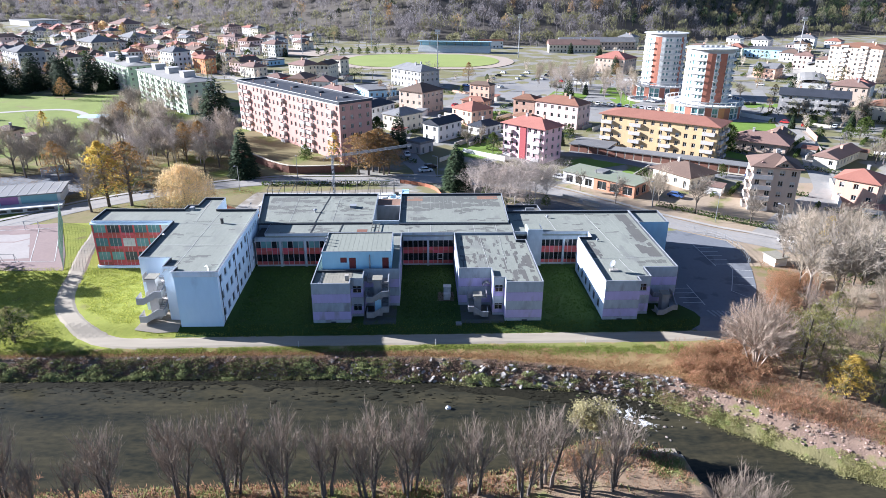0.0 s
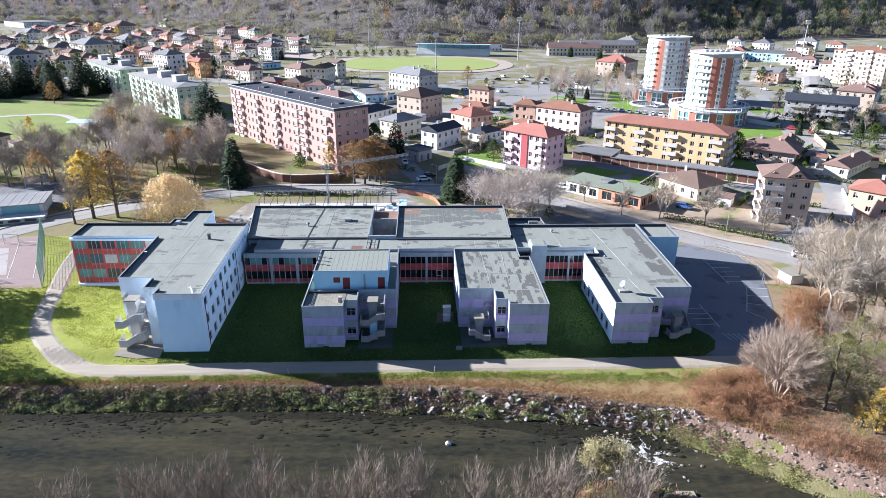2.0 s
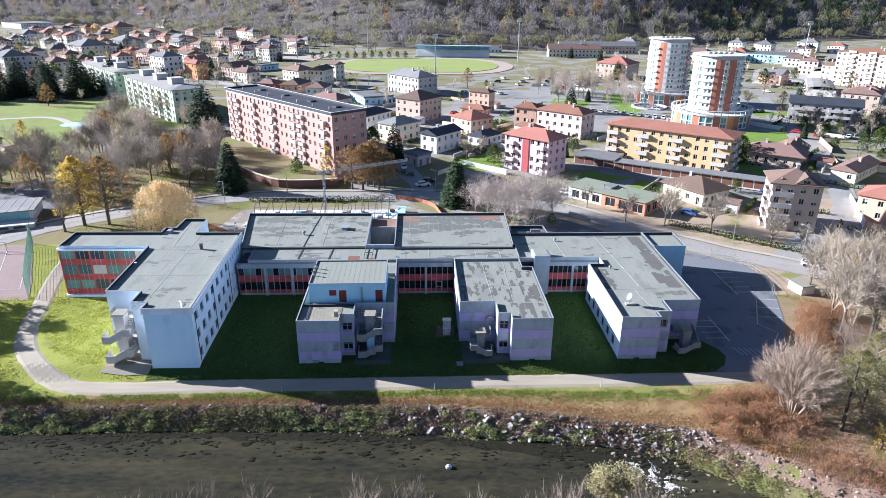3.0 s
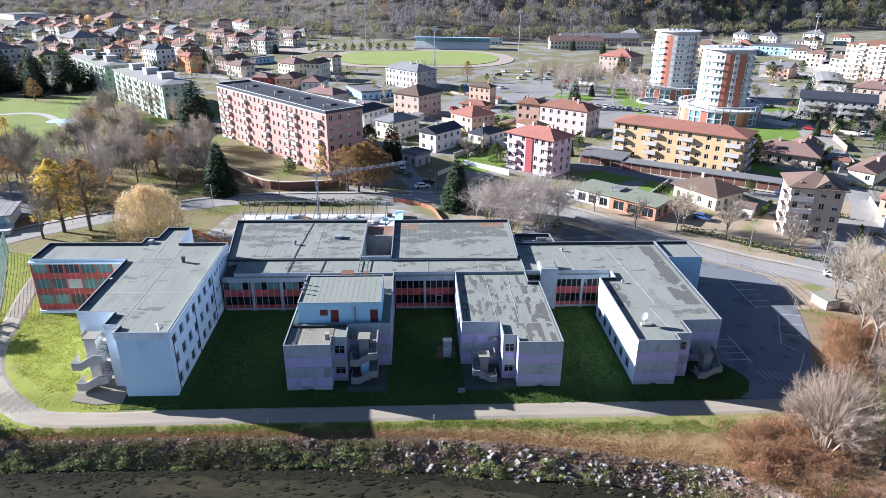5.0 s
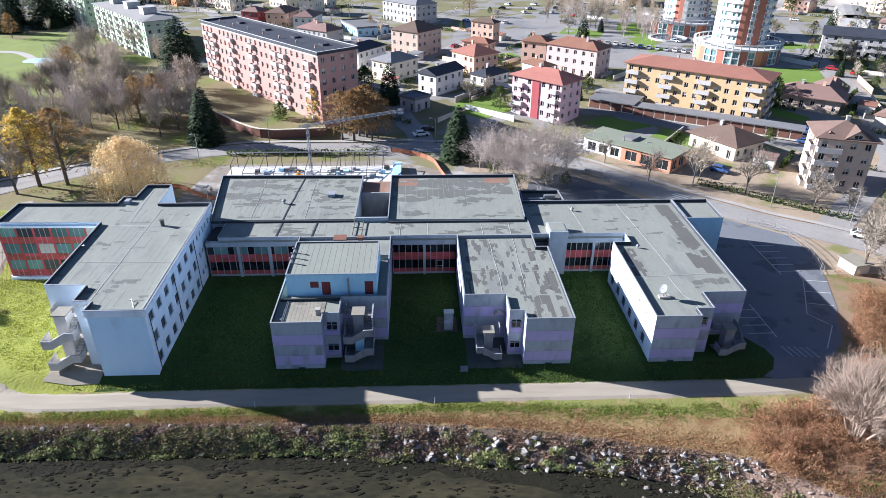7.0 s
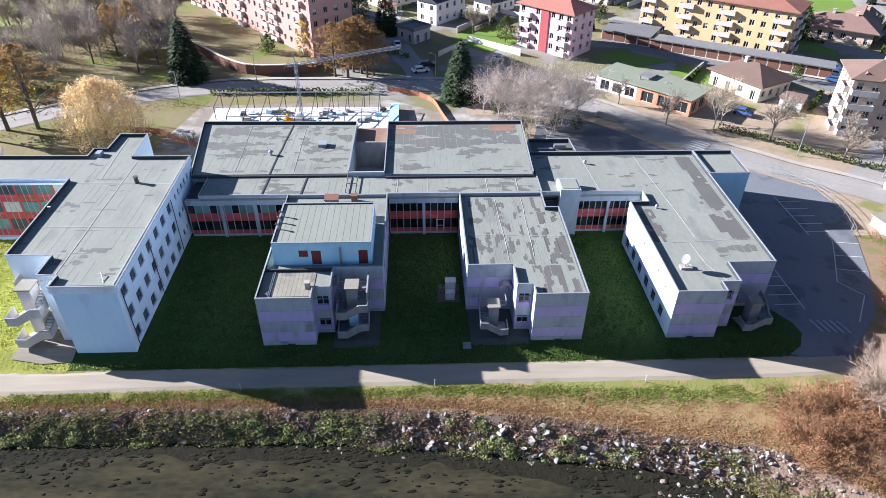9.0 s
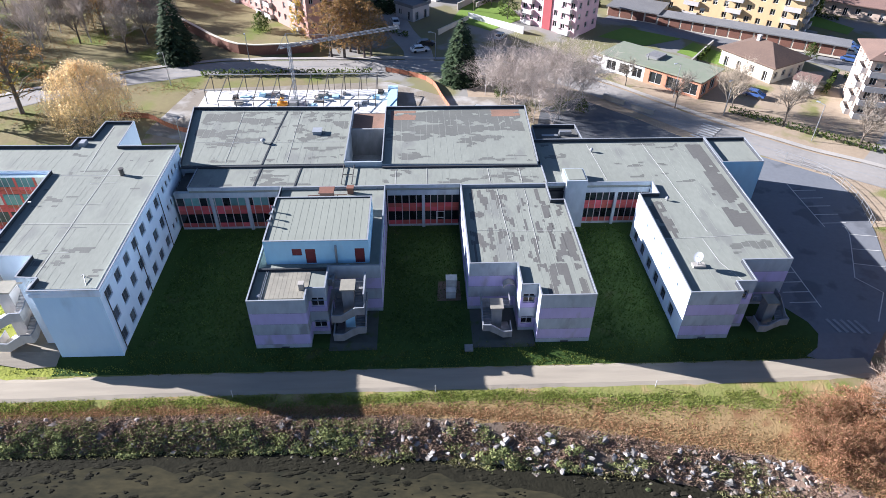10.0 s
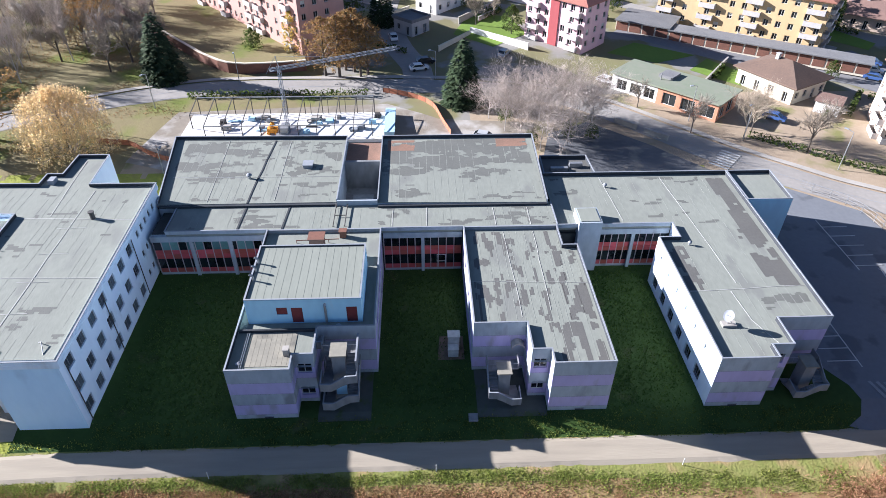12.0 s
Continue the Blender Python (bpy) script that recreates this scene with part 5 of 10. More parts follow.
# ---- outside stairs ----
def stair(m, levels, storey=3.4, flip=1, mm=None, panel=False):
    """Concrete escape stair winding round a square shaft: flights, landings and solid balustrades. Local x runs along the front."""
    mm = mm or M_CONC_OLD
    s = thing("escape_stair", m, "weathered concrete escape stair round a square shaft", "stairs", "escape stairs")
    top = levels * storey
    b = Mesh()
    b.box(-0.75, 0.6, -0.4, 0.75, 2.4, top + 1.2)
    part("shaft", b, mm, s)
    b = Mesh()
    b.box(-0.95, 0.4, top + 1.2, 0.95, 2.6, top + 1.38)
    part("shaft_cap", b, M_SHEET, s)
    if panel:
        b = Mesh()
        b.box(-0.62, 0.582, top * 0.2, 0.62, 0.596, top * 0.2 + 2.4)
        part("painted_panel", b, M_PH, s)
    def flight(axis, a0, a1, c0, c1, z0, z1, n):
        """Solid steps from a0 to a1 along one axis, between c0 and c1 on the other."""
        f = Mesh()
        prof = []
        for i in range(n):
            prof += [(a0 + (a1 - a0) * i / n, z0 + (z1 - z0) * (i + 1) / n), (a0 + (a1 - a0) * (i + 1) / n, z0 + (z1 - z0) * (i + 1) / n)]
        prof += [(a1, z1 - 0.35), (a0, z0 - 0.2)]
        put = (lambda a, c, h: (a * flip, c, h)) if axis == 0 else (lambda a, c, h: (c * flip, a, h))
        f.v = [put(a, c0, h) for a, h in prof] + [put(a, c1, h) for a, h in prof]
        m2 = len(prof)
        f.f = [(i, (i + 1) % m2, m2 + (i + 1) % m2, m2 + i) for i in range(m2)] + [tuple(range(m2)), tuple(range(2 * m2 - 1, m2 - 1, -1))]
        f.s = [0] * len(f.f)
        part("flight", f, mm, s)

    def balustrade(pts, drop=0.28, rise=0.86):
        """Thin solid balustrade through (x, y, floor level) points, with a pale coping; its inner face lies nearer the shaft."""
        bw, cp = Mesh(), Mesh()
        for b, lo, hi in ((bw, -drop, rise), (cp, rise + 0.004, rise + 0.06)):
            for x, y, h in pts:
                b.v += [(x * flip, y, h + lo), (x * flip, y, h + hi), (x * 0.935 * flip, y * 0.9 + 0.05, h + hi), (x * 0.935 * flip, y * 0.9 + 0.05, h + lo)]
            for k in range(len(pts) - 1):
                for c in range(4):
                    a, d = k * 4 + c, k * 4 + (c + 1) % 4
                    b.f.append((a, a + 4, d + 4, d))
            b.f += [(0, 1, 2, 3), tuple(len(b.v) - 4 + c for c in (3, 2, 1, 0))]
            b.s = [0] * len(b.f)
        part("balustrade", bw, mm, s)
        part("coping", cp, M_CAP, s)

    for k in range(levels):
        z = k * storey
        z1, z2 = z + storey * 0.3, z + storey * 0.62
        flight(1, 2.6, 0.0, -2.0, -0.8, z, z1, 6)
        flight(0, -0.75, 1.0, -1.15, 0.0, z1, z2, 6)
        flight(1, 0.0, 2.6, 0.8, 2.0, z2, z + storey, 7)
        for nm, x0, x1, y0, zz in (("half_landing", -2.0, -0.75, -1.15, z1), ("half_landing", 1.0, 2.0, -0.95, z2)):
            ld = Mesh()
            ld.box(min(x0 * flip, x1 * flip), y0, zz - 0.22, max(x0 * flip, x1 * flip), 0.0, zz)
            part(nm, ld, mm, s)
        balustrade([(-2.13, 0.9, z1 + 0.15), (-2.13, -1.25, z1), (-0.85, -1.32, z1), (0.95, -1.12, z2), (2.13, -1.05, z2), (2.13, 0.0, z2), (2.13, 2.6, z + storey)])
        rl = Mesh()
        for xx in (-1.96, 1.96):
            rl.rod((xx, 2.6, z + storey + 1.1), (xx, 4.1, z + storey + 1.1), 0.03, None, 5)
        rl.rod((-1.96, 2.62, z + storey + 0.9), (1.96, 2.62, z + storey + 0.9), 0.03, None, 5)
        for i in range(7):
            rl.rod((-1.96 + i * 0.653, 2.62, z + storey), (-1.96 + i * 0.653, 2.62, z + storey + 0.9), 0.02, None, 4)
        part("railing", rl, M_STEEL, s)
        up = Mesh()
        up.box(-2.0, 2.6, z + storey - 0.2, 2.0, 4.2, z + storey)
        up.box(-2.14, 2.6, z + storey - 0.2, -2.0, 4.2, z + storey + 1.0)
        up.box(2.0, 2.6, z + storey - 0.2, 2.14, 4.2, z + storey + 1.0)
        part("landing", up, mm, s)
    return s


stair_b = stair(pose(11.5, 1.1, -0.1) @ Matrix.Scale(0.9, 4), 2, 3.3, panel=True)
q = Mesh()
q.box(2.0, -0.2, 6.2, 2.14, 2.58, 7.75)
part("side_wall", q, M_CONC_OLD, stair_b)
q = Mesh()
q.box(1.97, -0.23, 7.75, 2.17, 4.2, 7.82)
part("coping", q, M_CAP, stair_b)
q = Mesh()
q.box(-2.75, 3.3, 6.4, -2.0, 5.0, 6.6)
q.box(-2.75, 3.16, 6.4, -2.0, 3.3, 7.5)
part("bridge", q, M_CONC_OLD, stair_b)
q = Mesh()
q.box(-2.75, 3.1, 7.5, -2.0, 3.36, 7.57)
part("coping", q, M_CAP, stair_b)
stair(pose(28.8, 1.0, -0.1) @ Matrix.Scale(0.82, 4), 1, 3.5, -1)
stair(pose(61.9, 1.0, -0.1) @ Matrix.Scale(0.82, 4), 1, 3.3)
stair(pose(-26.6, 0.9, -0.4), 2, 3.4, 1, mm=M_STAIRWHITE)
for (x0, x1, y1) in ((9.0, 14.6, 5.6), (25.9, 33.3, 5.5)):
    sheet("apron", [(x0, -0.9), (x1, -0.9), (x1, y1), (x0, y1)], M_APRON, 0.06, "dark paved apron under the escape stair", "paved apron", "structure", 1.0)
sheet("apron", [(-29.4, -1.5), (-25.5, -2.2), (-22.0, -2.0), (-21.8, 5), (-27.5, 4.6)], M_PATH, 0.09, "pale concrete apron under the escape stair", "paved apron", "structure", 1.0)


# ---- houses and blocks ----
def hip_roof(b, w, d, z, pitch, over=0.5, gable=False, thick=0.22):
    W, D = w / 2 + over, d / 2 + over
    h = min(W, D) * pitch
    if W >= D:
        r = 0 if gable else D
        e = ((-W + r, 0), (W - r, 0))
    else:
        r = 0 if gable else W
        e = ((0, -D + r), (0, D - r))
    c = [(-W, -D, z), (W, -D, z), (W, D, z), (-W, D, z)]
    k = [(x, y, zz - thick) for x, y, zz in c]
    a, f = (*e[0], z + h), (*e[1], z + h)
    if W >= D:
        faces = [(c[0], c[1], f, a), (c[2], c[3], a, f), (c[1], c[2], f), (c[3], c[0], a)]
    else:
        faces = [(c[1], c[2], f, a), (c[3], c[0], a, f), (c[0], c[1], a), (c[2], c[3], f)]
    for q in faces:
        b.face(q)
    for i in range(4):
        j = (i + 1) % 4
        b.face((k[i], k[j], c[j], c[i]))
    b.face((k[3], k[2], k[1], k[0]))
    return h


def flat_roof(b, w, d, z, over=0.3, up=0.5):
    W, D = w / 2 + over, d / 2 + over
    b.box(-W, -D, z, W, D, z + 0.25)
    for q in ((-W, -D, W, -D + 0.25), (-W, D - 0.25, W, D), (-W, -D + 0.25, -W + 0.25, D - 0.25), (W - 0.25, -D + 0.25, W, D - 0.25)):
        b.box(q[0], q[1], z + 0.25, q[2], q[3], z + 0.25 + up)


def house(x, y, w, d, floors, wall, roof, rot=-38, kind="house", label="", pitch=0.42, form="hip", fh=3.0, cols=None, name="house",
          balconies=(), seed=0, band=None, over=0.55, base=0.0):
    """A house whose local x runs along its front (towards -y), with walls, openings, roof, chimney and balconies."""
    r = random.Random(seed + int(x * 7 + y * 13))
    t = thing(name, pose(x, y, height(x, y) - 0.1, 0, 0, rot), label, kind, "town houses" if name == "house" else "")
    H = base + floors * fh + 0.35
    b = Mesh()
    P = [(-w / 2, -d / 2), (w / 2, -d / 2), (w / 2, d / 2), (-w / 2, d / 2)]
    spots = []
    for i in range(4):
        p0, p1 = P[i], P[(i + 1) % 4]
        L = (Vector(p1) - Vector(p0)).length
        n = max(2, round(L / 3.0)) if not (cols and i == 0) else cols
        hs = []
        if i != 2:
            for k in range(n):
                for f in range(floors):
                    c = (k + 0.5) * L / n
                    ww = 1.15
                    if f == 0 and base == 0 and r.random() < 0.2:
                        hs.append((c - 0.5, c + 0.5, 0.1, 2.2))
                    elif r.random() < 0.92:
                        hs.append((c - ww / 2, c + ww / 2, base + f * fh + 0.95, base + f * fh + 2.35))
        spots += facade(b, p0, p1, -0.8, H, hs, 0.2)
    part("wall", b, wall, t)
    if y > 330:
        far = Mesh()
        for m, ww, hh in spots:
            far.face([m @ Vector(q) for q in ((-ww / 2, -0.03, 0), (ww / 2, -0.03, 0), (ww / 2, -0.03, hh), (-ww / 2, -0.03, hh))])
        tagged(part("glazing", far, M_GLASS, t), kind="stuff")
        spots = []
    for m, ww, hh in spots:
        part("window", window_mesh(ww, hh, "shutter" if r.random() < 0.3 else "plain"), None, t, "", m)
    b = Mesh()
    if form == "flat":
        flat_roof(b, w, d, H, 0.3)
        rh = 0.7
    else:
        rh = hip_roof(b, w, d, H, pitch, over, form == "gable")
        if form == "gable":
            e = Mesh()
            for s in (-1, 1):
                if w >= d:
                    e.face(((s * w / 2, -d / 2, H), (s * w / 2, d / 2, H), (s * w / 2, 0, H + d / 2 * pitch)))
                else:
                    e.face(((-w / 2, s * d / 2, H), (w / 2, s * d / 2, H), (0, s * d / 2, H + w / 2 * pitch)))
            part("gable_wall", e, wall, t)
    rf = part("roof", b, roof, t)
    if form != "flat":
        for k in range(1 + (w > 14)):
            q = Mesh()
            cx, cy = r.uniform(-w * 0.25, w * 0.25), r.uniform(-d * 0.2, d * 0.2)
            q.box(cx - 0.35, cy - 0.35, H + rh * 0.3, cx + 0.35, cy + 0.35, H + rh + 0.7)
            q.box(cx - 0.45, cy - 0.45, H + rh + 0.7, cx + 0.45, cy + 0.45, H + rh + 0.82)
            part("chimney", q, P_GREY if r.random() < .5 else P_PEACH, rf)
    if band:
        q = Mesh()
        q.box(-w / 2 - 0.05, -d / 2 - 0.06, H - 0.5, w / 2 + 0.05, -d / 2 - 0.01, H)
        part("cornice", q, band, t)
    for (side, c, bw, floors_on) in balconies:
        for f in floors_on:
            balcony(t, w, d, side, c, bw, base + f * fh + 0.05)
    return t


def balcony(t, w, d, side, c, bw, z, depth=1.05, slab_m=None, rail_m=None):
    if side == 0:
        m = pose(c, -d / 2, z)
    elif side == 1:
        m = pose(w / 2, c, z, 0, 0, 90)
    else:
        m = pose(-w / 2, c, z, 0, 0, -90)
    key = ("balcony", round(bw, 2), depth)
    if key not in WINS:
        b = Mesh()
        o = [(-bw / 2, -depth), (bw / 2, -depth), (bw / 2, 0), (-bw / 2, 0)]
        q = [(-bw / 2 + 0.1, -depth + 0.1), (bw / 2 - 0.1, -depth + 0.1), (bw / 2 - 0.1, 0), (-bw / 2 + 0.1, 0)]
        b.v = [(*k, -0.1) for k in o] + [(*k, 1.0) for k in o] + [(*k, 1.0) for k in q] + [(*k, 0.1) for k in q]
        b.f = [(3, 2, 1, 0), (12, 13, 14, 15)]
        for i in (0, 1, 3):
            j = (i + 1) % 4
            b.f += [(i, j, 4 + j, 4 + i), (4 + i, 4 + j, 8 + j, 8 + i), (8 + i, 8 + j, 12 + j, 12 + i)]
        b.s = [0] * len(b.f)
        WINS[key] = b.mesh("balcony", [M_BALC, M_GLASS])
    part("balcony", WINS[key], None, t, "", m)


HEDGE = {}


def hedge(x, y, L, rot, h=1.3, mm=None):
    key = (round(L), mm is None)
    if key not in HEDGE:
        r = random.Random(int(L * 7))
        b = Mesh()
        for i in range(int(L * 26)):
            c = Vector((r.uniform(-L / 2, L / 2), r.uniform(-0.5, 0.5), r.uniform(0, h)))
            u, v = (Vector((r.gauss(0, 1), r.gauss(0, 1), r.gauss(0, 1))).normalized() * r.uniform(0.2, 0.45) for _ in range(2))
            b.face((c - u, c + v, c + u))
        HEDGE[key] = b.mesh("hedge", M_GREEN)
    return tagged(part("hedge", HEDGE[key], None, None, "", pose(x, y, height(x, y), 0, 0, rot)), "clipped dark green garden hedge", "hedge", "hedges")


def yard_wall(x, y, L, rot, h=1.2, mm=None):
    b = Mesh()
    b.box(-L / 2, -0.12, -0.5, L / 2, 0.12, h)
    b.box(-L / 2 - 0.05, -0.18, h, L / 2 + 0.05, 0.18, h + 0.08)
    return solo("yard_wall", b, mm or P_CREAM, "low rendered garden wall", "wall", "", "garden walls", pose(x, y, height(x, y), 0, 0, rot))


# long pink apartment block
ang = math.degrees(math.atan2(96 - 146.4, -5.0 + 48.5))
mid = ((-5.0 - 48.5) / 2, (96 + 146.4) / 2)
u = Vector((math.cos(radians(ang)), math.sin(radians(ang))))
nv = Vector((-u.y, u.x))
pc = Vector(mid) + nv * 6.0
pinkb = house(pc.x, pc.y, 66, 12, 6, P_PINK, M_ROOFDARK, ang, "apartment block", "long pink apartment block with white balconies and a dark flat roof", form="flat",
      fh=2.75, base=1.6, cols=24, name="apartment_block", band=M_TRUCK,
      balconies=[(0, q, 2.8, range(6)) for q in (-29.5, -25.4, -13.5, -1, 12.2, 16.4, 28.6)])
b = Mesh()
for q in ((-33.4, -6.4, 33.4, -6.1), (-33.4, 6.1, 33.4, 6.4), (-33.4, -6.1, -33.1, 6.1), (33.1, -6.1, 33.4, 6.1)):
    b.box(q[0], q[1], 19.21, q[2], q[3], 19.3)
part("coping", b, M_TRUCK, pinkb)
for k in (-22, -6, 10, 24):
    b = Mesh()
    b.box(k - 1.1, 0.9, 18.7, k + 1.1, 2.9, 19.15)
    part("stair_head", b, M_ROOFDARK, pinkb)
for i in range(7):
    b = Mesh()
    b.rod((-28 + i * 9, -2, 18.7), (-28 + i * 9, -2, 19.5), 0.22, None, 6)
    part("flue", b, P_PEACH, pinkb)
# two pale green blocks
for x, y, l in ((-94, 208, 62), (-142, 268, 60)):
    blk = house(x, y, l, 13, 5, P_GREEN, M_SQUARE, -51, "apartment block", "pale green apartment block with pale grey roof and stair heads", fh=2.6, form="hip", pitch=0.16,
          name="apartment_block", cols=18, balconies=[(0, -l / 2 + 5 + i * 8, 3.2, range(5)) for i in range(int(l / 8))])
    for k in (-18, 0, 18):
        b = Mesh()
        b.box(k - 2.5, -2.5, 0, k + 2.5, 2.5, 3.2)
        b.box(k - 2.7, -2.7, 3.2, k + 2.7, 2.7, 3.4)
        part("stair_head", b, P_GREY, blk, "", pose(0, 0, 13.3))
# ochre block with garages in front
ang = math.degrees(math.atan2(95.5 - 120.7, 111.5 - 80.0))
u = Vector((math.cos(radians(ang)), math.sin(radians(ang))))
nv = Vector((-u.y, u.x))
oc = Vector((95.75, 108.1)) + nv * 6.9
house(oc.x, oc.y, 38.5, 12, 4, P_OCHRE, M_TILE, ang, "apartment block", "ochre apartment block with pale balconies and a red hipped roof", fh=2.72, pitch=0.25, name="apartment_block",
      cols=14, over=0.9, base=0.5, balconies=[(0, -17.3 + q, 3.8, range(4)) for q in (0.2, 10.3, 20.8, 34)] + [(1, -3, 3, range(4)), (1, 3, 3, range(4))])


def garage_row(x, y, rot, L, n, deep=4.6):
    gar = thing("garage_row", pose(x, y, height(x, y), 0, 0, rot), "low row of garages with brown doors and a flat roof", "garage row", "garage rows")
    b = Mesh()
    b.box(0, 0, -0.5, L, deep, 2.3)
    part("wall", b, P_CREAM, gar)
    b = Mesh()
    b.box(-0.3, -0.6, 2.3, L + 0.3, deep + 0.3, 2.55)
    part("roof", b, M_TILE_GREY, gar)
    q = Mesh()
    w = L / n
    q.box(0.2, -0.06, 0, w - 0.2, -0.005, 2.05)
    me = q.mesh("garage_door", M_RUST)
    for i in range(n):
        part("garage_door", me, None, gar, "", pose(i * w, 0, 0))


garage_row(69.5, 114.5, -32.3, 13, 4, 10)
garage_row(69.5 + 13.1 * math.cos(radians(32.3)), 114.5 - 13.1 * math.sin(radians(32.3)), -32.3, 43, 15)
# rose block
house(55.4, 108.3, 16.4, 9.6, 4, P_ROSE, M_TILE, -46, "apartment block", "rose apartment block with white fronted bays and red tiled roof", fh=2.55, base=0.3, pitch=0.42, name="apartment_block",
      cols=7, over=0.8, balconies=[(0, -5.6, 3.0, range(4)), (0, 5.6, 3.0, range(4))], seed=4)
b = Mesh()
b.box(-1.2, -5.05, 0, 1.2, -4.82, 10.7)
solo("stair_bay", b, P_CRIMSON, "crimson stair bay on the front of the rose block", "stair bay", "", "", pose(55.4, 108.3, height(55, 108), 0, 0, -46))
# shop row
shop = thing("shop_row", pose(60.3, 81.2, height(66, 75) - 0.1, 0, 0, math.degrees(math.atan2(65.4 - 81.2, 76.1 - 60.3))), "single-storey shop row, white and orange, with a mossy flat roof", "shop row")
L = 22.6
b = Mesh()
sp = facade(b, (0, 0), (L * 0.45, 0), -0.5, 3.5, [(1.2 + i * 3.1, 3.4 + i * 3.1, 0.5, 2.6) for i in range(3)])
facade(b, (0, 9), (0, 0), -0.5, 3.5, [])
part("white_wall", b, P_WHITE, shop)
b = Mesh()
sp += facade(b, (L * 0.45, 0), (L, 0), -0.5, 3.5, [(1.2 + i * 3.9, 4.0 + i * 3.9, 0.4, 2.7) for i in range(3)])
sp += facade(b, (L, 0), (L, 9), -0.5, 3.5, [(1, 3.2, 0.3, 2.6), (4.5, 7, 0.3, 2.6)])
facade(b, (L, 9), (0, 9), -0.5, 3.5, [])
part("orange_wall", b, P_SHOP, shop)
windows(shop, sp)
b = Mesh()
b.box(-0.5, -0.6, 3.5, L + 0.5, 9.5, 3.75)
part("roof", b, M_GREENROOF, shop)
b = Mesh()
b.box(8, 4, 3.75, 11, 7.5, 4.3)
b.rod((9, 3, 3.75), (9, 3, 5.0), 0.12)
part("rooflight", b, M_TILE_GREY, shop)
# villa and beige house by the road
house(95.5, 80.6, 13.2, 10.6, 1, P_CREAM, M_TILE_BROWN, -61, "villa", "cream villa with a brown hipped roof and garden wall", fh=3.4, pitch=0.42, name="villa", cols=4, over=0.9)
beige = house(110.3, 60.5, 10.8, 10.5, 4, P_BEIGE, M_TILE_BROWN, -20, "apartment house", "beige apartment house with white balconies and brown hipped roof", fh=2.75, pitch=0.42, name="apartment_house", cols=4,
      balconies=[(0, -3.0, 4.6, range(4)), (2, -2.5, 4.0, range(4))], over=0.8)
for gx, gw, gy in ((1.6, 5.2, -5.9), (-3.4, 2.6, -4.6)):
    b, g = Mesh(), Mesh()
    top, low = 11.3 + gw * 0.42, 11.15
    for k in (-1, 1):
        b.hexa([(gx, gy, top - 0.2), (gx + k * gw / 2, gy, low), (gx + k * gw / 2, -1.0, low), (gx, -1.0, top - 0.2), (gx, gy, top), (gx + k * gw / 2, gy, low + 0.2), (gx + k * gw / 2, -1.0, low + 0.2), (gx, -1.0, top)])
    g.face(((gx - gw / 2, gy + 0.4, low), (gx + gw / 2, gy + 0.4, low), (gx, gy + 0.4, top - 0.15)))
    part("gable_roof", b, M_TILE_BROWN, beige)
    part("gable_wall", g, P_BEIGE, beige)
    part("window", window_mesh(gw * 0.3, gw * 0.16), None, beige, "", pose(gx, gy + 0.36, low + 0.45))


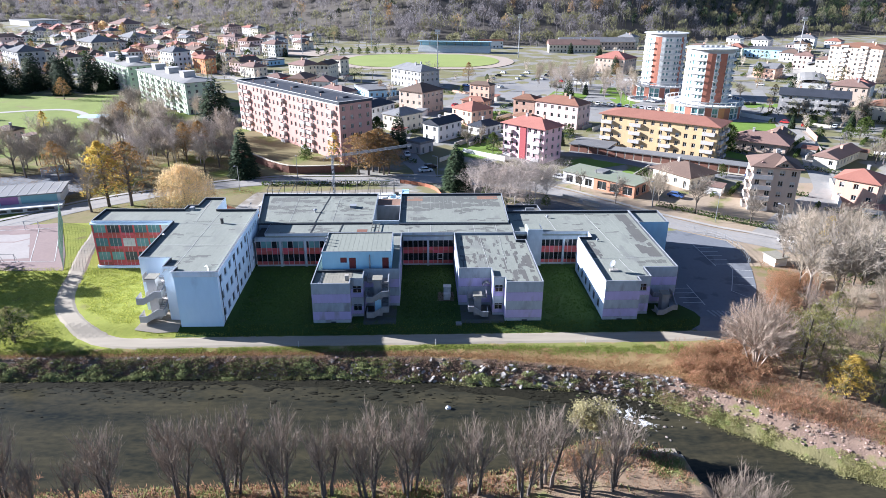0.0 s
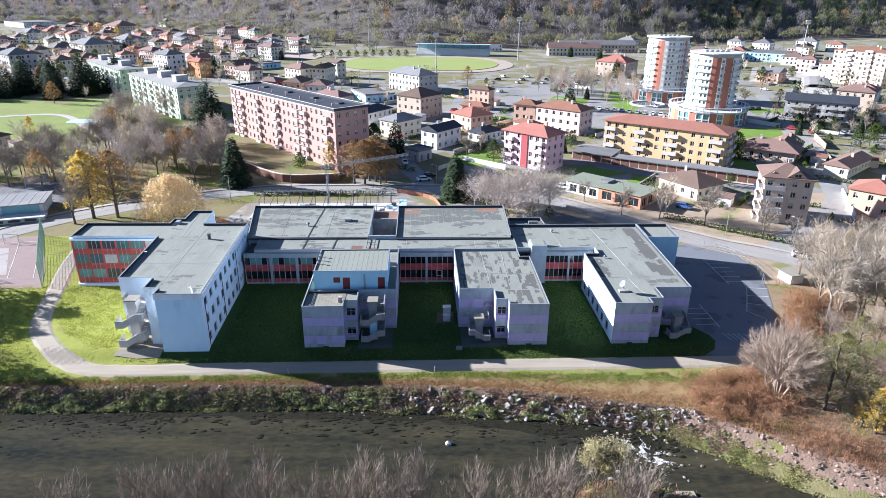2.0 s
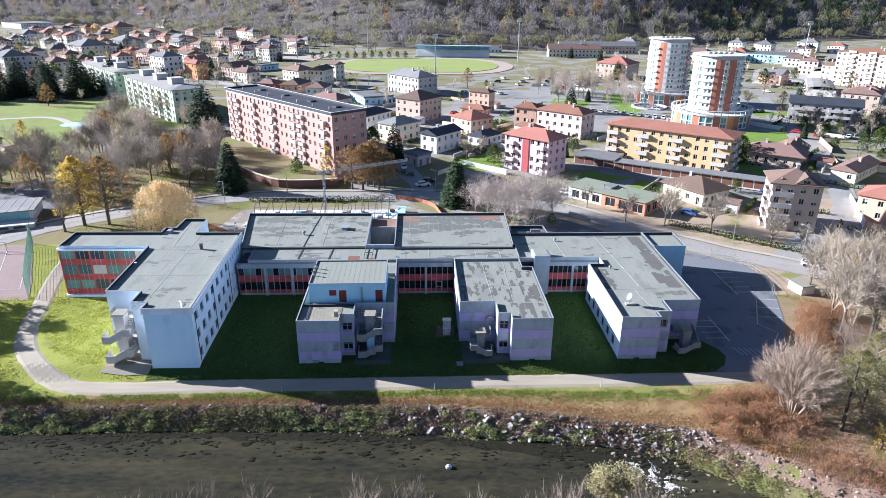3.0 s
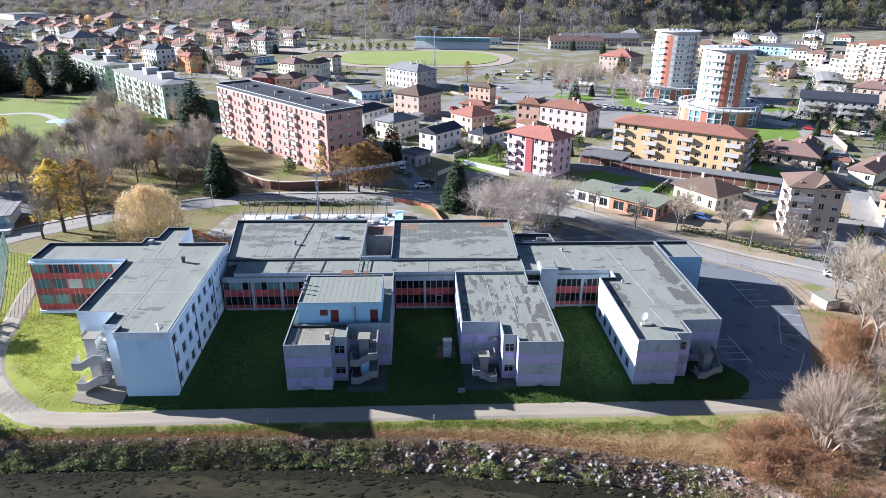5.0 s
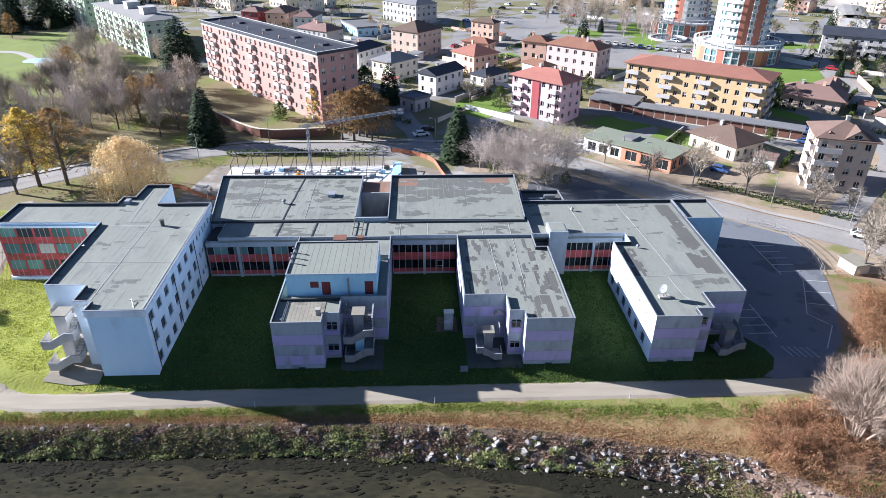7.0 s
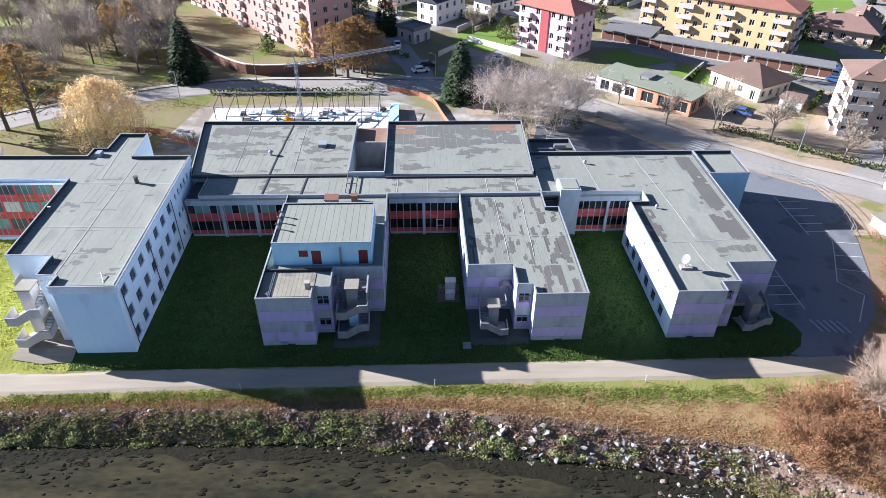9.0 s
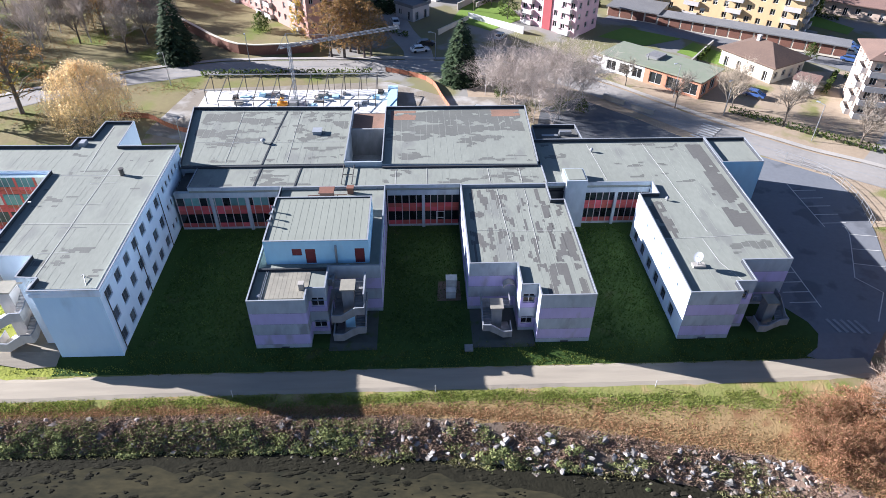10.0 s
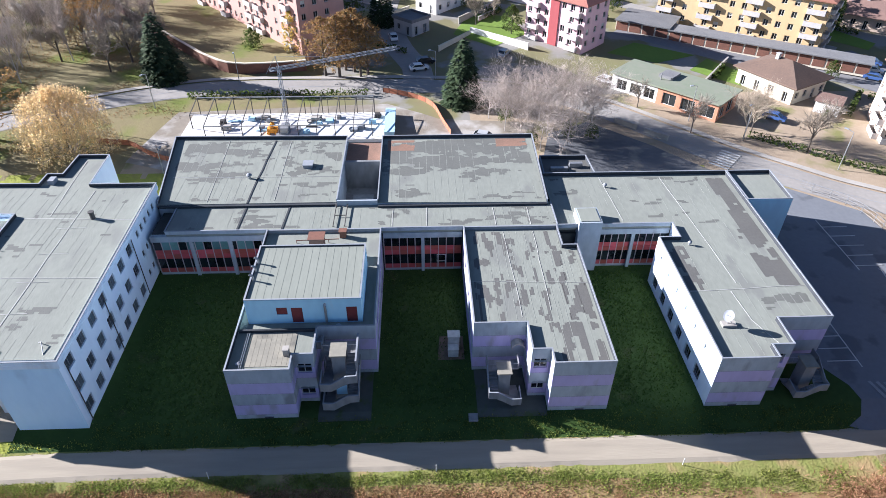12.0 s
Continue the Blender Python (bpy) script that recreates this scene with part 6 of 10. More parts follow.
# round towers with a ringed podium
def round_tower(x, y, r, floors, fh, base_r, label, red):
    z = height(x, y)
    t = thing("round_tower", pose(x, y, z), label, "tower block", "round towers")
    n = 36
    B0 = 7.0
    H = B0 + floors * fh
    ring = lambda rr, k: (rr * math.cos(2 * math.pi * k / n), rr * math.sin(2 * math.pi * k / n))
    bw, br = Mesh(), Mesh()
    sp = []
    for k in range(n):
        p0, p1 = ring(r, k), ring(r, k + 1)
        L = (Vector(p1) - Vector(p0)).length
        if k in red:
            facade(br, p0, p1, 0, H + 0.2, [])
            if k + 1 not in red:
                part("brick_stripe", br, P_BRICK, t)
                br = Mesh()
        else:
            sp += facade(bw, p0, p1, 0, H + 0.2, [(0.35, L - 0.35, B0 + f * fh + 0.95, B0 + f * fh + 2.2) for f in range(floors)] if k % 3 else [], 0.2)
    part("white_wall", bw, P_WHITE, t)
    windows(t, sp, "bare", None, M_TEAL)
    b = Mesh()
    b.prism([ring(r - 0.4, k) for k in range(n)], 0, H + 0.1)
    part("core", b, M_GREY_CORE, t)
    runs, run = [], []
    for k in range(18, 37):
        if k < 36 and k not in red:
            run.append(k)
        elif run:
            runs.append(run)
            run = []
    for f in range(floors):
        zz = B0 + f * fh
        for run in runs:
            b = Mesh()
            sec = ((r + 0.02, -0.1), (r + 0.8, -0.1), (r + 0.8, 0.85), (r + 0.7, 0.85), (r + 0.7, 0.1), (r + 0.02, 0.1))
            ks = run + [run[-1] + 1]
            for k in ks:
                b.v += [(*ring(q, k), zz + h) for q, h in sec]
            for i in range(len(ks) - 1):
                for j in range(6):
                    a, c = i * 6 + j, i * 6 + (j + 1) % 6
                    b.f.append((a, a + 6, c + 6, c))
            b.f += [tuple(range(6)), tuple(range(len(b.v) - 1, len(b.v) - 7, -1))]
            b.s = [0] * len(b.f)
            part("balcony", b, M_TRUCK, t)
    b = Mesh()
    b.prism([ring(r + 0.9, k) for k in range(n)], H + 1.6, H + 2.0)
    part("roof", b, M_TRUCK, t)
    b = Mesh()
    b.prism([ring(r - 0.2, k) for k in range(n)], H + 0.2, H + 1.6)
    part("attic", b, P_GREY, t)
    for k in range(5):
        b = Mesh()
        b.box(-5 + k * 2.2, -1, H + 2.0, -3.8 + k * 2.2, 0.2, H + 2.7)
        part("roof_plant", b, M_STEEL, t)
    # podium
    sp = []
    pattern = (2, 1, 0, 0, 1, 0, 0, 1, 0) * 4
    pod = Mesh()
    for k in range(n):
        p0, p1 = ring(base_r, k), ring(base_r, k + 1)
        L = (Vector(p1) - Vector(p0)).length
        sp += facade(pod, p0, p1, -0.5, 5.2, [(0.25, L - 0.25, 0.3, 2.3), (0.25, L - 0.25, 2.6, 4.8)] if pattern[k] == 0 else [], 0.3)
        if k == n - 1 or pattern[k + 1] != pattern[k]:
            part("podium_wall", pod, (P_WHITE, P_BRICK, P_ORANGE)[pattern[k]], t)
            pod = Mesh()
    windows(t, sp, "plain", None, M_TEAL)
    b = Mesh()
    b.prism([ring(base_r - 0.4, k) for k in range(n)], -0.4, 5.1)
    part("podium_core", b, M_GREY_CORE, t)
    b = Mesh()
    b.prism([ring(base_r + 0.5, k) for k in range(n)], 5.2, 5.7)
    part("podium_roof", b, M_TRUCK, t)
    for k in range(n):
        q = Mesh()
        p = ring(base_r + 0.3, k)
        q.rod((*p, 5.7), (*p, 7.0), 0.16, None, 6)
        part("post", q, M_TRUCK, t)
    b = Mesh()
    for k in range(n):
        a, c, d, e = ring(base_r, k), ring(base_r, k + 1), ring(base_r + 0.6, k + 1), ring(base_r + 0.6, k)
        b.hexa([(*q, 7.0) for q in (a, e, d, c)] + [(*q, 7.35) for q in (a, e, d, c)])
    part("ring_beam", b, M_TRUCK, t)


round_tower(142, 180, 9.6, 7, 2.72, 15.5, "white round tower with brick-red stripes and a ringed podium", {24, 25, 27, 28, 2, 9})
round_tower(142.6, 236, 9.8, 8, 2.7, 14.5, "white round tower with brick-red stripes behind its twin", {22, 23, 30, 2, 9})

# white blocks on the far side
house(284, 292, 30, 20, 7, P_BEIGE, M_TILE, -60, "apartment block", "tall beige apartment block with tiled roof", fh=2.75, name="apartment_block", pitch=0.2, balconies=[(0, -6 + i * 11, 4.2, range(8)) for i in range(2)])
house(306, 262, 22, 14, 6, P_CREAM, M_TILE, -40, "apartment block", "cream apartment block with long balconies", fh=2.75, name="apartment_block", pitch=0.2, balconies=[(0, -7 + i * 7, 5, range(6)) for i in range(3)])

# town houses
house(27.0, 133.1, 7.0, 13.3, 2, P_WHITE, M_ROOFDARK, -41, "house", "white 2-storey house with dark roof", form="gable")
house(40.0, 161.4, 11.8, 11.3, 2, P_PEACH, M_TILE, -53, "house", "peach 2-storey house with terracotta roof", form="hip")
house(42.9, 180.4, 10.7, 6.0, 2, P_PEACH, M_TILE, -33, "house", "peach 2-storey house with terracotta roof", form="hip")
house(48.0, 207.4, 10.6, 5.0, 3, P_PEACH, M_TILE_BROWN, -37, "house", "peach 3-storey house with brown roof", form="hip")
house(12.2, 150.6, 9.1, 12.6, 2, P_CREAM, M_TILE_GREY, -43, "house", "cream 2-storey house with grey roof", form="hip")
house(0.4, 169.4, 8.1, 15.7, 2, P_WHITE, M_ROOFDARK, -34, "house", "white 2-storey house with dark roof", form="hip")
house(19.5, 190.7, 13.1, 14.8, 3, P_BEIGE, M_TILE_BROWN, -39, "house", "beige 3-storey house with brown roof", form="hip")
house(16.1, 267.5, 26, 13, 3, P_GREY, M_TILE_GREY, -50, "house", "grey 3-storey house with grey roof", form="hip")
house(75.4, 157.4, 19.3, 9.9, 3, P_PINKPALE, M_TILE, -42, "house", "pale pink 3-storey house with terracotta roof", form="hip")
house(62.6, 165.7, 9.0, 7.1, 3, P_PEACH, M_TILE, -30, "house", "peach 3-storey house with terracotta roof", form="hip")
house(59.1, 142.8, 9.7, 5.0, 2, P_WHITE, M_TILE, -55, "house", "white 2-storey house with terracotta roof", form="hip")
house(43.3, 143.0, 6.7, 10.9, 1, P_WHITE, M_ROOFDARK, -47, "house", "white 1-storey house with dark roof", form="hip")
house(18.9, 114.6, 6.2, 6.0, 1, P_GREY, M_TILE_GREY, -45, "house", "grey 1-storey house with grey roof", form="flat")
house(-82.0, 306.9, 14.6, 9.3, 2, P_CREAM, M_TILE_BROWN, -42, "house", "cream 2-storey house with brown roof", form="hip")
house(-97.5, 359.6, 6.0, 6.4, 2, P_CRIMSON, M_TILE, -42, "house", "dark red 2-storey house with terracotta roof", form="flat")
house(-83.9, 365.7, 8.9, 15.3, 1, P_SKY, M_TILE_GREY, -42, "house", "pale blue 1-storey house with grey roof", form="flat")
house(-52.8, 316.9, 15.2, 12.8, 2, P_CREAM, M_TILE_BROWN, -42, "house", "cream 2-storey house with brown roof", form="hip")
house(-35.4, 291.6, 8.1, 13.6, 3, P_CREAM, M_TILE_BROWN, -18, "house", "cream 3-storey house with brown roof", form="gable")
house(-30.8, 318.3, 7.9, 6.9, 3, P_CREAM, M_TILE_BROWN, -42, "house", "cream 3-storey house with brown roof", form="gable")
house(-44.2, 256.6, 10.0, 16.0, 2, P_PEACH, M_TILE_BROWN, -14, "house", "peach 2-storey house with brown roof", form="hip")
house(-30.5, 244.7, 9.4, 13.4, 2, P_WHITE, M_TILE_BROWN, -11, "house", "white 2-storey house with brown roof", form="hip")
house(-20.2, 209.3, 16.9, 9.6, 2, P_GREY, M_TILE_BROWN, -38, "house", "grey 2-storey house with brown roof", form="hip")
house(-57.4, 257.7, 9.4, 8.8, 2, P_CRIMSON, M_TILE_BROWN, -23, "house", "dark red 2-storey house with brown roof", form="hip")
house(-4.1, 237.6, 23.0, 14.5, 1, P_SKY, M_TILE_GREY, -67, "house", "pale blue 1-storey house with grey roof", form="flat")
house(-137.5, 334.7, 15.9, 12.0, 4, P_WHITE, M_TILE_GREY, -42, "house", "white 4-storey house with grey roof", form="hip")
house(-115.9, 322.7, 13.6, 7.5, 3, P_ORANGE, M_TILE, -42, "house", "orange 3-storey house with terracotta roof", form="hip")
house(-157.1, 439.1, 15.3, 11.6, 2, P_WHITE, M_TILE, -42, "house", "white 2-storey house with terracotta roof", form="gable")
house(-122.0, 394.0, 8.9, 8.4, 2, P_WHITE, M_TILE_BROWN, -42, "house", "white 2-storey house with brown roof", form="hip")
house(-200.8, 436.8, 12.1, 9.1, 2, P_PEACH, M_TILE, -42, "house", "peach 2-storey house with terracotta roof", form="hip")
house(-272.1, 468.5, 18.2, 13.8, 2, P_WHITE, M_TILE_BROWN, -42, "house", "white 2-storey house with brown roof", form="hip")
house(-238.3, 447.2, 28.5, 21.8, 3, P_CREAM, M_TILE_GREY, -42, "house", "cream 3-storey house with grey roof", form="hip")
house(-339.5, 635.2, 16.5, 12.5, 2, P_WHITE, M_TILE_BROWN, -42, "house", "white 2-storey house with brown roof", form="hip")
house(-375.1, 653.3, 16.6, 17.2, 2, P_PINKPALE, M_TILE, -42, "house", "pale pink 2-storey house with terracotta roof", form="hip")
house(-380.9, 623.7, 25.9, 19.8, 2, P_WHITE, M_TILE_GREY, -42, "house", "white 2-storey house with grey roof", form="hip")
house(-505.8, 848.1, 70.0, 40.0, 2, P_WHITE, M_TILE_GREY, -42, "house", "white 2-storey house with grey roof", form="flat")
house(-323.9, 706.6, 33.9, 26.0, 3, P_CREAM, M_TILE_BROWN, -42, "house", "cream 3-storey house with brown roof", form="hip")
house(-445.0, 1007.1, 26.2, 20.0, 2, P_WHITE, M_TILE_BROWN, -42, "house", "white 2-storey house with brown roof", form="hip")
house(-387.3, 952.8, 27.4, 21.0, 2, P_PINKPALE, M_TILE, -42, "house", "pale pink 2-storey house with terracotta roof", form="hip")
house(-316.9, 830.6, 21.4, 16.3, 2, P_WHITE, M_TILE_GREY, -42, "house", "white 2-storey house with grey roof", form="hip")
house(-351.3, 990.4, 27.9, 21.4, 2, P_WHITE, M_TILE_GREY, -42, "house", "white 2-storey house with grey roof", form="hip")
house(-179.4, 457.3, 14.5, 11.0, 2, P_PEACH, M_TILE, -42, "house", "peach 2-storey house with terracotta roof", form="hip")
house(-189.1, 511.4, 16.0, 12.1, 2, P_CREAM, M_TILE, -42, "house", "cream 2-storey house with terracotta roof", form="hip")
house(-167.7, 499.4, 14.7, 11.1, 2, P_GREY, M_TILE_BROWN, -42, "house", "grey 2-storey house with brown roof", form="hip")
house(-199.0, 685.5, 16.4, 12.5, 2, P_WHITE, M_TILE_GREY, -42, "house", "white 2-storey house with grey roof", form="hip")
house(-231.3, 334.3, 20.1, 15.4, 4, P_GREY, M_TILE_GREY, -42, "house", "grey 4-storey house with grey roof", form="hip")
house(-248.1, 540.9, 25.8, 19.7, 2, P_GREY, M_TILE_GREY, -42, "house", "grey 2-storey house with grey roof", form="hip")
house(-128.2, 135.6, 7.7, 5.5, 1, P_PINKPALE, M_TILE_BROWN, -17, "house", "pale pink 1-storey house with brown roof", form="hip")
house(176, 496, 66, 13, 2, P_BEIGE, M_TILE_GREY, -2, "terrace", "long beige row of houses with a dark grey roof", form="gable", name="terrace_row", pitch=0.5)
house(148, 462, 42, 12, 2, P_CREAM, M_TILE_BROWN, -3, "terrace", "cream row of gabled houses with brown roof", form="gable", name="terrace_row", pitch=0.6)
house(82, 500, 22, 10, 2, P_WHITE, M_TILE, -4, "house", "white 2-storey house with red eaves", form="flat")
house(145.7, 328.8, 20.6, 17.7, 3, P_BEIGE, M_TILE, -42, "house", "beige 3-storey house with terracotta roof", form="hip")
house(279.8, 445.0, 13.4, 14.4, 2, P_CREAM, M_TILE, -42, "house", "cream 2-storey house with terracotta roof", form="hip")
house(321.9, 487.1, 14.1, 16.7, 3, P_WHITE, M_TILE_GREY, -42, "house", "white 3-storey house with grey roof", form="hip")
house(296.8, 424.8, 31.5, 24.4, 2, P_SKY, M_TILE_GREY, -42, "house", "pale blue 2-storey house with grey roof", form="flat")
house(193, 184, 27, 11, 3, P_GREY, M_ROOFDARK, -30, "house", "grey 3-storey house with near-black roof and long balconies", form="gable", fh=2.5, balconies=[(0, -8, 8, range(1, 3)), (0, 6, 9, range(1, 3))])
house(153.1, 100.1, 6.8, 19.6, 1, P_CREAM, M_TILE_BROWN, -51, "house", "cream 1-storey house with brown roof", form="gable")
house(136.8, 63.6, 10.0, 10.0, 2, P_PEACH, M_TILE, -46, "house", "ochre 2-storey house with terracotta roof", form="hip")
house(135.5, 115.5, 17, 9, 1, P_BEIGE, M_TILE_BROWN, -36, "villa", "low villa with a sprawling dark brown roof", form="hip", fh=3.2, pitch=0.5, over=1.3, name="villa")
house(143.5, 119.5, 8, 13, 1, P_BEIGE, M_TILE_BROWN, -36, "villa", "gabled wing of the low brown-roofed villa", form="gable", fh=3.2, pitch=0.55, over=1.0, name="villa")
house(170, 84, 12, 10, 2, P_CREAM, M_TILE_BROWN, -44, "house", "cream 2-storey house with brown roof", form="hip")
house(206, 128, 14, 11, 2, P_WHITE, M_TILE_BROWN, -42, "house", "white 2-storey house with brown roof", form="hip")
house(216, 168, 13, 11, 2, P_CREAM, M_TILE, -42, "house", "cream 2-storey house with terracotta roof", form="hip")
house(222, 204, 15, 11, 3, P_BEIGE, M_TILE_BROWN, -40, "house", "beige 3-storey house with brown roof", form="hip")
house(244, 232, 14, 12, 2, P_WHITE, M_TILE, -42, "house", "white 2-storey house with terracotta roof", form="hip")
rh = random.Random(9)
taken = [(o.matrix_basis.translation.x, o.matrix_basis.translation.y) for o in scene.objects if o.name.split(".")[0] in ("house", "apartment_block", "round_tower", "hall")]
for _ in range(1400):
    hx, hy = (rh.uniform(-420, -80), rh.uniform(290, 720)) if rh.random() < 0.8 else (rh.uniform(190, 420), rh.uniform(200, 520))
    if hy < 300 + max(0, -hx - 150) * 0.35 or min(math.hypot(hx - a, hy - c) for a, c in taken) < (19 if hx < 0 else 22) or hy > along(hx, HILL) - 15:
        continue
    taken.append((hx, hy))
    nf = rh.choice([2, 2, 3])
    rm, rn = rh.choice([(M_TILE, "terracotta"), (M_TILE_BROWN, "brown"), (M_TILE_BROWN, "brown"), (M_TILE_GREY, "grey")])
    wm, wn = rh.choice([(P_WHITE, "white"), (P_CREAM, "cream"), (P_WHITE, "white"), (P_PEACH, "peach"), (P_PINKPALE, "pale pink")])
    house(hx, hy, rh.uniform(11, 17), rh.uniform(9, 13), nf, wm, rm, rh.choice([-42, -36, -48, 50]), "house", wn + " " + str(nf) + "-storey house with " + rn + " roof", form=rh.choice(["hip", "hip", "gable"]))
    if len(taken) > 160:
        break
ry = random.Random(77)
for hx, hy in [(o.matrix_basis.translation.x, o.matrix_basis.translation.y) for o in list(scene.objects) if o.name.split(".")[0] in ("house", "villa", "apartment_house")]:
    if hy > 330:
        continue
    for k in range(3):
        a = -38 + 90 * ry.randint(0, 3)
        d = ry.uniform(11, 15)
        px, py = hx + d * math.cos(radians(a)), hy + d * math.sin(radians(a))
        if ry.random() < 0.55:
            hedge(px, py, ry.choice([8, 12, 16]), a + 90)
        else:
            yard_wall(px, py, ry.choice([9, 13, 17]), a + 90, ry.uniform(0.9, 1.6), ry.choice([P_CREAM, P_WHITE, M_PAVE]))
    if ry.random() < 0.6:
        a = ry.uniform(0, 360)
        px, py = hx + 12 * math.cos(radians(a)), hy + 12 * math.sin(radians(a))
        g = thing("garden_shed", pose(px, py, height(px, py), 0, 0, -38), "small garden shed or garage with a lean-to roof", "shed", "sheds")
        b = Mesh()
        b.box(-2.2, -1.8, -0.4, 2.2, 1.8, 2.2)
        part("wall", b, ry.choice([P_CREAM, P_GREY, P_WHITE]), g)
        b = Mesh()
        b.hexa([(-2.5, -2.1, 2.2), (2.5, -2.1, 2.2), (2.5, 2.1, 2.6), (-2.5, 2.1, 2.6), (-2.5, -2.1, 2.35), (2.5, -2.1, 2.35), (2.5, 2.1, 2.75), (-2.5, 2.1, 2.75)])
        part("roof", b, ry.choice([M_TILE, M_TILE_BROWN, M_TILE_GREY]), g)
# garden clutter: hedges, low walls and sheds between the houses
for _ in range(110):
    px, py = ry.uniform(5, 270), ry.uniform(96, 300)
    if min(math.hypot(px - a, py - c) for a, c in taken) < 9 or 30 < px < 190 and 180 < py < 300 and ry.random() < 0.6 or math.hypot(px - 142, py - 180) < 22 or math.hypot(px - 142, py - 236) < 20:
        continue
    a = ry.choice([-42, 48])
    if abs(px - 95) < 22 and py < 125 or abs(px - 55) < 12 and py < 122:
        continue
    if ry.random() < 0.6:
        hedge(px, py, ry.choice([8, 12, 16]), a, 1.3)
    else:
        yard_wall(px, py, ry.choice([9, 13, 17]), a, ry.uniform(0.9, 1.5), ry.choice([P_CREAM, P_WHITE, M_PAVE, P_PEACH]))
M_STREET = mat("pale_street", (0.3, 0.29, 0.27), (0.23, 0.225, 0.21), 0.9, 1.0, 0.1, 0.7)
for pts, w in (([(60, 235), (30, 260), (-30, 290), (-120, 300), (-240, 330), (-380, 420)], 6), ([(-20, 190), (-60, 240), (-110, 330), (-170, 420), (-260, 560), (-420, 760)], 6),
               ([(22, 180), (60, 150), (75, 135), (118, 100)], 5), ([(110, 300), (200, 300), (300, 340), (420, 430)], 7), ([(-10, 150), (20, 200), (40, 300), (110, 310)], 5),
               ([(117, 47), (128, 62), (137, 80), (146, 101), (154.8, 119.3), (163, 143.8), (175, 179.7), (185, 208), (201, 250)], 6), ([(-240, 330), (-300, 480), (-420, 640)], 5), ([(-120, 300), (-130, 420), (-90, 500)], 5)):
    solo("street", strip_mesh(pts, w, 0.06, 6, 3), M_STREET, "pale asphalt street between the houses", "street", "structure")
M_GARDEN = mat("garden_lawn", (0.17, 0.26, 0.05), (0.13, 0.2, 0.045), 0.95, 0.8, 0.1, 1.0, 0.4, 3, spec=0.1)
for poly in ([(29, 112), (38, 104), (47, 112), (44, 124), (34, 127)], [(144, 163), (139, 137), (155, 139), (164, 160)], [(119, 260), (112, 238), (112.6, 190), (120, 194), (122, 215), (129, 260)], [(64, 100), (74, 94), (84, 98), (72, 106)], [(80, 90), (88, 82), (93, 86), (86, 96)], [(118, 108), (126, 100), (130, 104), (124, 114)], [(52, 172), (62, 178), (56, 190), (46, 184)],  [(84, 232), (100, 222), (106, 236), (90, 246)], [(170, 196), (186, 190), (190, 206), (174, 212)], [(60, 200), (76, 192), (84, 204), (66, 216)]):
    sheet("lawn", poly, M_GARDEN, 0.07, "bright green garden lawn among the houses", "lawn", "structure", 3)
M_YARD = mat("yard_asphalt", (0.22, 0.22, 0.225), (0.16, 0.16, 0.165), 0.9, 1.0, 0.1, 0.8)
for poly in ([(68, 112), (92, 92), (112, 82), (116, 90), (96, 104), (76, 120)], [(20, 140), (34, 146), (30, 156), (18, 150)], [(84, 130), (110, 116), (118, 128), (92, 146)], [(-30, 215), (-5, 205), (5, 225), (-20, 236)], [(110, 84), (120, 72), (128, 84), (122, 100), (114, 98)], [(210, 246), (241, 246), (268, 296), (240, 286)]):
    sheet("yard", poly, M_YARD, 0.05, "grey asphalt yard between the houses", "yard", "structure", 4)
sheet("car_park", [(219.7, 301), (265.6, 301), (293.7, 356), (258.6, 376)], M_PAVE, 0.09, "empty pale gravel car park", "car park", "structure", 8)
# round pool on the square before the towers
pool = thing("fountain_pool", pose(129.5, 219, height(129.5, 219)), "low round fountain pool with a white rim", "fountain")
b = Mesh()
for k in range(32):
    a0, a1 = math.pi * k / 16, math.pi * (k + 1) / 16
    q = [(7.2 * math.cos(a0), 7.2 * math.sin(a0)), (8.2 * math.cos(a0), 8.2 * math.sin(a0)), (8.2 * math.cos(a1), 8.2 * math.sin(a1)), (7.2 * math.cos(a1), 7.2 * math.sin(a1))]
    b.hexa([(*p, -0.3) for p in q] + [(*p, 0.8) for p in q])
part("rim", b, M_TRUCK, pool)
b = Mesh()
b.prism([(7.15 * math.cos(math.pi * k / 16), 7.15 * math.sin(math.pi * k / 16)) for k in range(32)], -0.3, 0.35)
part("basin", b, M_GLASSGREY, pool)
for (x0, y0), (x1, y1), hh, mm in (((156.7, 174.8), (165, 162.8), 1.6, P_WHITE), ((168.2, 143.8), (161.6, 125.7), 1.7, P_PEACH), ((159, 122), (148.5, 98), 1.4, P_CREAM), ((128, 57), (138.5, 79), 1.3, P_WHITE)):
    yard_wall((x0 + x1) / 2, (y0 + y1) / 2, math.hypot(x1 - x0, y1 - y0), math.degrees(math.atan2(y1 - y0, x1 - x0)), hh, mm)
# football ground
def oval(cx, cy, a, c, rx, n=48):
    return [(cx + rx * math.cos(t) + (a if math.cos(t) > 0 else -a), cy + c * math.sin(t)) for t in [2 * math.pi * (k + 0.5) / n for k in range(n)]]


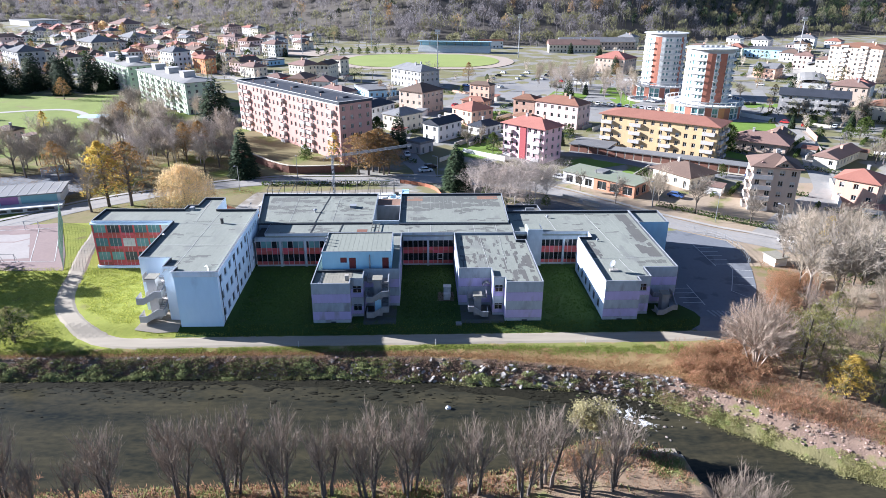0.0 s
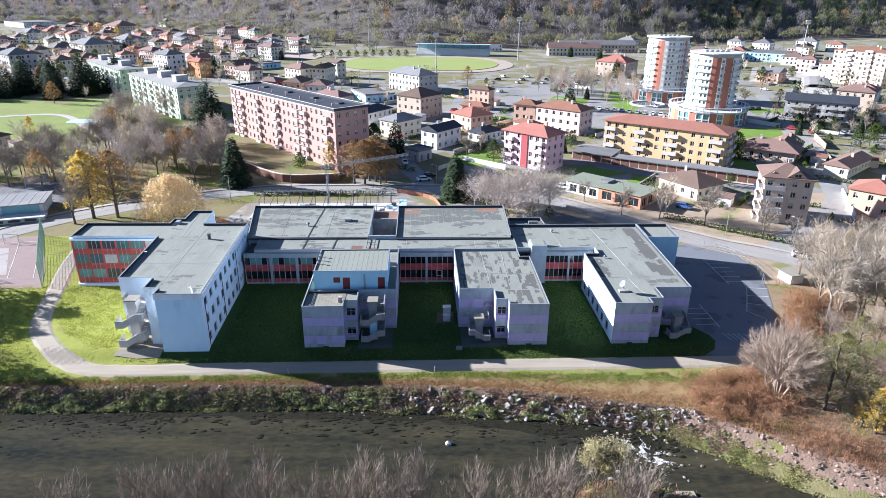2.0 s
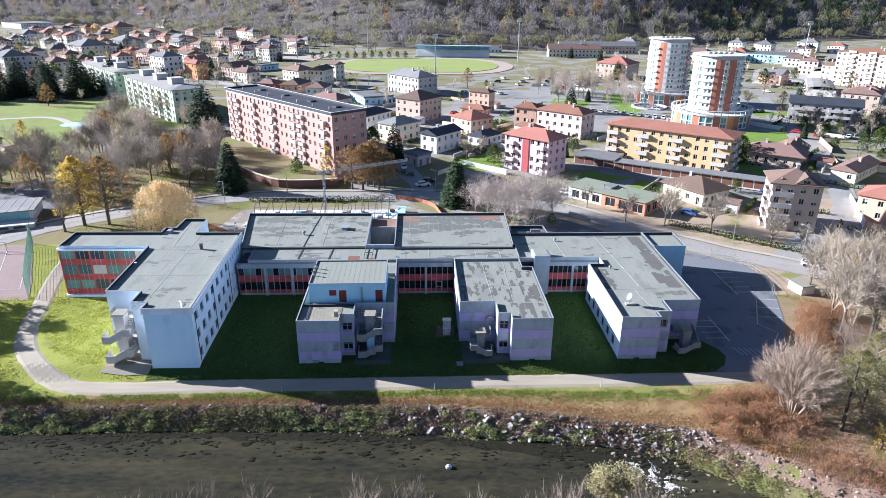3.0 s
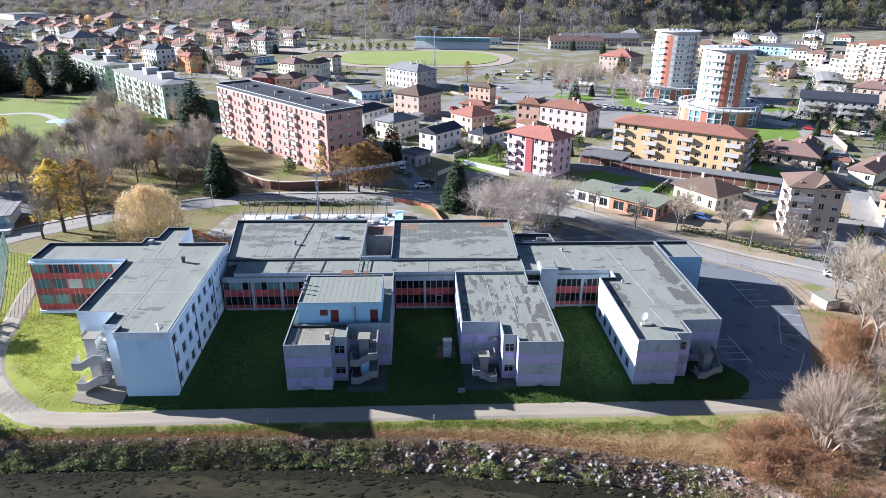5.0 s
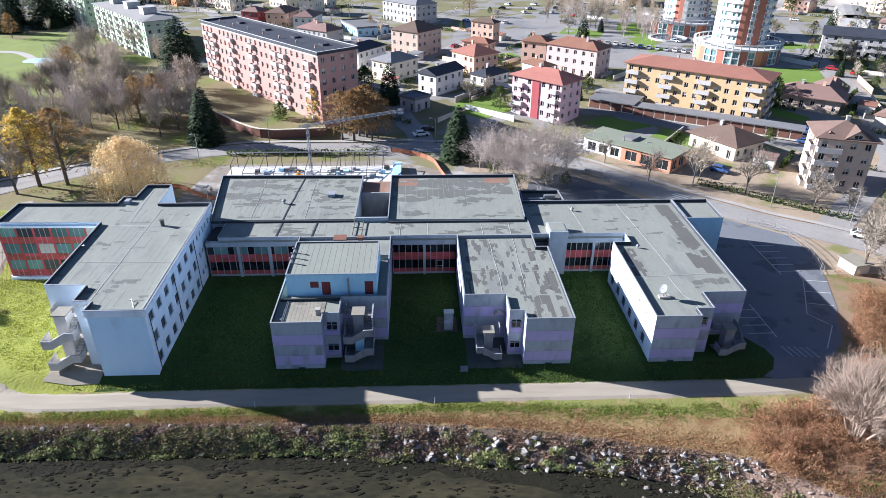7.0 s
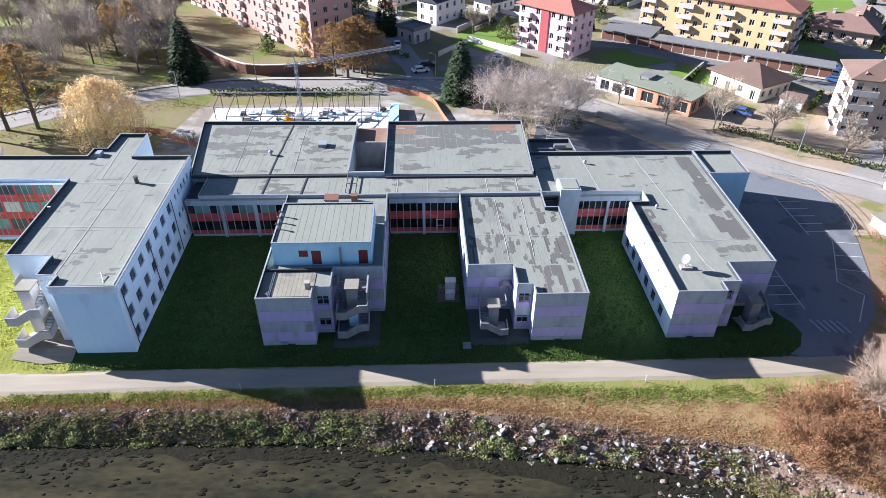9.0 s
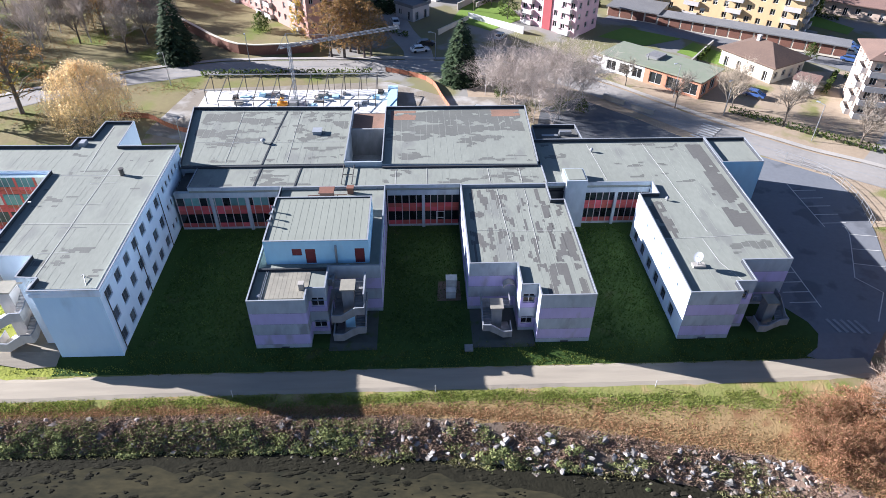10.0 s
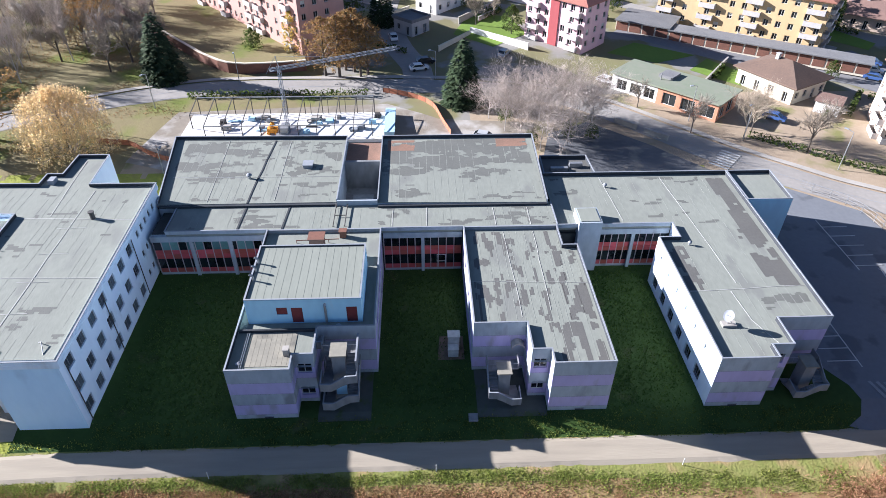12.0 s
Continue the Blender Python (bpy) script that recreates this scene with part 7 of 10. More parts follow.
M_PITCH = mat("football_turf", (0.27, 0.31, 0.09), (0.21, 0.26, 0.07), 0.95, 0.6, 0.05, 0.8)
M_TRACK = mat("dusty_track", (0.4, 0.33, 0.27), (0.33, 0.27, 0.22), 0.95, 0.6, 0.05, 0.6)
FC = (20, 393)
sheet("running_track", oval(FC[0], FC[1], 24, 52, 44), M_TRACK, 0.25, "dusty oval running track round the pitch", "running track", "structure", 30)
sheet("football_pitch", oval(FC[0], FC[1], 24, 42, 33), M_PITCH, 0.5, "bright green football pitch", "football pitch", "structure", 30)
sheet("training_pitch", [(-150, 440), (-60, 420), (-50, 480), (-140, 500)], M_TRACK, 0.3, "pale training ground", "sports ground", "structure", 30)
st = thing("grandstand", pose(48, 462, height(48, 462), 0, 0, -8), "concrete grandstand with a pale blue cantilever roof", "grandstand")
for i in range(8):
    b = Mesh()
    b.box(-30, -9 + i * 1.2, 0, 30, -7.8 + i * 1.2, 0.8 + i * 0.6)
    part("terrace_step", b, P_WHITE, st)
b = Mesh()
b.hexa([(-31, -9, 8.6), (31, -9, 8.6), (31, 6, 7.8), (-31, 6, 7.8), (-31, -9, 9.0), (31, -9, 9.0), (31, 6, 8.2), (-31, 6, 8.2)])
part("roof", b, P_SKY, st)
for i in range(9):
    q = Mesh()
    q.box(-29 + i * 7.2, 4.5, 0, -28.5 + i * 7.2, 5.2, 8.0)
    part("column", q, P_GREY, st)
b = Mesh()
b.box(-30, 5.2, 0, 30, 5.8, 7.8)
part("back_wall", b, P_SKY, st)


def floodlight(x, y, h, g="floodlight masts"):
    t = thing("floodlight_mast", pose(x, y, height(x, y)), "tall grey floodlight mast beside the sports ground", "floodlight", g)
    b = Mesh()
    b.rod((0, 0, -0.5), (0, 0, h), 0.4, 0.18, 8)
    part("mast", b, M_STEEL, t)
    b = Mesh()
    for i in range(3):
        b.box(-1.6, -0.2, h - 0.2 - i * 0.9, 1.6, 0.2, h + 0.4 - i * 0.9)
    part("lamp_rack", b, M_TRUCK, t)


floodlight(-24, 500, 30)
floodlight(95, 415, 31)
floodlight(-75, 440, 27)
floodlight(30, 320, 26)
floodlight(277, 349, 33)
# tensile white halls and market roofs
for x, y, w, d, m, lb in ((240, 266, 40, 14, M_SQUARE, "long low hall with a pale flat vault roof"), (291, 344, 36, 16, M_TILE_GREY, "grey vaulted hall beside the car park"), (304, 352, 36, 16, M_TILE_GREY, "grey vaulted hall beside the car park")):
    t = thing("hall", pose(x, y, height(x, y), 0, 0, 61), lb, "hall")
    b = Mesh()
    b.box(-w / 2, -d / 2, -0.5, w / 2, d / 2, 4)
    part("wall", b, P_WHITE, t)
    b = Mesh()
    for i in range(6):
        a0, a1 = math.pi * i / 6, math.pi * (i + 1) / 6
        b.face(((-w / 2 - .4, -d / 2 * 1.04 * math.cos(a0), 4 + d * 0.13 * math.sin(a0)), (w / 2 + .4, -d / 2 * 1.04 * math.cos(a0), 4 + d * 0.13 * math.sin(a0)), (w / 2 + .4, -d / 2 * 1.04 * math.cos(a1), 4 + d * 0.13 * math.sin(a1)), (-w / 2 - .4, -d / 2 * 1.04 * math.cos(a1), 4 + d * 0.13 * math.sin(a1))))
    part("roof", b, m, t)


# ---- building site behind the school ----
slab = Mesh()
slab.box(-22.6, 59.6, 0, 13.9, 70.6, height(-5, 66) + 0.35)
solo("site_slab", slab, M_SLAB, "fresh pale concrete slab of a new building", "concrete slab", "structure")
SZ = height(-5, 66) + 0.35
fr = thing("steel_frame", None, "dark galvanised steel portal frame on the new slab", "steel frame")
FY0, FY1, FH0, FH1 = 60.9, 70.3, 2.2, 3.5


def steel_member(name, a, c, r=0.09, mm=None):
    q = Mesh()
    q.rod(a, c, r, None, 4)
    part(name, q, mm or M_DARKSTEEL, fr)


for i in range(11):
    x = -21.2 + i * 3.3
    steel_member("post", (x, FY1, SZ), (x, FY1, SZ + FH1))
    if i:
        steel_member("post", (x, FY0, SZ), (x, FY0, SZ + FH0))
        steel_member("rafter", (x, FY0, SZ + FH0), (x, FY1, SZ + FH1), 0.085)
    else:
        steel_member("post", (x, 64.6, SZ), (x, 64.6, SZ + 2.7))
        steel_member("rafter", (x, 64.6, SZ + 2.7), (x, FY1, SZ + FH1), 0.085)
steel_member("beam", (-21.2, FY1, SZ + FH1), (11.8, FY1, SZ + FH1), 0.11, M_STEEL)
steel_member("beam", (-17.9, FY0, SZ + FH0), (11.8, FY0, SZ + FH0), 0.1, M_STEEL)
steel_member("beam", (-21.2, 64.6, SZ + 2.7), (-17.9, 64.6, SZ + 2.7), 0.09, M_STEEL)
for i in range(4):
    x = -1.4 + i * 3.3
    steel_member("brace", (x, FY1, SZ + FH1 - 0.7), (x + 3.3, FY1, SZ + FH1 - 0.7), 0.06)
    steel_member("stud", (x + 1.1, FY1, SZ), (x + 1.1, FY1, SZ + FH1), 0.06)
crane = thing("tower_crane", None, "light grey self-erecting tower crane with a lattice jib", "crane")
CX, CY = -3.4, 62.2


def lattice(a, c, s, parent, name, mm, seg=1.2):
    a, c = Vector(a), Vector(c)
    d = (c - a)
    n = max(2, int(d.length / seg))
    u = d.normalized().orthogonal().normalized() * s
    w = d.normalized().cross(u).normalized() * s
    q = Mesh()
    cor = [u + w, u - w, -u - w, -u + w]
    for k in cor:
        q.rod(a + k, c + k, 0.055, None, 4)
    for i in range(n):
        for j in range(4):
            q.rod(a + d * i / n + cor[j], a + d * (i + 1) / n + cor[(j + 1) % 4], 0.03, None, 3)
    part(name, q, mm, parent)


lattice((CX, CY, SZ), (CX, CY, 13.9), 0.22, crane, "tower", M_CAP)
lattice((CX - 1.6, CY - 0.4, 13.3), (CX + 20.1, CY + 4, 15.4), 0.22, crane, "jib", M_CAP)
q = Mesh()
q.rod((CX, CY, 13.9), (CX - 0.3, CY, 15.6), 0.08, None, 4)
q.rod((CX - 0.3, CY, 15.6), (CX + 9, CY + 2, 14.6), 0.03, None, 4)
q.rod((CX - 0.3, CY, 15.6), (CX - 2.2, CY - 0.5, 12.6), 0.04, None, 4)
part("tie_bar", q, M_STEEL, crane)
b = Mesh()
b.box(CX - 2, CY - 2, SZ, CX + 2, CY + 2, SZ + 0.5)
b.box(CX - 1.2, CY - 1.2, SZ + 0.5, CX + 0.2, CY + 1.2, SZ + 1.6)
part("base", b, M_STEEL, crane)
M_FENCE = mat("orange_mesh_fence", (0.42, 0.16, 0.09), (0.3, 0.12, 0.07), 0.8, 3, 0.5, 0.6)
for pts in ([(-37, 60.5), (-31, 59.5), (-27, 56.5), (-23, 54.2), (-19, 53)], [(13, 80.5), (16, 79.2), (20, 77.2), (23, 73.5), (24.6, 67), (26, 62)]):
    f = thing("site_fence", None, "orange plastic mesh fence on steel pins", "fence", "site fences")
    C = curve_pts(pts, 1.6)
    for p, p2 in zip(C, C[1:]):
        q = Mesh()
        h0, h1 = height(*p), height(*p2)
        q.hexa([(p.x, p.y, h0), (p2.x, p2.y, h1), (p2.x, p2.y + 0.04, h1), (p.x, p.y + 0.04, h0), (p.x, p.y, h0 + 1.05), (p2.x, p2.y, h1 + 1.0), (p2.x, p2.y + 0.04, h1 + 1.0), (p.x, p.y + 0.04, h0 + 1.05)])
        part("mesh_panel", q, M_FENCE, f)
        q = Mesh()
        q.rod((p.x, p.y, h0 - 0.2), (p.x, p.y, h0 + 1.3), 0.03)
        part("pin", q, M_DARKSTEEL, f)
rs = random.Random(5)
for i in range(26):
    x, y = rs.uniform(-19, 13), rs.uniform(62, 69.6)
    w, d, h = rs.uniform(0.5, 2.2), rs.uniform(0.4, 1.4), rs.uniform(0.2, 0.9)
    if abs(x - CX) > 2.6:
        ms = thing("material_stack", pose(x, y, SZ), "stack of building material on the new slab", "material stack", "material stacks")
        mm = rs.choice([M_PAVE, M_DARKSTEEL, M_CAP, P_SKY])
        for k in range(3):
            b = Mesh()
            b.rbox(rs.uniform(-.15, .15), rs.uniform(-.1, .1), k * h / 3, w, d, h / 3 - 0.005, rs.uniform(-8, 8))
            part("pallet_layer", b, mm, ms)
b = Mesh()
b.box(-0.9, -0.6, 0.3, 0.9, 0.6, 1.1)
b.rod((-0.3, 0, 1.1), (0.2, 0, 2.0), 0.5, 0.35, 10)
for k in (-0.7, 0.7):
    b.rod((k, -0.7, 0.3), (k, 0.7, 0.3), 0.3, None, 10)
solo("concrete_mixer", b, paint("safety_orange", (0.75, 0.3, 0.04)), "orange concrete mixer on the slab", "mixer", "", "", pose(-6.2, 62.4, SZ))
sc = thing("site_container", pose(14.9, 65.2, height(15, 65)), "long pale blue skip container beside the slab", "container")
b = Mesh()
b.hexa([(-0.75, -4.6, 0.2), (0.75, -4.6, 0.2), (0.75, 4.6, 0.2), (-0.75, 4.6, 0.2), (-0.95, -5, 1.5), (0.95, -5, 1.5), (0.95, 5, 1.5), (-0.95, 5, 1.5)])
part("tub", b, P_SKY, sc)
b = Mesh()
for k in (-4, -1.4, 1.4, 4):
    b.box(-0.97, k - 0.08, 0.25, -0.86, k + 0.08, 1.52)
    b.box(0.86, k - 0.08, 0.25, 0.97, k + 0.08, 1.52)
part("rib", b, M_STEEL, sc)
b = Mesh()
b.box(-0.6, -4.2, 0, -0.4, 4.2, 0.2)
b.box(0.4, -4.2, 0, 0.6, 4.2, 0.2)
part("skid", b, M_DARKSTEEL, sc)
b = Mesh()
b.box(9.4, 50.0, 0.5, 13.9, 54.2, 2.6)
b.box(9.2, 49.8, 2.6, 14.1, 54.4, 2.75)
solo("site_cabin", b, P_WHITE, "white site cabin behind the school", "cabin")


# ---- trees ----
def rand_dir(r):
    return Vector((r.gauss(0, 1), r.gauss(0, 1), r.gauss(0, 1))).normalized()


def grow(bt, bc, p, d, L, rad, lev, top, r, kids, wide, up, leaf, twig, low=0.45, tw=0.03):
    q = p + d * L
    (bt if lev < 1 else bc).rod(p, q, rad, rad * 0.62, 6 if lev == 0 else (5 if lev == 1 else 3))
    if lev >= top:
        for _ in range(twig):
            s = p + d * L * r.uniform(0.2, 1)
            e = s + (d * 0.7 + rand_dir(r) * 0.75 + Vector((0, 0, up * 0.5))).normalized() * L * r.uniform(0.5, 1.1)
            w = rand_dir(r) * tw
            bc.face((s - w, s + w, e))
            if leaf:
                for _ in range(leaf[0]):
                    c = s.lerp(e, r.random()) + rand_dir(r) * leaf[1]
                    a, b2 = rand_dir(r) * leaf[1], rand_dir(r) * leaf[1]
                    bc.face((c - a, c + b2, c + a), 1)
        return
    for k in range(kids[min(lev, len(kids) - 1)]):
        t = r.uniform(0.35, 1.0) if lev else r.uniform(low, 1.0)
        nd = (d + rand_dir(r) * wide + Vector((0, 0, up))).normalized()
        grow(bt, bc, p + d * L * t, nd, L * r.uniform(0.55, 0.8), rad * 0.5, lev + 1, top, r, kids, wide, up, leaf, twig, low, tw)


def make_tree(kind, seed, h, twig_m, leaf_m=None, label="", category="tree", stems=1, kids=(6, 5, 5), wide=0.75, up=0.25, leaf=None, twig=6, trunk_share=0.4, rad=0.16, top=3, low=0.45, tw=0.03, foot=0.7, bark=None):
    r = random.Random(seed)
    trunks, bc = [], Mesh()
    for s in range(stems):
        bt = Mesh()
        if s < 6 or not trunks:
            trunks.append(bt)
        else:
            bt = bc
        p = Vector((0, 0, -0.3)) if stems == 1 else Vector((r.uniform(-.7, .7), r.uniform(-.7, .7), -0.3))
        p *= foot / 0.7
        p.z = -0.3
        d = (Vector((0, 0, 1)) + (rand_dir(r) * (0.04 if stems == 1 else 0.13 * foot / 0.7))).normalized()
        grow(bt, bc, p, d, h * trunk_share, rad * h / 10, 0, top, r, kids, wide, up, leaf, twig, low, tw)
    zs = max(v[2] for v in bc.v)
    f = h / zs
    for bt in trunks:
        bt.v = [(x * f, y * f, z * f) for x, y, z in bt.v]
    bc.v = [(x * f, y * f, z * f) for x, y, z in bc.v]
    t = thing(kind, pose(0, -400, -20), label, category, kind.replace("_", " ") + "s")
    for bt in trunks[:1 if category == "bush" else 6]:
        part("trunk", bt, bark or M_BARK, t)
    part("crown", bc, [twig_m, leaf_m or twig_m], t)
    return t


def make_conifer(seed, h, w, label, n=26, kind="spruce", mm=None, round_top=0.72):
    """Whorls of drooping boughs thick with needles, so that the outline is full with a ragged edge."""
    r = random.Random(seed)
    bt, bc = Mesh(), Mesh()
    bt.rod((0, 0, -0.3), (0, 0, h * 0.95), 0.022 * h, 0.02, 6)
    for _ in range(n * 105):
        k = int((1 - math.sqrt(r.random())) * n)
        t = (k + r.uniform(0.1, 0.9)) / n
        j = r.randrange(11)
        a = (j + 0.37 * k) * 0.5712 + r.gauss(0, 0.15)
        R = w / 2 * (1 - t) ** round_top * (1 + 0.32 * noise.noise((k * 0.9, j * 1.7, seed))) + 0.1
        q = R * (0.3 + 0.7 * math.sqrt(r.random()))
        c = Vector((q * math.cos(a), q * math.sin(a), max(0.1, h * (0.05 + 0.95 * t) - 0.3 * q + r.uniform(-.12, .12))))
        e = r.uniform(0.36, 0.68) * (0.5 + 0.045 * h)
        u = Vector((math.cos(a), math.sin(a), r.uniform(-0.9, 0.1))) * e
        v = Vector((-math.sin(a), math.cos(a), r.uniform(-.4, .4))) * e * 0.55
        bc.face((c - v, c + u, c + v))
    t = thing(kind, pose(0, -400, -20), label, "conifer", kind + "s")
    part("trunk", bt, M_BARK, t)
    part("crown", bc, mm or M_CONIFER, t)
    return t


def make_crown(kind, seed, h, R, low, twig_m, leaf_m, label, n=260, per=12, size=0.25, droop=0.0, limbs=16, category="tree", rad=0.02, flat=2.0, lumps=0.28):
    """A tree with an egg-shaped leafy crown: trunk, limbs reaching into the crown, twigs with leaves near their ends."""
    r = random.Random(seed)
    bt, bc = Mesh(), Mesh()
    z0 = h * low
    bt.rod((0, 0, -0.3), (0.1, 0.05, z0 + (h - z0) * 0.35), rad * h, rad * h * 0.7, 7)
    bt.rod((0.1, 0.05, z0 + (h - z0) * 0.35), (0.0, 0.1, h * 0.93), rad * h * 0.7, 0.03, 6)
    ends = []

    def spot(k):
        t = r.random() ** 0.8
        a = r.uniform(0, 6.283)
        prof = math.sin(math.pi * (0.18 + 0.82 * t) ** 0.75) ** 0.6 if droop == 0 else math.sqrt(max(0.0, 1 - t ** flat))
        lump = 1 + lumps * noise.noise((math.cos(a) * 1.6 + seed, math.sin(a) * 1.6, t * 3))
        q = R * prof * lump * r.random() ** k
        return Vector((q * math.cos(a), q * math.sin(a), z0 + (h - z0) * t))
    for i in range(limbs):
        e = spot(0.25)
        s = Vector((0, 0, max(z0 * 0.8, e.z - (0.5 + 0.6 * math.hypot(e.x, e.y)))))
        m = s.lerp(e, 0.55) + Vector((0, 0, 0.06 * h))
        bc.rod(s, m, rad * h * 0.3, rad * h * 0.18, 4)
        bc.rod(m, e, rad * h * 0.18, 0.02, 3)
        ends += [s.lerp(m, 0.7), m, m.lerp(e, 0.5), e]
    for i in range(n):
        c = spot(0.4)
        if droop:
            s = c + Vector((0, 0, r.uniform(0.4, 1.0) * droop))
            c = c - Vector((0, 0, r.uniform(0.2, 0.9) * droop))
            c.z = max(0.3, c.z)
        else:
            s = min(ends, key=lambda p: (p - c).length)
        w = rand_dir(r) * 0.02
        bc.face((s - w, s + w, c))
        for _ in range(per):
            p = s.lerp(c, r.uniform(0.35 if not droop else 0, 1.05)) + rand_dir(r) * size * 1.1
            u, v = rand_dir(r) * size, rand_dir(r) * size * 0.8
            bc.face((p - u, p + v, p + u), 1)
    t = thing(kind, pose(0, -400, -20), label, category, kind.replace("_", " ") + "s")
    part("trunk", bt, M_BARK, t)
    part("crown", bc, [twig_m, leaf_m], t)
    return t


def make_pollard(seed, h):
    """A once lopped river-bank tree: dark leaning stems, each with a head of limbs that curve upward into fine twigs."""
    r = random.Random(seed)
    t = thing("bare_poplar", pose(0, -400, -20), "bare many-stemmed tree on the river bank", "tree", "bare poplars")
    bc = Mesh()
    for k in range(r.choice((3, 4))):
        bt = Mesh()
        a = k * 1.9 + r.uniform(-.4, .4)
        p = Vector((math.cos(a) * r.uniform(0.2, 0.9), math.sin(a) * r.uniform(0.2, 0.9), -0.4))
        lean = Vector((math.cos(a) * 0.12, math.sin(a) * 0.12, 1)).normalized()
        rad = r.uniform(0.14, 0.23)
        tall = h * r.uniform(0.44, 0.62)
        knots = [p]
        for i in range(4):
            q = knots[-1] + (lean + rand_dir(r) * 0.09) * tall / 4
            bt.rod(knots[-1], q, rad * (1 - 0.15 * i), rad * (0.85 - 0.15 * i) + 0.02, 6)
            knots.append(q)
        part("trunk", bt, M_BARK, t)
        for _ in range(17):
            s = r.uniform(0.9, 3.99) if r.random() < 0.8 else 3.95
            o = knots[int(s)].lerp(knots[int(s) + 1], s - int(s))
            b0 = r.uniform(0, 6.283)
            out = Vector((math.cos(b0), math.sin(b0), 0))
            room = h - o.z
            m = o + (out * r.uniform(0.35, 0.75) + Vector((0, 0, 1))).normalized() * room * r.uniform(0.24, 0.36)
            e = m + (out * r.uniform(0.1, 0.4) + rand_dir(r) * 0.2 + Vector((0, 0, 1))).normalized() * room * r.uniform(0.2, 0.5)
            bc.rod(o, m, 0.05, 0.032, 3)
            bc.rod(m, e, 0.032, 0.012, 3)
            for _ in range(42):
                g = r.uniform(0.25, 2.0)
                st = o.lerp(m, g) if g < 1 else m.lerp(e, g - 1)
                d = (out * r.uniform(-0.1, 0.5) + rand_dir(r) * 0.5 + Vector((0, 0, 0.9))).normalized() * r.uniform(0.5, 1.7)
                w = Vector((r.gauss(0, 1), r.gauss(0, 1), 0)).normalized() * 0.019
                bc.face((st - w, st + w, st + d))
    part("crown", bc, M_TWIG_BANK, t)
    return t


def make_dome(seed, h, R):
    """A wide bare bush: pale stems fanning out from one foot into a round dome of fine grey twigs."""
    r = random.Random(seed)
    t = thing("bare_shrub", pose(0, -400, -20), "wide dome-shaped leafless bush with pale stems and grey twigs", "bush", "bare shrubs")
    bc = Mesh()
    for k in range(9):
        bt = Mesh()
        a = k * 0.698 + r.uniform(-.25, .25)
        out = Vector((math.cos(a), math.sin(a), 0)) * r.uniform(0.1, 0.75)
        p, rad = Vector((out.x * 0.5, out.y * 0.5, -0.3)), 0.16
        fork = p + (out * 0.75 + Vector((0, 0, 1))) * h * r.uniform(0.26, 0.36)
        bend = p.lerp(fork, 0.5) + rand_dir(r) * 0.2
        bt.rod(p, bend, rad, rad * 0.8, 6)
        bt.rod(bend, fork, rad * 0.8, rad * 0.6, 6)
        part("trunk", bt, M_TWIG_BANK, t)
        for _ in range(26):
            b0, el = a + r.gauss(0, 0.5), math.asin(r.uniform(0.02, 1.0))
            g = 1 + 0.12 * noise.noise((math.cos(b0) * 2, math.sin(b0) * 2, el * 2))
            e = Vector((R * math.cos(b0) * math.cos(el), R * math.sin(b0) * math.cos(el), h * 0.42 + h * 0.58 * math.sin(el))) * g * r.uniform(0.8, 0.95)
            m = fork.lerp(e, 0.5) + Vector((0, 0, 0.5)) + rand_dir(r) * 0.45
            bc.rod(fork, m, 0.05, 0.03, 4)
            bc.rod(m, e, 0.03, 0.01, 3)
            for _ in range(72):
                st = m.lerp(e, r.uniform(-0.3, 1.0))
                d = ((e - fork).normalized() * 0.6 + rand_dir(r) * 0.8 + Vector((0, 0, 0.45))).normalized() * r.uniform(0.4, 1.2)
                w = rand_dir(r) * 0.014
                bc.face((st - w, st + w, st + d))
    part("crown", bc, M_TWIG_DOME, t)
    return t


PROTO = []


def proto(t):
    PROTO.append(t)
    return t


M_BIRCHBARK = mat("birch_bark", (0.62, 0.58, 0.55), (0.3, 0.27, 0.25), 0.9, 3, 0.8, 1.2)
M_TWIG_BANK = mat("bank_twigs", (0.31, 0.255, 0.205), (0.19, 0.155, 0.125), 0.95, 0.8, 0.2, 0.9, island=0.3, spec=0.1)
M_TWIG_WOOD = mat("wood_twigs", (0.62, 0.54, 0.44), (0.46, 0.4, 0.32), 0.95, 0.8, 0.2, 0.9, island=0.25, spec=0.1)
M_TWIG_ALDER = mat("alder_twigs", (0.44, 0.37, 0.28), (0.31, 0.26, 0.2), 0.95, 0.8, 0.2, 0.9, island=0.25, spec=0.1)
M_TWIG_DOME = mat("shrub_twigs", (0.42, 0.335, 0.265), (0.29, 0.225, 0.175), 0.95, 0.8, 0.2, 0.9, island=0.3, spec=0.1)
M_TWIG_DARK = mat("dark_twigs", (0.28, 0.222, 0.18), (0.18, 0.145, 0.118), 0.95, 0.8, 0.2, 0.9, island=0.3, spec=0.1)
POLLARD = [proto(make_pollard(20 + i, 11)) for i in range(4)]
DOME = [proto(make_dome(31, 10, 6.3))]
BARE = [proto(make_tree("bare_tree", 40 + i, 11, M_TWIG, None, "leafless grey-brown broadleaf tree", kids=(7, 6, 5), wide=0.75, up=0.22, twig=7)) for i in range(3)]
BIRCH = [proto(make_tree("bare_birch", 60 + i, 12, M_TWIG_PINK, None, "leafless pale birch with fine pinkish twigs", kids=(9, 5, 4), wide=0.6, up=0.25, twig=7, rad=0.11, trunk_share=0.55, low=0.2, tw=0.026, bark=M_BIRCHBARK)) for i in range(2)]
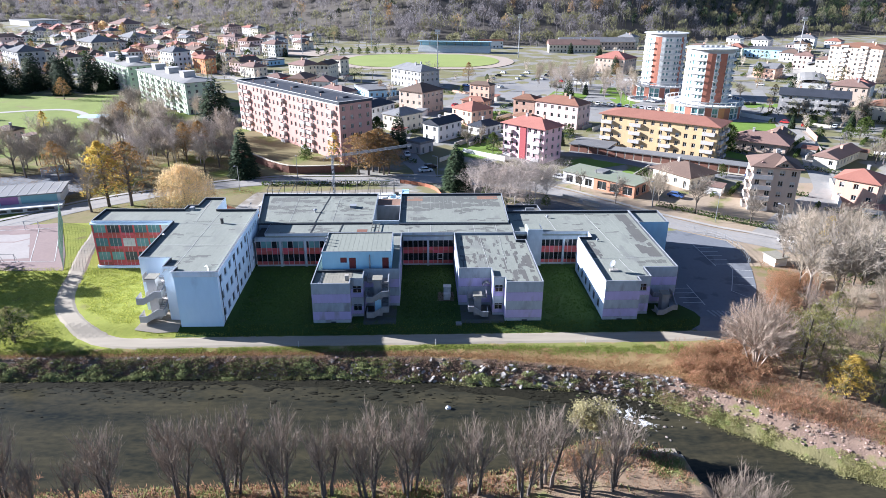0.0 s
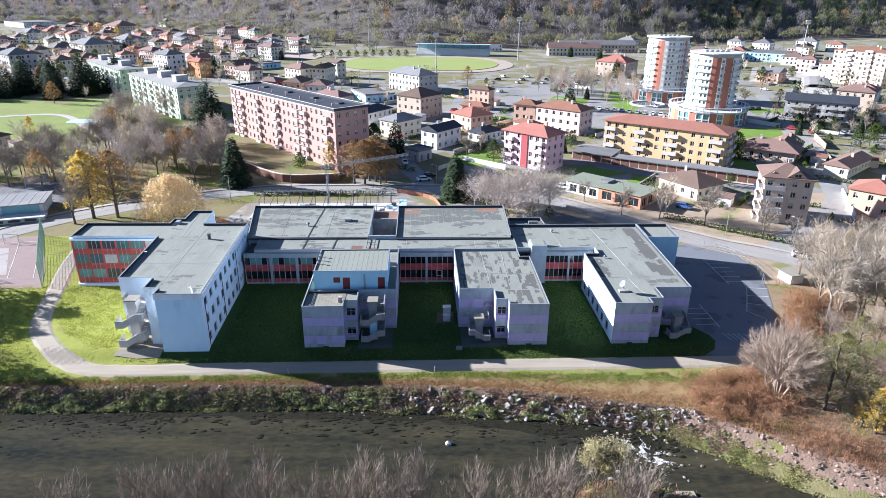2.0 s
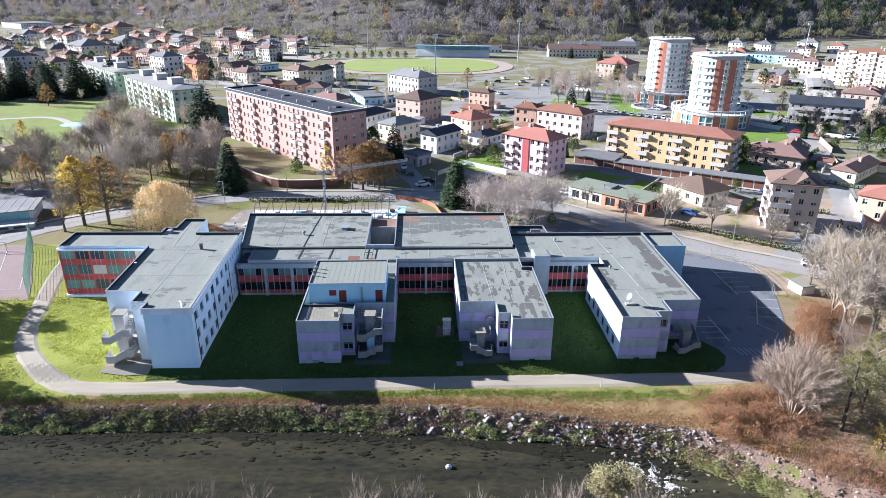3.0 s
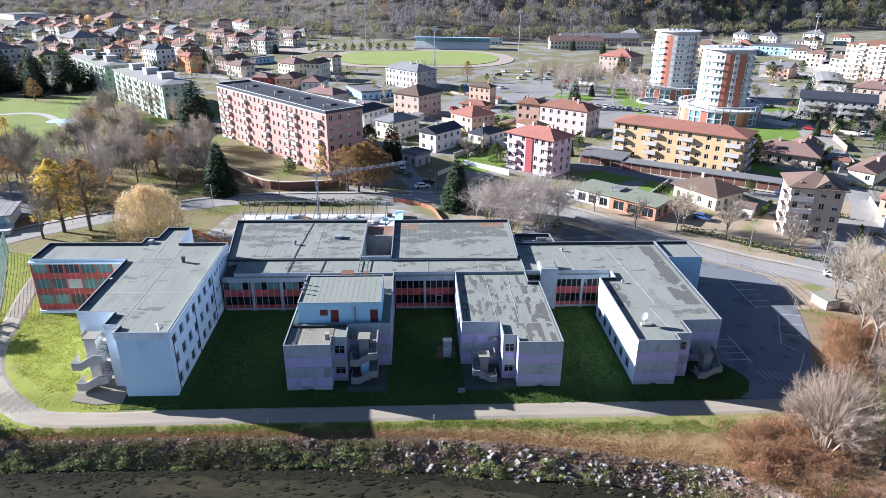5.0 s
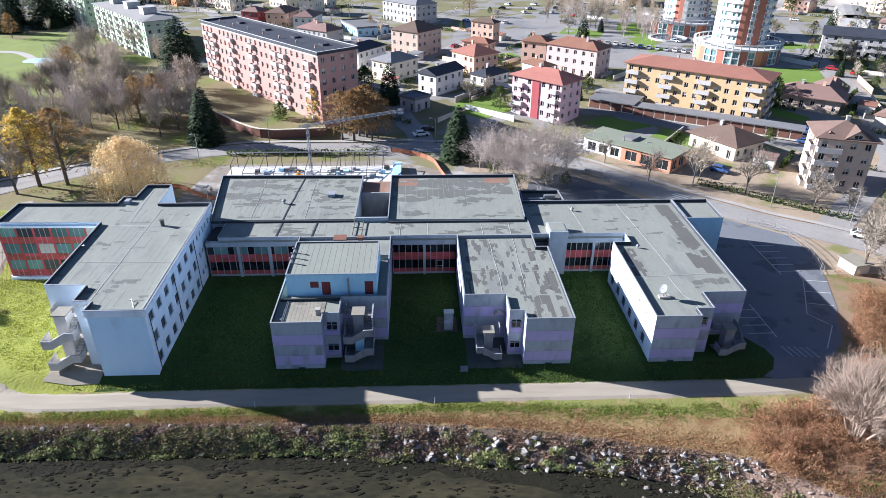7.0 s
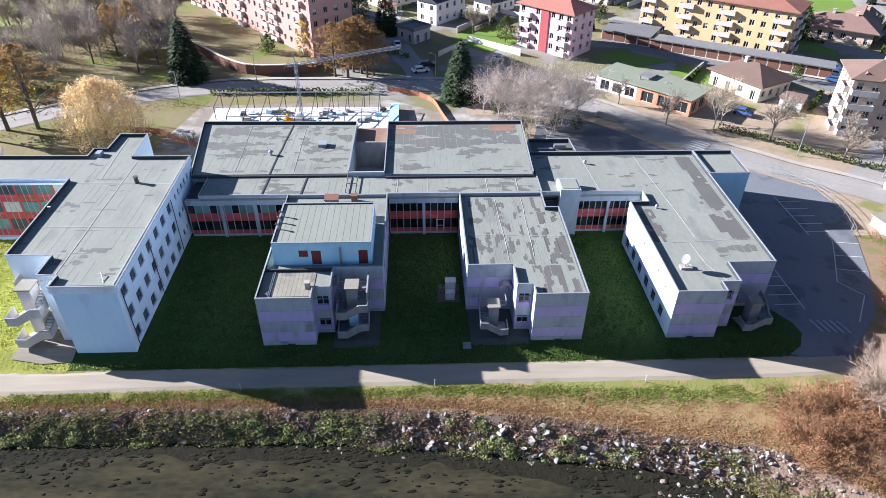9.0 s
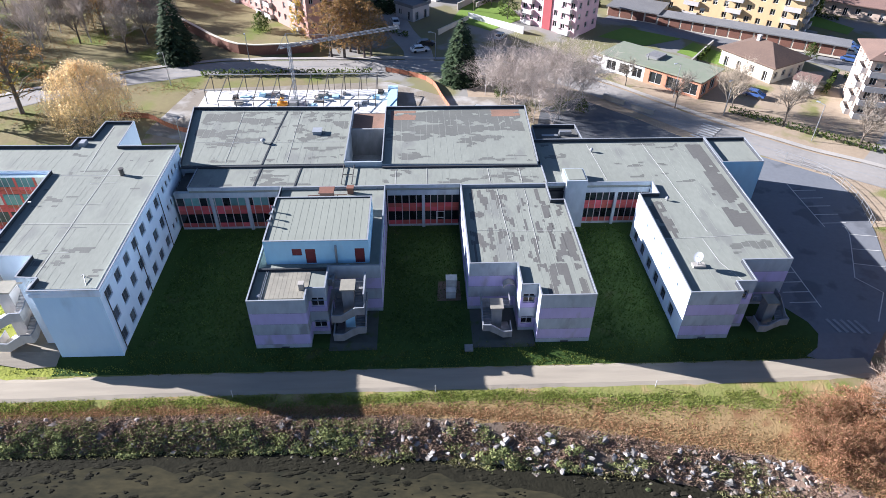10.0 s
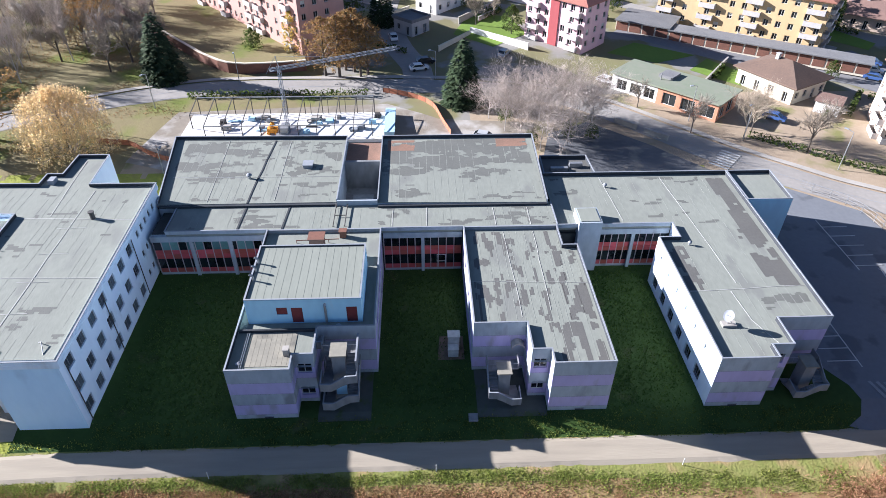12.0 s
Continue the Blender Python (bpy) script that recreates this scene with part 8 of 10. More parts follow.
CLUMP = [proto(make_tree("weeping_birch", 64 + i, 12, M_TWIG_PINK, None, "leafless birch with a dense haze of pinkish twigs", kids=(12, 7, 4), wide=0.8, up=0.06, twig=7, rad=0.085, trunk_share=0.62, low=0.3, tw=0.02, bark=M_BIRCHBARK)) for i in range(2)]
YELLOW = [proto(make_crown("yellow_tree", 70 + i, 12, 3.3, 0.2, M_TWIG, M_YELLOW, "broadleaf tree with thinning yellow autumn leaves", 480, 11, 0.18, lumps=0.4)) for i in range(2)]
RUSTY = [proto(make_crown("rusty_tree", 80 + i, 12, 4.2, 0.22, M_TWIG, M_ORANGE, "broadleaf tree with rust-brown autumn leaves", 400, 8, 0.18, limbs=30, lumps=0.4)) for i in range(2)]
GOLDB = [proto(make_crown("golden_birch", 91, 12, 6.0, 0.06, M_TWIG_PINK, M_GOLD, "dense pale golden birch with drooping branches", 2300, 13, 0.145, 1.5, 40, flat=3.4, lumps=0.4))]
GREENT = [proto(make_crown("green_bush_tree", 95 + i, 7, 3.0, 0.1, M_TWIG, M_GREEN, "dull green broadleaf tree", 190, 8, 0.28)) for i in range(2)]
BUSHB = [proto(make_tree("bare_bush", 110 + i, 8, M_TWIG_DARK, None, "wide leafless grey bush", stems=6, kids=(5, 4, 4, 2), wide=0.52, up=0.2, twig=3, trunk_share=0.4, rad=0.04, top=4, low=0.25, tw=0.014, foot=1.6)) for i in range(2)]
BRIAR = [proto(make_tree("briar_bush", 140 + i, 2.6, M_BRAMBLE, None, "tangled rust-brown briar bush", "bush", stems=7, kids=(4, 3), wide=0.8, up=0.1, twig=5, trunk_share=0.5, rad=0.028, top=2, low=0.2, tw=0.025, foot=1.8)) for i in range(2)]
ALDER = [proto(make_tree("bare_alder", 160 + i, 13, M_TWIG_ALDER, None, "tall leafless pale riverside tree", kids=(8, 6, 5), wide=0.6, up=0.3, twig=8, rad=0.11, trunk_share=0.5, low=0.3, tw=0.02)) for i in range(2)]
LIGHT = [proto(make_tree("bare_wood_tree", 150 + i, 13, M_TWIG_WOOD, None, "slender leafless tree of the park wood", kids=(9, 5, 3), wide=0.62, up=0.3, twig=4, rad=0.1, trunk_share=0.5, low=0.35, tw=0.05)) for i in range(3)]
OLIVE = [proto(make_crown("olive_tree", 97, 12, 4.6, 0.15, M_TWIG, mat("olive_leaves", (0.26, 0.25, 0.09), (0.19, 0.18, 0.07), 0.85, 0.8, 0.2, 0.9, island=0.3, thin=0.5), "thin olive-green riverside tree", 420, 9, 0.16, limbs=30, lumps=0.4))]
WILLOW = [proto(make_tree("pale_willow", 120, 6, M_TWIG, mat("willow_leaves", (0.52, 0.48, 0.26), (0.4, 0.36, 0.18), 0.85, 0.8, 0.2, 0.9, island=0.3, thin=0.45), "pale yellow-green willow bush by the rapids", stems=5, kids=(6, 5, 4), wide=0.5, up=0.4, twig=5, leaf=(3, 0.12), trunk_share=0.45, rad=0.08))]
SPRUCE = [proto(make_conifer(130, 13, 6.6, "dark green spruce with drooping boughs", 28)), proto(make_conifer(131, 16, 9, "broad dark green conifer", 30, "cedar", None, 0.5))]


NATURAL = {"bare_poplar": 11, "bare_shrub": 10, "bare_tree": 11, "bare_birch": 12, "weeping_birch": 12, "yellow_tree": 12, "rusty_tree": 12, "golden_birch": 12, "green_bush_tree": 7, "bare_bush": 8, "pale_willow": 6,
           "briar_bush": 2.6, "olive_tree": 12, "bare_wood_tree": 13, "bare_alder": 13, "spruce": 13, "cedar": 16}


def plant(kind, x, y, h, rot=None, wide=1.0):
    pr = kind[int(abs(x * 3 + y * 7)) % len(kind)]
    base = NATURAL[pr.name.split(".")[0]]
    s = h / base
    c = copy_thing(pr, pose(x, y, height(x, y)) @ Matrix.Rotation(radians(rot if rot is not None else (x * 37 + y * 91) % 360), 4, 'Z'))
    c.scale = (s * wide, s * wide, s)
    return c


# near bank row
for i, (x, y, h) in enumerate(((-30.5, -36.5, 11.5), (-26, -39, 8), (-21, -38.5, 6.5), (-17.5, -38, 11), (-9.3, -37.4, 11.5), (-3.5, -37, 12), (2.2, -37.2, 11.5))):
    plant(POLLARD, x, y - 0.8, h + 0.7)
for i, (x, y, h) in enumerate(((7.8, -37.6, 10.5), (12.6, -37.6, 12), (17.5, -37.5, 12), (22, -39, 8), (25, -37.4, 11.2), (31, -38, 11), (34, -36.8, 11.5), (38, -39, 9), (42, -37.2, 11.5))):
    plant(POLLARD, x, y - 0.8, h + 0.7)
for x, y, h in ((52, -46, 9), (56, -45, 8), (62, -54, 9.5), (68, -57, 9), (73, -60, 8), (-36, -40, 10), (-42, -38.5, 10)):
    plant(POLLARD, x, y - 0.8, h + 0.7)
plant(WILLOW, 41.2, -30.2, 7.6, None, 1.15)
# rusty river-side thicket on the right
plant(DOME, 70.4, -14.8, 13.2, None, 0.8)
for x, y, h in ((72, -13, 6), (73, -9, 8), (84, -14, 9), (93, -20, 11), (95, -8, 10), (88, -2, 9), (79, -20, 6.5)):
    plant(BUSHB, x, y, h)
plant(OLIVE, 76.0, -17.6, 12.4)
plant(OLIVE, 81, -14, 9)
for x, y, h in ((79, -12, 8), (86, -8, 9.5), (89, -16, 9), (84, -24, 7), (92, -12, 9)):
    plant(OLIVE, x, y, h)
plant(GREENT, 104, 10, 11)
plant(OLIVE, 78.8, -21.4, 7.2, None, 1.25)
plant(YELLOW, 79.8, -22.8, 7.0, wide=1.6)
plant(BARE, 90.7, 6.5, 16.5)
plant(BARE, 94.2, 4.2, 18)
plant(BARE, 98, 3, 19.5)
plant(YELLOW, 96, -26, 8)
for x, y, h in ((92, 6, 12), (95, 15, 13), (97, 20, 14), (100, 25, 13), (103, 12, 13), (108, 18, 14), (113, 10, 13), (105, 2, 12), (118, 24, 13), (99, -2, 11), (111, -8, 12), (91, 10, 13), (94, 22, 12), (98, 8, 14), (102, 18, 14.5), (106, 7, 13), (110, 27, 13), (116, 15, 14), (121, 5, 13), (93, -3, 10), (104, -12, 11)):
    plant(ALDER if int(x + y) % 4 else BARE, x, y, h * 1.1, None, 1.15)
plant(YELLOW, 106, 27, 9)
# street trees behind the road
for x, y, h in ((63.3, 72, 7.5), (70.4, 61.5, 8.5), (88.7, 54, 11.5), (99, 46, 10.5), (105, 44, 7), (110, 41, 7.5), (121, 33, 9)):
    plant(BARE, x, y, h)
for x, y, h in ((79.5, 59.5, 12.5), (81.8, 61.5, 10.5)):
    plant(ALDER, x, y, h, None, 1.25)
# clump behind the school
plant(SPRUCE[:1], 29.0, 75.0, 13.0, 20, 1.25)
for x, y, h in ((33.5, 68, 10.5), (36, 63, 11), (38.5, 60, 11.5), (41.5, 56, 11.5), (43.5, 61, 12.5), (46.6, 57.5, 12), (49, 62, 12.6), (52, 62.5, 12), (43, 67, 12), (47.5, 67, 12.6), (53, 66.5, 11.6), (38, 69, 11.5)):
    plant(CLUMP, x, y, h + 0.8, None, 1.2)
for x, y, h in ((40, 57.5, 3.2), (47, 60, 3.4), (51.5, 60, 3.0), (36.5, 66, 3.6)):
    plant(GREENT, x, y, h, None, 1.1)
for x, y, h in ((0.5, 89, 12.5), (3.5, 88.5, 13), (6.5, 91, 13.5), (9.5, 89, 12), (4.5, 92, 12.5), (8, 88, 11)):
    plant(RUSTY, x, y, h, None, 1.3)
plant(YELLOW, -7.2, 99, 11)
plant(SPRUCE[:1], -33.2, 88, 14.0, None, 1.25)
plant(GREENT, -17, 101, 6)
plant(SPRUCE, 11.5, 119, 12)
plant(SPRUCE[1:], -60.5, 156, 19, None, 1.35)
plant(GREENT, -54.8, 148, 3, None, 1.3)
plant(GREENT, 4.1, 123, 9.5)
# left of the school
plant(GOLDB, -39.6, 56.2, 11.8, wide=1.2)
plant(YELLOW, -61, 61.4, 17, wide=1.25)
plant(RUSTY, -55.6, 62.2, 16.6, wide=1.35)
plant(BARE, -63.8, 57.8, 16.4, wide=1.3)
plant(BARE, -94, 102, 14.5, wide=1.3)
plant(BARE, -96, 87, 14.5, wide=1.3)
plant(BARE, -102, 92, 13, wide=1.2)
plant(BIRCH, -66, 104.5, 14.5)
plant(BIRCH, -62.5, 108, 13)
plant(RUSTY, -54.8, 103, 12.5)
for x, y, h in ((-62.7, 87, 15), (-66, 95, 15), (-56.3, 98, 14), (-50, 101, 13), (-72, 90, 13.5), (-74, 108, 15), (-81, 98, 14), (-47, 106, 13)):
    plant(BIRCH, x, y, h, None, 1.1)
for x, y, h in ((-46, 92, 11), (-69, 82, 13), (-78, 86, 13), (-86, 92, 14), (-58, 110, 12.5), (-40, 104, 10)):
    plant(BARE, x, y, h, None, 1.25)
plant(RUSTY, -84, 82, 12)
plant(RUSTY, -51.5, 107, 12)
plant(YELLOW, -121, 145, 8)
plant(BARE, -43, 97, 11, wide=1.3)
plant(OLIVE, -47.6, -4.2, 6.4, None, 1.5)
plant(GREENT, -48.4, -3.6, 5.4, None, 1.4)
plant(BUSHB, -50.2, -4.0, 4.6, None, 1.2)
for x, y, h in ((-76, 22.5, 14), (-74.5, 14.5, 12.5), (-80, 19, 13), (-78, 12, 12)):
    plant(GREENT, x, y, h, None, 1.2)
rt = random.Random(21)
for _ in range(330):
    x, y = rt.uniform(-120, -36), rt.uniform(92, 210)
    if not in_poly(x, y, WOOD) or math.hypot(x + 58, y - 146) < 15 or noise.noise((x * 0.07, y * 0.07, 6)) < -0.02:
        continue
    plant(RUSTY if rt.random() < 0.04 else (BIRCH if rt.random() < 0.15 else rt.choice([LIGHT, LIGHT, BARE])), x, y, rt.uniform(9.5, 14), None, 1.15)
for _ in range(26):
    x, y = rt.uniform(-128, -84), rt.uniform(92, 128)
    plant(rt.choice([ALDER, BARE, LIGHT]), x, y, rt.uniform(9, 13), None, 1.2)
for x, y, h in ((-108, 78, 10), (-112, 96, 12), (-128, 106, 12), (-140, 116, 11), (-150, 100, 12), (-90, 112, 9)):
    plant(LIGHT, x, y, h)
for x, y, h in ((-182, 250, 14), (-170, 256, 16), (-151, 248, 18), (-160, 235, 11), (-195, 243, 15), (-205, 255, 16), (-140, 262, 16), (-190, 230, 9), (-215, 262, 15), (-226, 250, 16), (-240, 262, 18), (-176, 262, 15), (-166, 246, 12), (-188, 262, 16), (-200, 236, 12), (-210, 246, 14), (-232, 238, 13), (-155, 262, 14), (-146, 254, 12), (-184, 240, 13), (-220, 240, 15), (-250, 250, 15)):
    plant(SPRUCE[1:], x, y, h * 1.15, None, 1.25)
# slender bare row between the sports ground and the towers
for i in range(16):
    plant(ALDER, 84 + (i % 8) * 6 + (i // 8) * 3, 262 - (i % 8) * 5 + (i // 8) * 12, 14 + (i * 7) % 6, None, 0.75)
for _ in range(60):
    x, y = rt.uniform(5, 270), rt.uniform(100, 300)
    if min(math.hypot(x - a, y - c) for a, c in taken) < 10 or 30 < x < 190 and 175 < y < 300 and rt.random() < 0.6 or math.hypot(x - 142, y - 180) < 22 or math.hypot(x - 142, y - 236) < 20 or abs(x - 95) < 22 and y < 125:
        continue
    plant(rt.choice([LIGHT, GREENT, GREENT, LIGHT, SPRUCE, RUSTY]), x, y, rt.uniform(3.5, 8))
for x, y, h in ((111.8, 199.7, 17.5), (105, 203, 15), (118, 206, 14), (89.6, 241.5, 14), (95, 236, 13)):
    plant(BIRCH, x, y, h, None, 0.7)
# trees among the houses
for x, y, h, k in ((100, 262, 13, BIRCH), (92, 250, 14, BIRCH), (108, 256, 15, BIRCH), (114, 266, 14, BIRCH), (96, 240, 14, BIRCH), (119, 216, 14, BIRCH), (104, 245, 13, BARE), (88, 230, 10, BARE),
                   (165, 98, 9, BARE), (172, 92, 9, GREENT), (35, 118, 9, BARE), (40, 122, 8, BARE), (175, 215, 10, BARE), (185, 175, 9, BARE), (190, 158, 10, BARE), (210, 150, 12, RUSTY), (200, 140, 11, BARE), (215, 240, 10, SPRUCE), (226, 300, 9, GREENT), (240, 225, 9, BARE), (180.3, 130.1, 7.5, GREENT), (174, 128, 6, GREENT), (186, 136, 7, GREENT), (205.9, 168.5, 12, BARE), (211, 160, 12, BARE), (172, 150, 5, GREENT), (178, 146, 6, BARE), (186, 150, 7, BARE), (193, 152, 8, BARE), (167, 133, 4, GREENT), (121.5, 112, 8, GREENT), (124, 116, 8.5, GREENT), (126.5, 119, 7.5, GREENT), (182, 163, 4.5, GREENT), (186, 160, 5, BARE), (72, 128, 6, GREENT), (68, 122, 6, SPRUCE), (109, 85, 4, GREENT)):
    plant(k, x, y, h)
for _ in range(170):
    x, y = rt.uniform(-330, 330), rt.uniform(150, 520)
    if abs(x - 30) < 105 and y > 310 or abs(x) < 60 and y < 190 or (x < -50 and 120 < y < 240 and x > -140) or (100 < x < 190 and y < 290):
        continue
    plant(rt.choice([LIGHT, LIGHT, LIGHT, GREENT, SPRUCE, RUSTY]), x, y, rt.uniform(6, 12))
for k in range(12):
    plant(GREENT, -62 + k * 6.5, 436 + k * 0.6, 5.5)
# the patterns the trees were copied from are used too: stand them in the far wood
for i, t in enumerate(PROTO):
    x, y = -120 - i * 14, 640 + (i * 37) % 60
    t.matrix_basis = pose(x, y, height(x, y))

# ---- far wood on the hill ----
rw = random.Random(8)
M_WOODOLIVE = mat("far_olive_leaves", (0.19, 0.2, 0.105), (0.26, 0.235, 0.14), 0.95, 0.08, 0.012, 1.3, island=0.1, thin=0.5, spec=0.1)
M_WOODGOLD = mat("far_golden_leaves", (0.38, 0.27, 0.14), (0.3, 0.2, 0.11), 0.95, 0.08, 0.012, 1.3, island=0.25, thin=0.6, spec=0.1)


def crown(b, x, y, hh, rr, slot, n, size):
    """A far tree: stem and a ragged crown of fine upright sprays."""
    z = height(x, y)
    b.rod((x, y, z - 0.3), (x, y, z + hh * 0.6), 0.3, 0.12, 3, slot)
    ph = rw.uniform(0, 9)
    for _ in range(n):
        d = rand_dir(rw)
        if d.z < -0.45:
            d.z = -d.z
        g = rw.uniform(0.35, 1.0) ** 0.6 * (1 + 0.35 * noise.noise((d.x * 1.7 + ph, d.y * 1.7, d.z * 2 + ph)))
        c = Vector((x, y, z + hh * 0.56)) + Vector((d.x * rr, d.y * rr, d.z * hh * 0.46)) * g
        u = (d.cross(rand_dir(rw)) + rand_dir(rw) * 0.15).normalized()
        v = (d.cross(u) * rw.choice((-1, 1)) * 0.6 + Vector((0, 0, 0.9)) + rand_dir(rw) * 0.2).normalized()
        e = size * rw.uniform(0.5, 1.2)
        b.face((c - u * e * 0.5, c + u * e * 0.5, c + v * e * 2.2), slot)


b = Mesh()
count = 0
while count < 2450:
    x, y = rw.uniform(-720, 760), rw.uniform(500, 1150)
    h = along(x, HILL)
    if y < h - 12 or y > h + 260 or abs(x - 10) > 0.78 * (y + 90) + 30:
        continue
    dense = noise.noise((x * 0.01, y * 0.01, 2))
    p = rw.random()
    slot = 1 if (dense > 0.3 and p < 0.22) or (x > 330 and p < 0.5) else (2 if p > 0.72 else (3 if p > 0.68 else 0))
    k = 0.6 if y < h + 22 else 1.1
    crown(b, x, y, rw.uniform(14, 22) * k, rw.uniform(4.2, 7.0) * (1.1 if slot != 1 else 0.8), slot if y > h + 22 else (2 if p > 0.3 else 0), 165, 0.86)
    count += 1
solo("far_wood", b, [M_FOREST_HAZE, M_CONIFER, M_WOODOLIVE, M_WOODGOLD], "brown and olive late-autumn wood covering the hillside", "wood", "stuff")
b = Mesh()
count = 0
while count < 620:
    x, y = (rw.uniform(-430, -60), rw.uniform(260, 720)) if rw.random() < 0.6 else (rw.uniform(-330, 360), rw.uniform(255, 570))
    if min(math.hypot(x - a, y - c) for a, c in taken) < 11 or -85 < x < 190 and 300 < y < 470 or x < -40 and 215 < y < 285 or 60 < x < 200 and y < 310 or y > along(x, HILL) - 5:
        continue
    crown(b, x, y, rw.uniform(4, 11), rw.uniform(2.0, 4.2), rw.choice((0, 0, 1, 1, 2, 2, 2, 3)), 90, 0.42)
    count += 1
count = 0
while count < 95:
    x, y = rw.uniform(118, 330), rw.uniform(60, 262)
    near = min(math.hypot(x - a, y - c) for a, c in taken)
    if near < 10 or near > 22 or math.hypot(x - 142, y - 180) < 24 or math.hypot(x - 142, y - 236) < 22 or y < 125 - 0.62 * (x - 85) + 20:
        continue
    crown(b, x, y, rw.uniform(2.2, 7.5), rw.uniform(1.3, 2.8), rw.choice((0, 0, 0, 1, 2, 2, 2, 3)), 110, 0.32)
    count += 1
solo("garden_trees", b, [M_FOREST_HAZE, M_CONIFER, M_WOODOLIVE, M_WOODGOLD], "mixed autumn trees and shrubs in distant gardens", "trees", "stuff")

# ---- river bank rubble, weeds and brambles ----
rb = random.Random(17)
stones = [Mesh() for _ in range(6)]
for i, s in enumerate(stones):
    s.blob((0, 0, 0), 1.15, rb.uniform(.6, 0.9), rb.uniform(.35, .6), rb, 5, 0, 0.34)
stone_me = [s.mesh("stone", M_ROCK) for s in stones]
rubble = thing("rubble_bank", pose(20, -11, -3), "tumbled grey and white stones along the river bank", "stones")
inv = pose(-20, 11, 3)
n = 0
while n < 295:
    x = -40 + 98 * rb.random() ** 0.42
    yb = along(x, BANK)
    w = bank_width(x)
    y = yb - (rb.triangular(0.1, 0.72, 0.56) if x < 54 else rb.triangular(0.02, 0.4, 0.1)) * w
    s = (0.12 + 0.36 * rb.random() ** 1.6) * (1.25 if x > 22 else 0.9) * (0.7 if x > 55 else 1)
    part("stone", rb.choice(stone_me), None, rubble, "", inv @ pose(x, y, height(x, y) + s * 0.15, rb.uniform(-50, 50), rb.uniform(-50, 50), rb.uniform(0, 360)) @ Matrix.Scale(s, 4))
    n += 1
b = Mesh()
for _ in range(1300):
    x = rb.uniform(-62, 58)
    yb = along(x, BANK)
    y = yb - rb.uniform(0.05, 0.75) * bank_width(x)
    s = 0.07 + 0.26 * rb.random() ** 2
    b.blob((x, y, height(x, y)), s * rb.uniform(.8, 1.7), s, s * 0.7, rb, 5, 0, 0.4)
solo("rubble", b, M_ROCKS, "small broken stones among the bank weeds", "rubble", "stuff")
b = Mesh()
for _ in range(1500):
    x = rb.uniform(56, 110)
    yb = along(x, BANK)
    y = yb - rb.triangular(0.0, 0.6, 0.12) * bank_width(x)
    s = 0.05 + 0.27 * rb.random() ** 4
    b.blob((x, y, height(x, y) + s * 0.05), s * rb.uniform(.8, 1.7), s, s * 0.5, rb, 5, 0, 0.45)
solo("scree", b, M_SCREESTONE, "pinkish broken stones on the point of land", "rubble", "stuff")
b = Mesh()
for _ in range(110):
    x, y = rb.gauss(48.5, 3.2), rb.gauss(-23.5, 3)
    if along(x, NEAR) - 2 < y < along(x, BANK) - 4:
        s = rb.uniform(0.08, 0.36)
        b.blob((x, y, WL - 0.05 + rb.uniform(-.1, .1)), s * rb.uniform(.8, 1.5), s, s * 0.6, rb, 6, 0, 0.25)
for _ in range(60):
    x = rb.uniform(5, 60)
    y = along(x, BANK) - 0.72 * bank_width(x) - abs(rb.gauss(0, 0.5))
    s = rb.uniform(0.08, 0.28)
    b.blob((x, y, WL - 0.05), s * rb.uniform(.8, 1.6), s, s * 0.5, rb, 6, 0, 0.25)
solo("rubble", b, M_ROCKS, "small broken stones on the bank and in the shallows", "rubble", "stuff")
b = Mesh()
b.blob((22.8, -20.6, WL + 0.1), 0.45, 0.35, 0.4, rb, 8, 0, 0.15)
solo("boulder", b, M_FOAM, "pale boulder standing in the river", "boulder")


def tufts(n, place, size, name, mats, label, blades=7, flat=0.5, thin=0.45):
    b = Mesh()
    k = 0
    tries = 0
    while k < n and tries < n * 6:
        tries += 1
        q = place()
        if q is None:
            continue
        x, y, g = q
        z = height(x, y)
        for _ in range(blades):
            c = Vector((x + rb.gauss(0, g), y + rb.gauss(0, g), z))
            s = size * rb.uniform(0.5, 1.3)
            a = rb.uniform(0, 6.283)
            u = Vector((math.cos(a), math.sin(a), 0)) * s * thin
            tip = c + Vector((rb.uniform(-1, 1) * flat, rb.uniform(-1, 1) * flat, 1)) * s
            b.face((c - u, c + u, tip))
        k += 1
    return solo(name, b, mats, label, "plants", "stuff")


def on_bank():
    x = rb.uniform(-62, 62)
    d = rb.uniform(0.12, 1.0)
    y = along(x, BANK) - d * 0.7 * bank_width(x)
    if noise.noise((x * 0.42, y * 0.7, 1.3)) + 0.5 * noise.noise((x * 0.12, 0.3, 9.3)) < (0.12 - 0.5 * d if x < 10 else 0.36 - 0.4 * d):
        return None
    return x, y, 0.25


def on_bank_brown():
    x = rb.uniform(-62, 60)
    y = along(x, BANK) - rb.uniform(0.02, 0.62) * bank_width(x)
    if noise.noise((x * 0.35, y * 0.6, 7.3)) < -0.3:
        return None
    return x, y, 0.2


def at_waterline():
    x = rb.uniform(-62, 76)
    y = along(x, BANK) - bank_width(x) * rb.uniform(0.62, 0.76)
    if noise.noise((x * 0.22, 0, 2.3)) < 0.06:
        return None
    return x, y, 0.28


def on_point():
    x = rb.uniform(53, 82)
    y = along(x, BANK) - bank_width(x) * rb.uniform(0.36, 0.72)
    if noise.noise((x * 0.3, y * 0.3, 5.5)) < -0.1:
        return None
    return x, y, 0.35


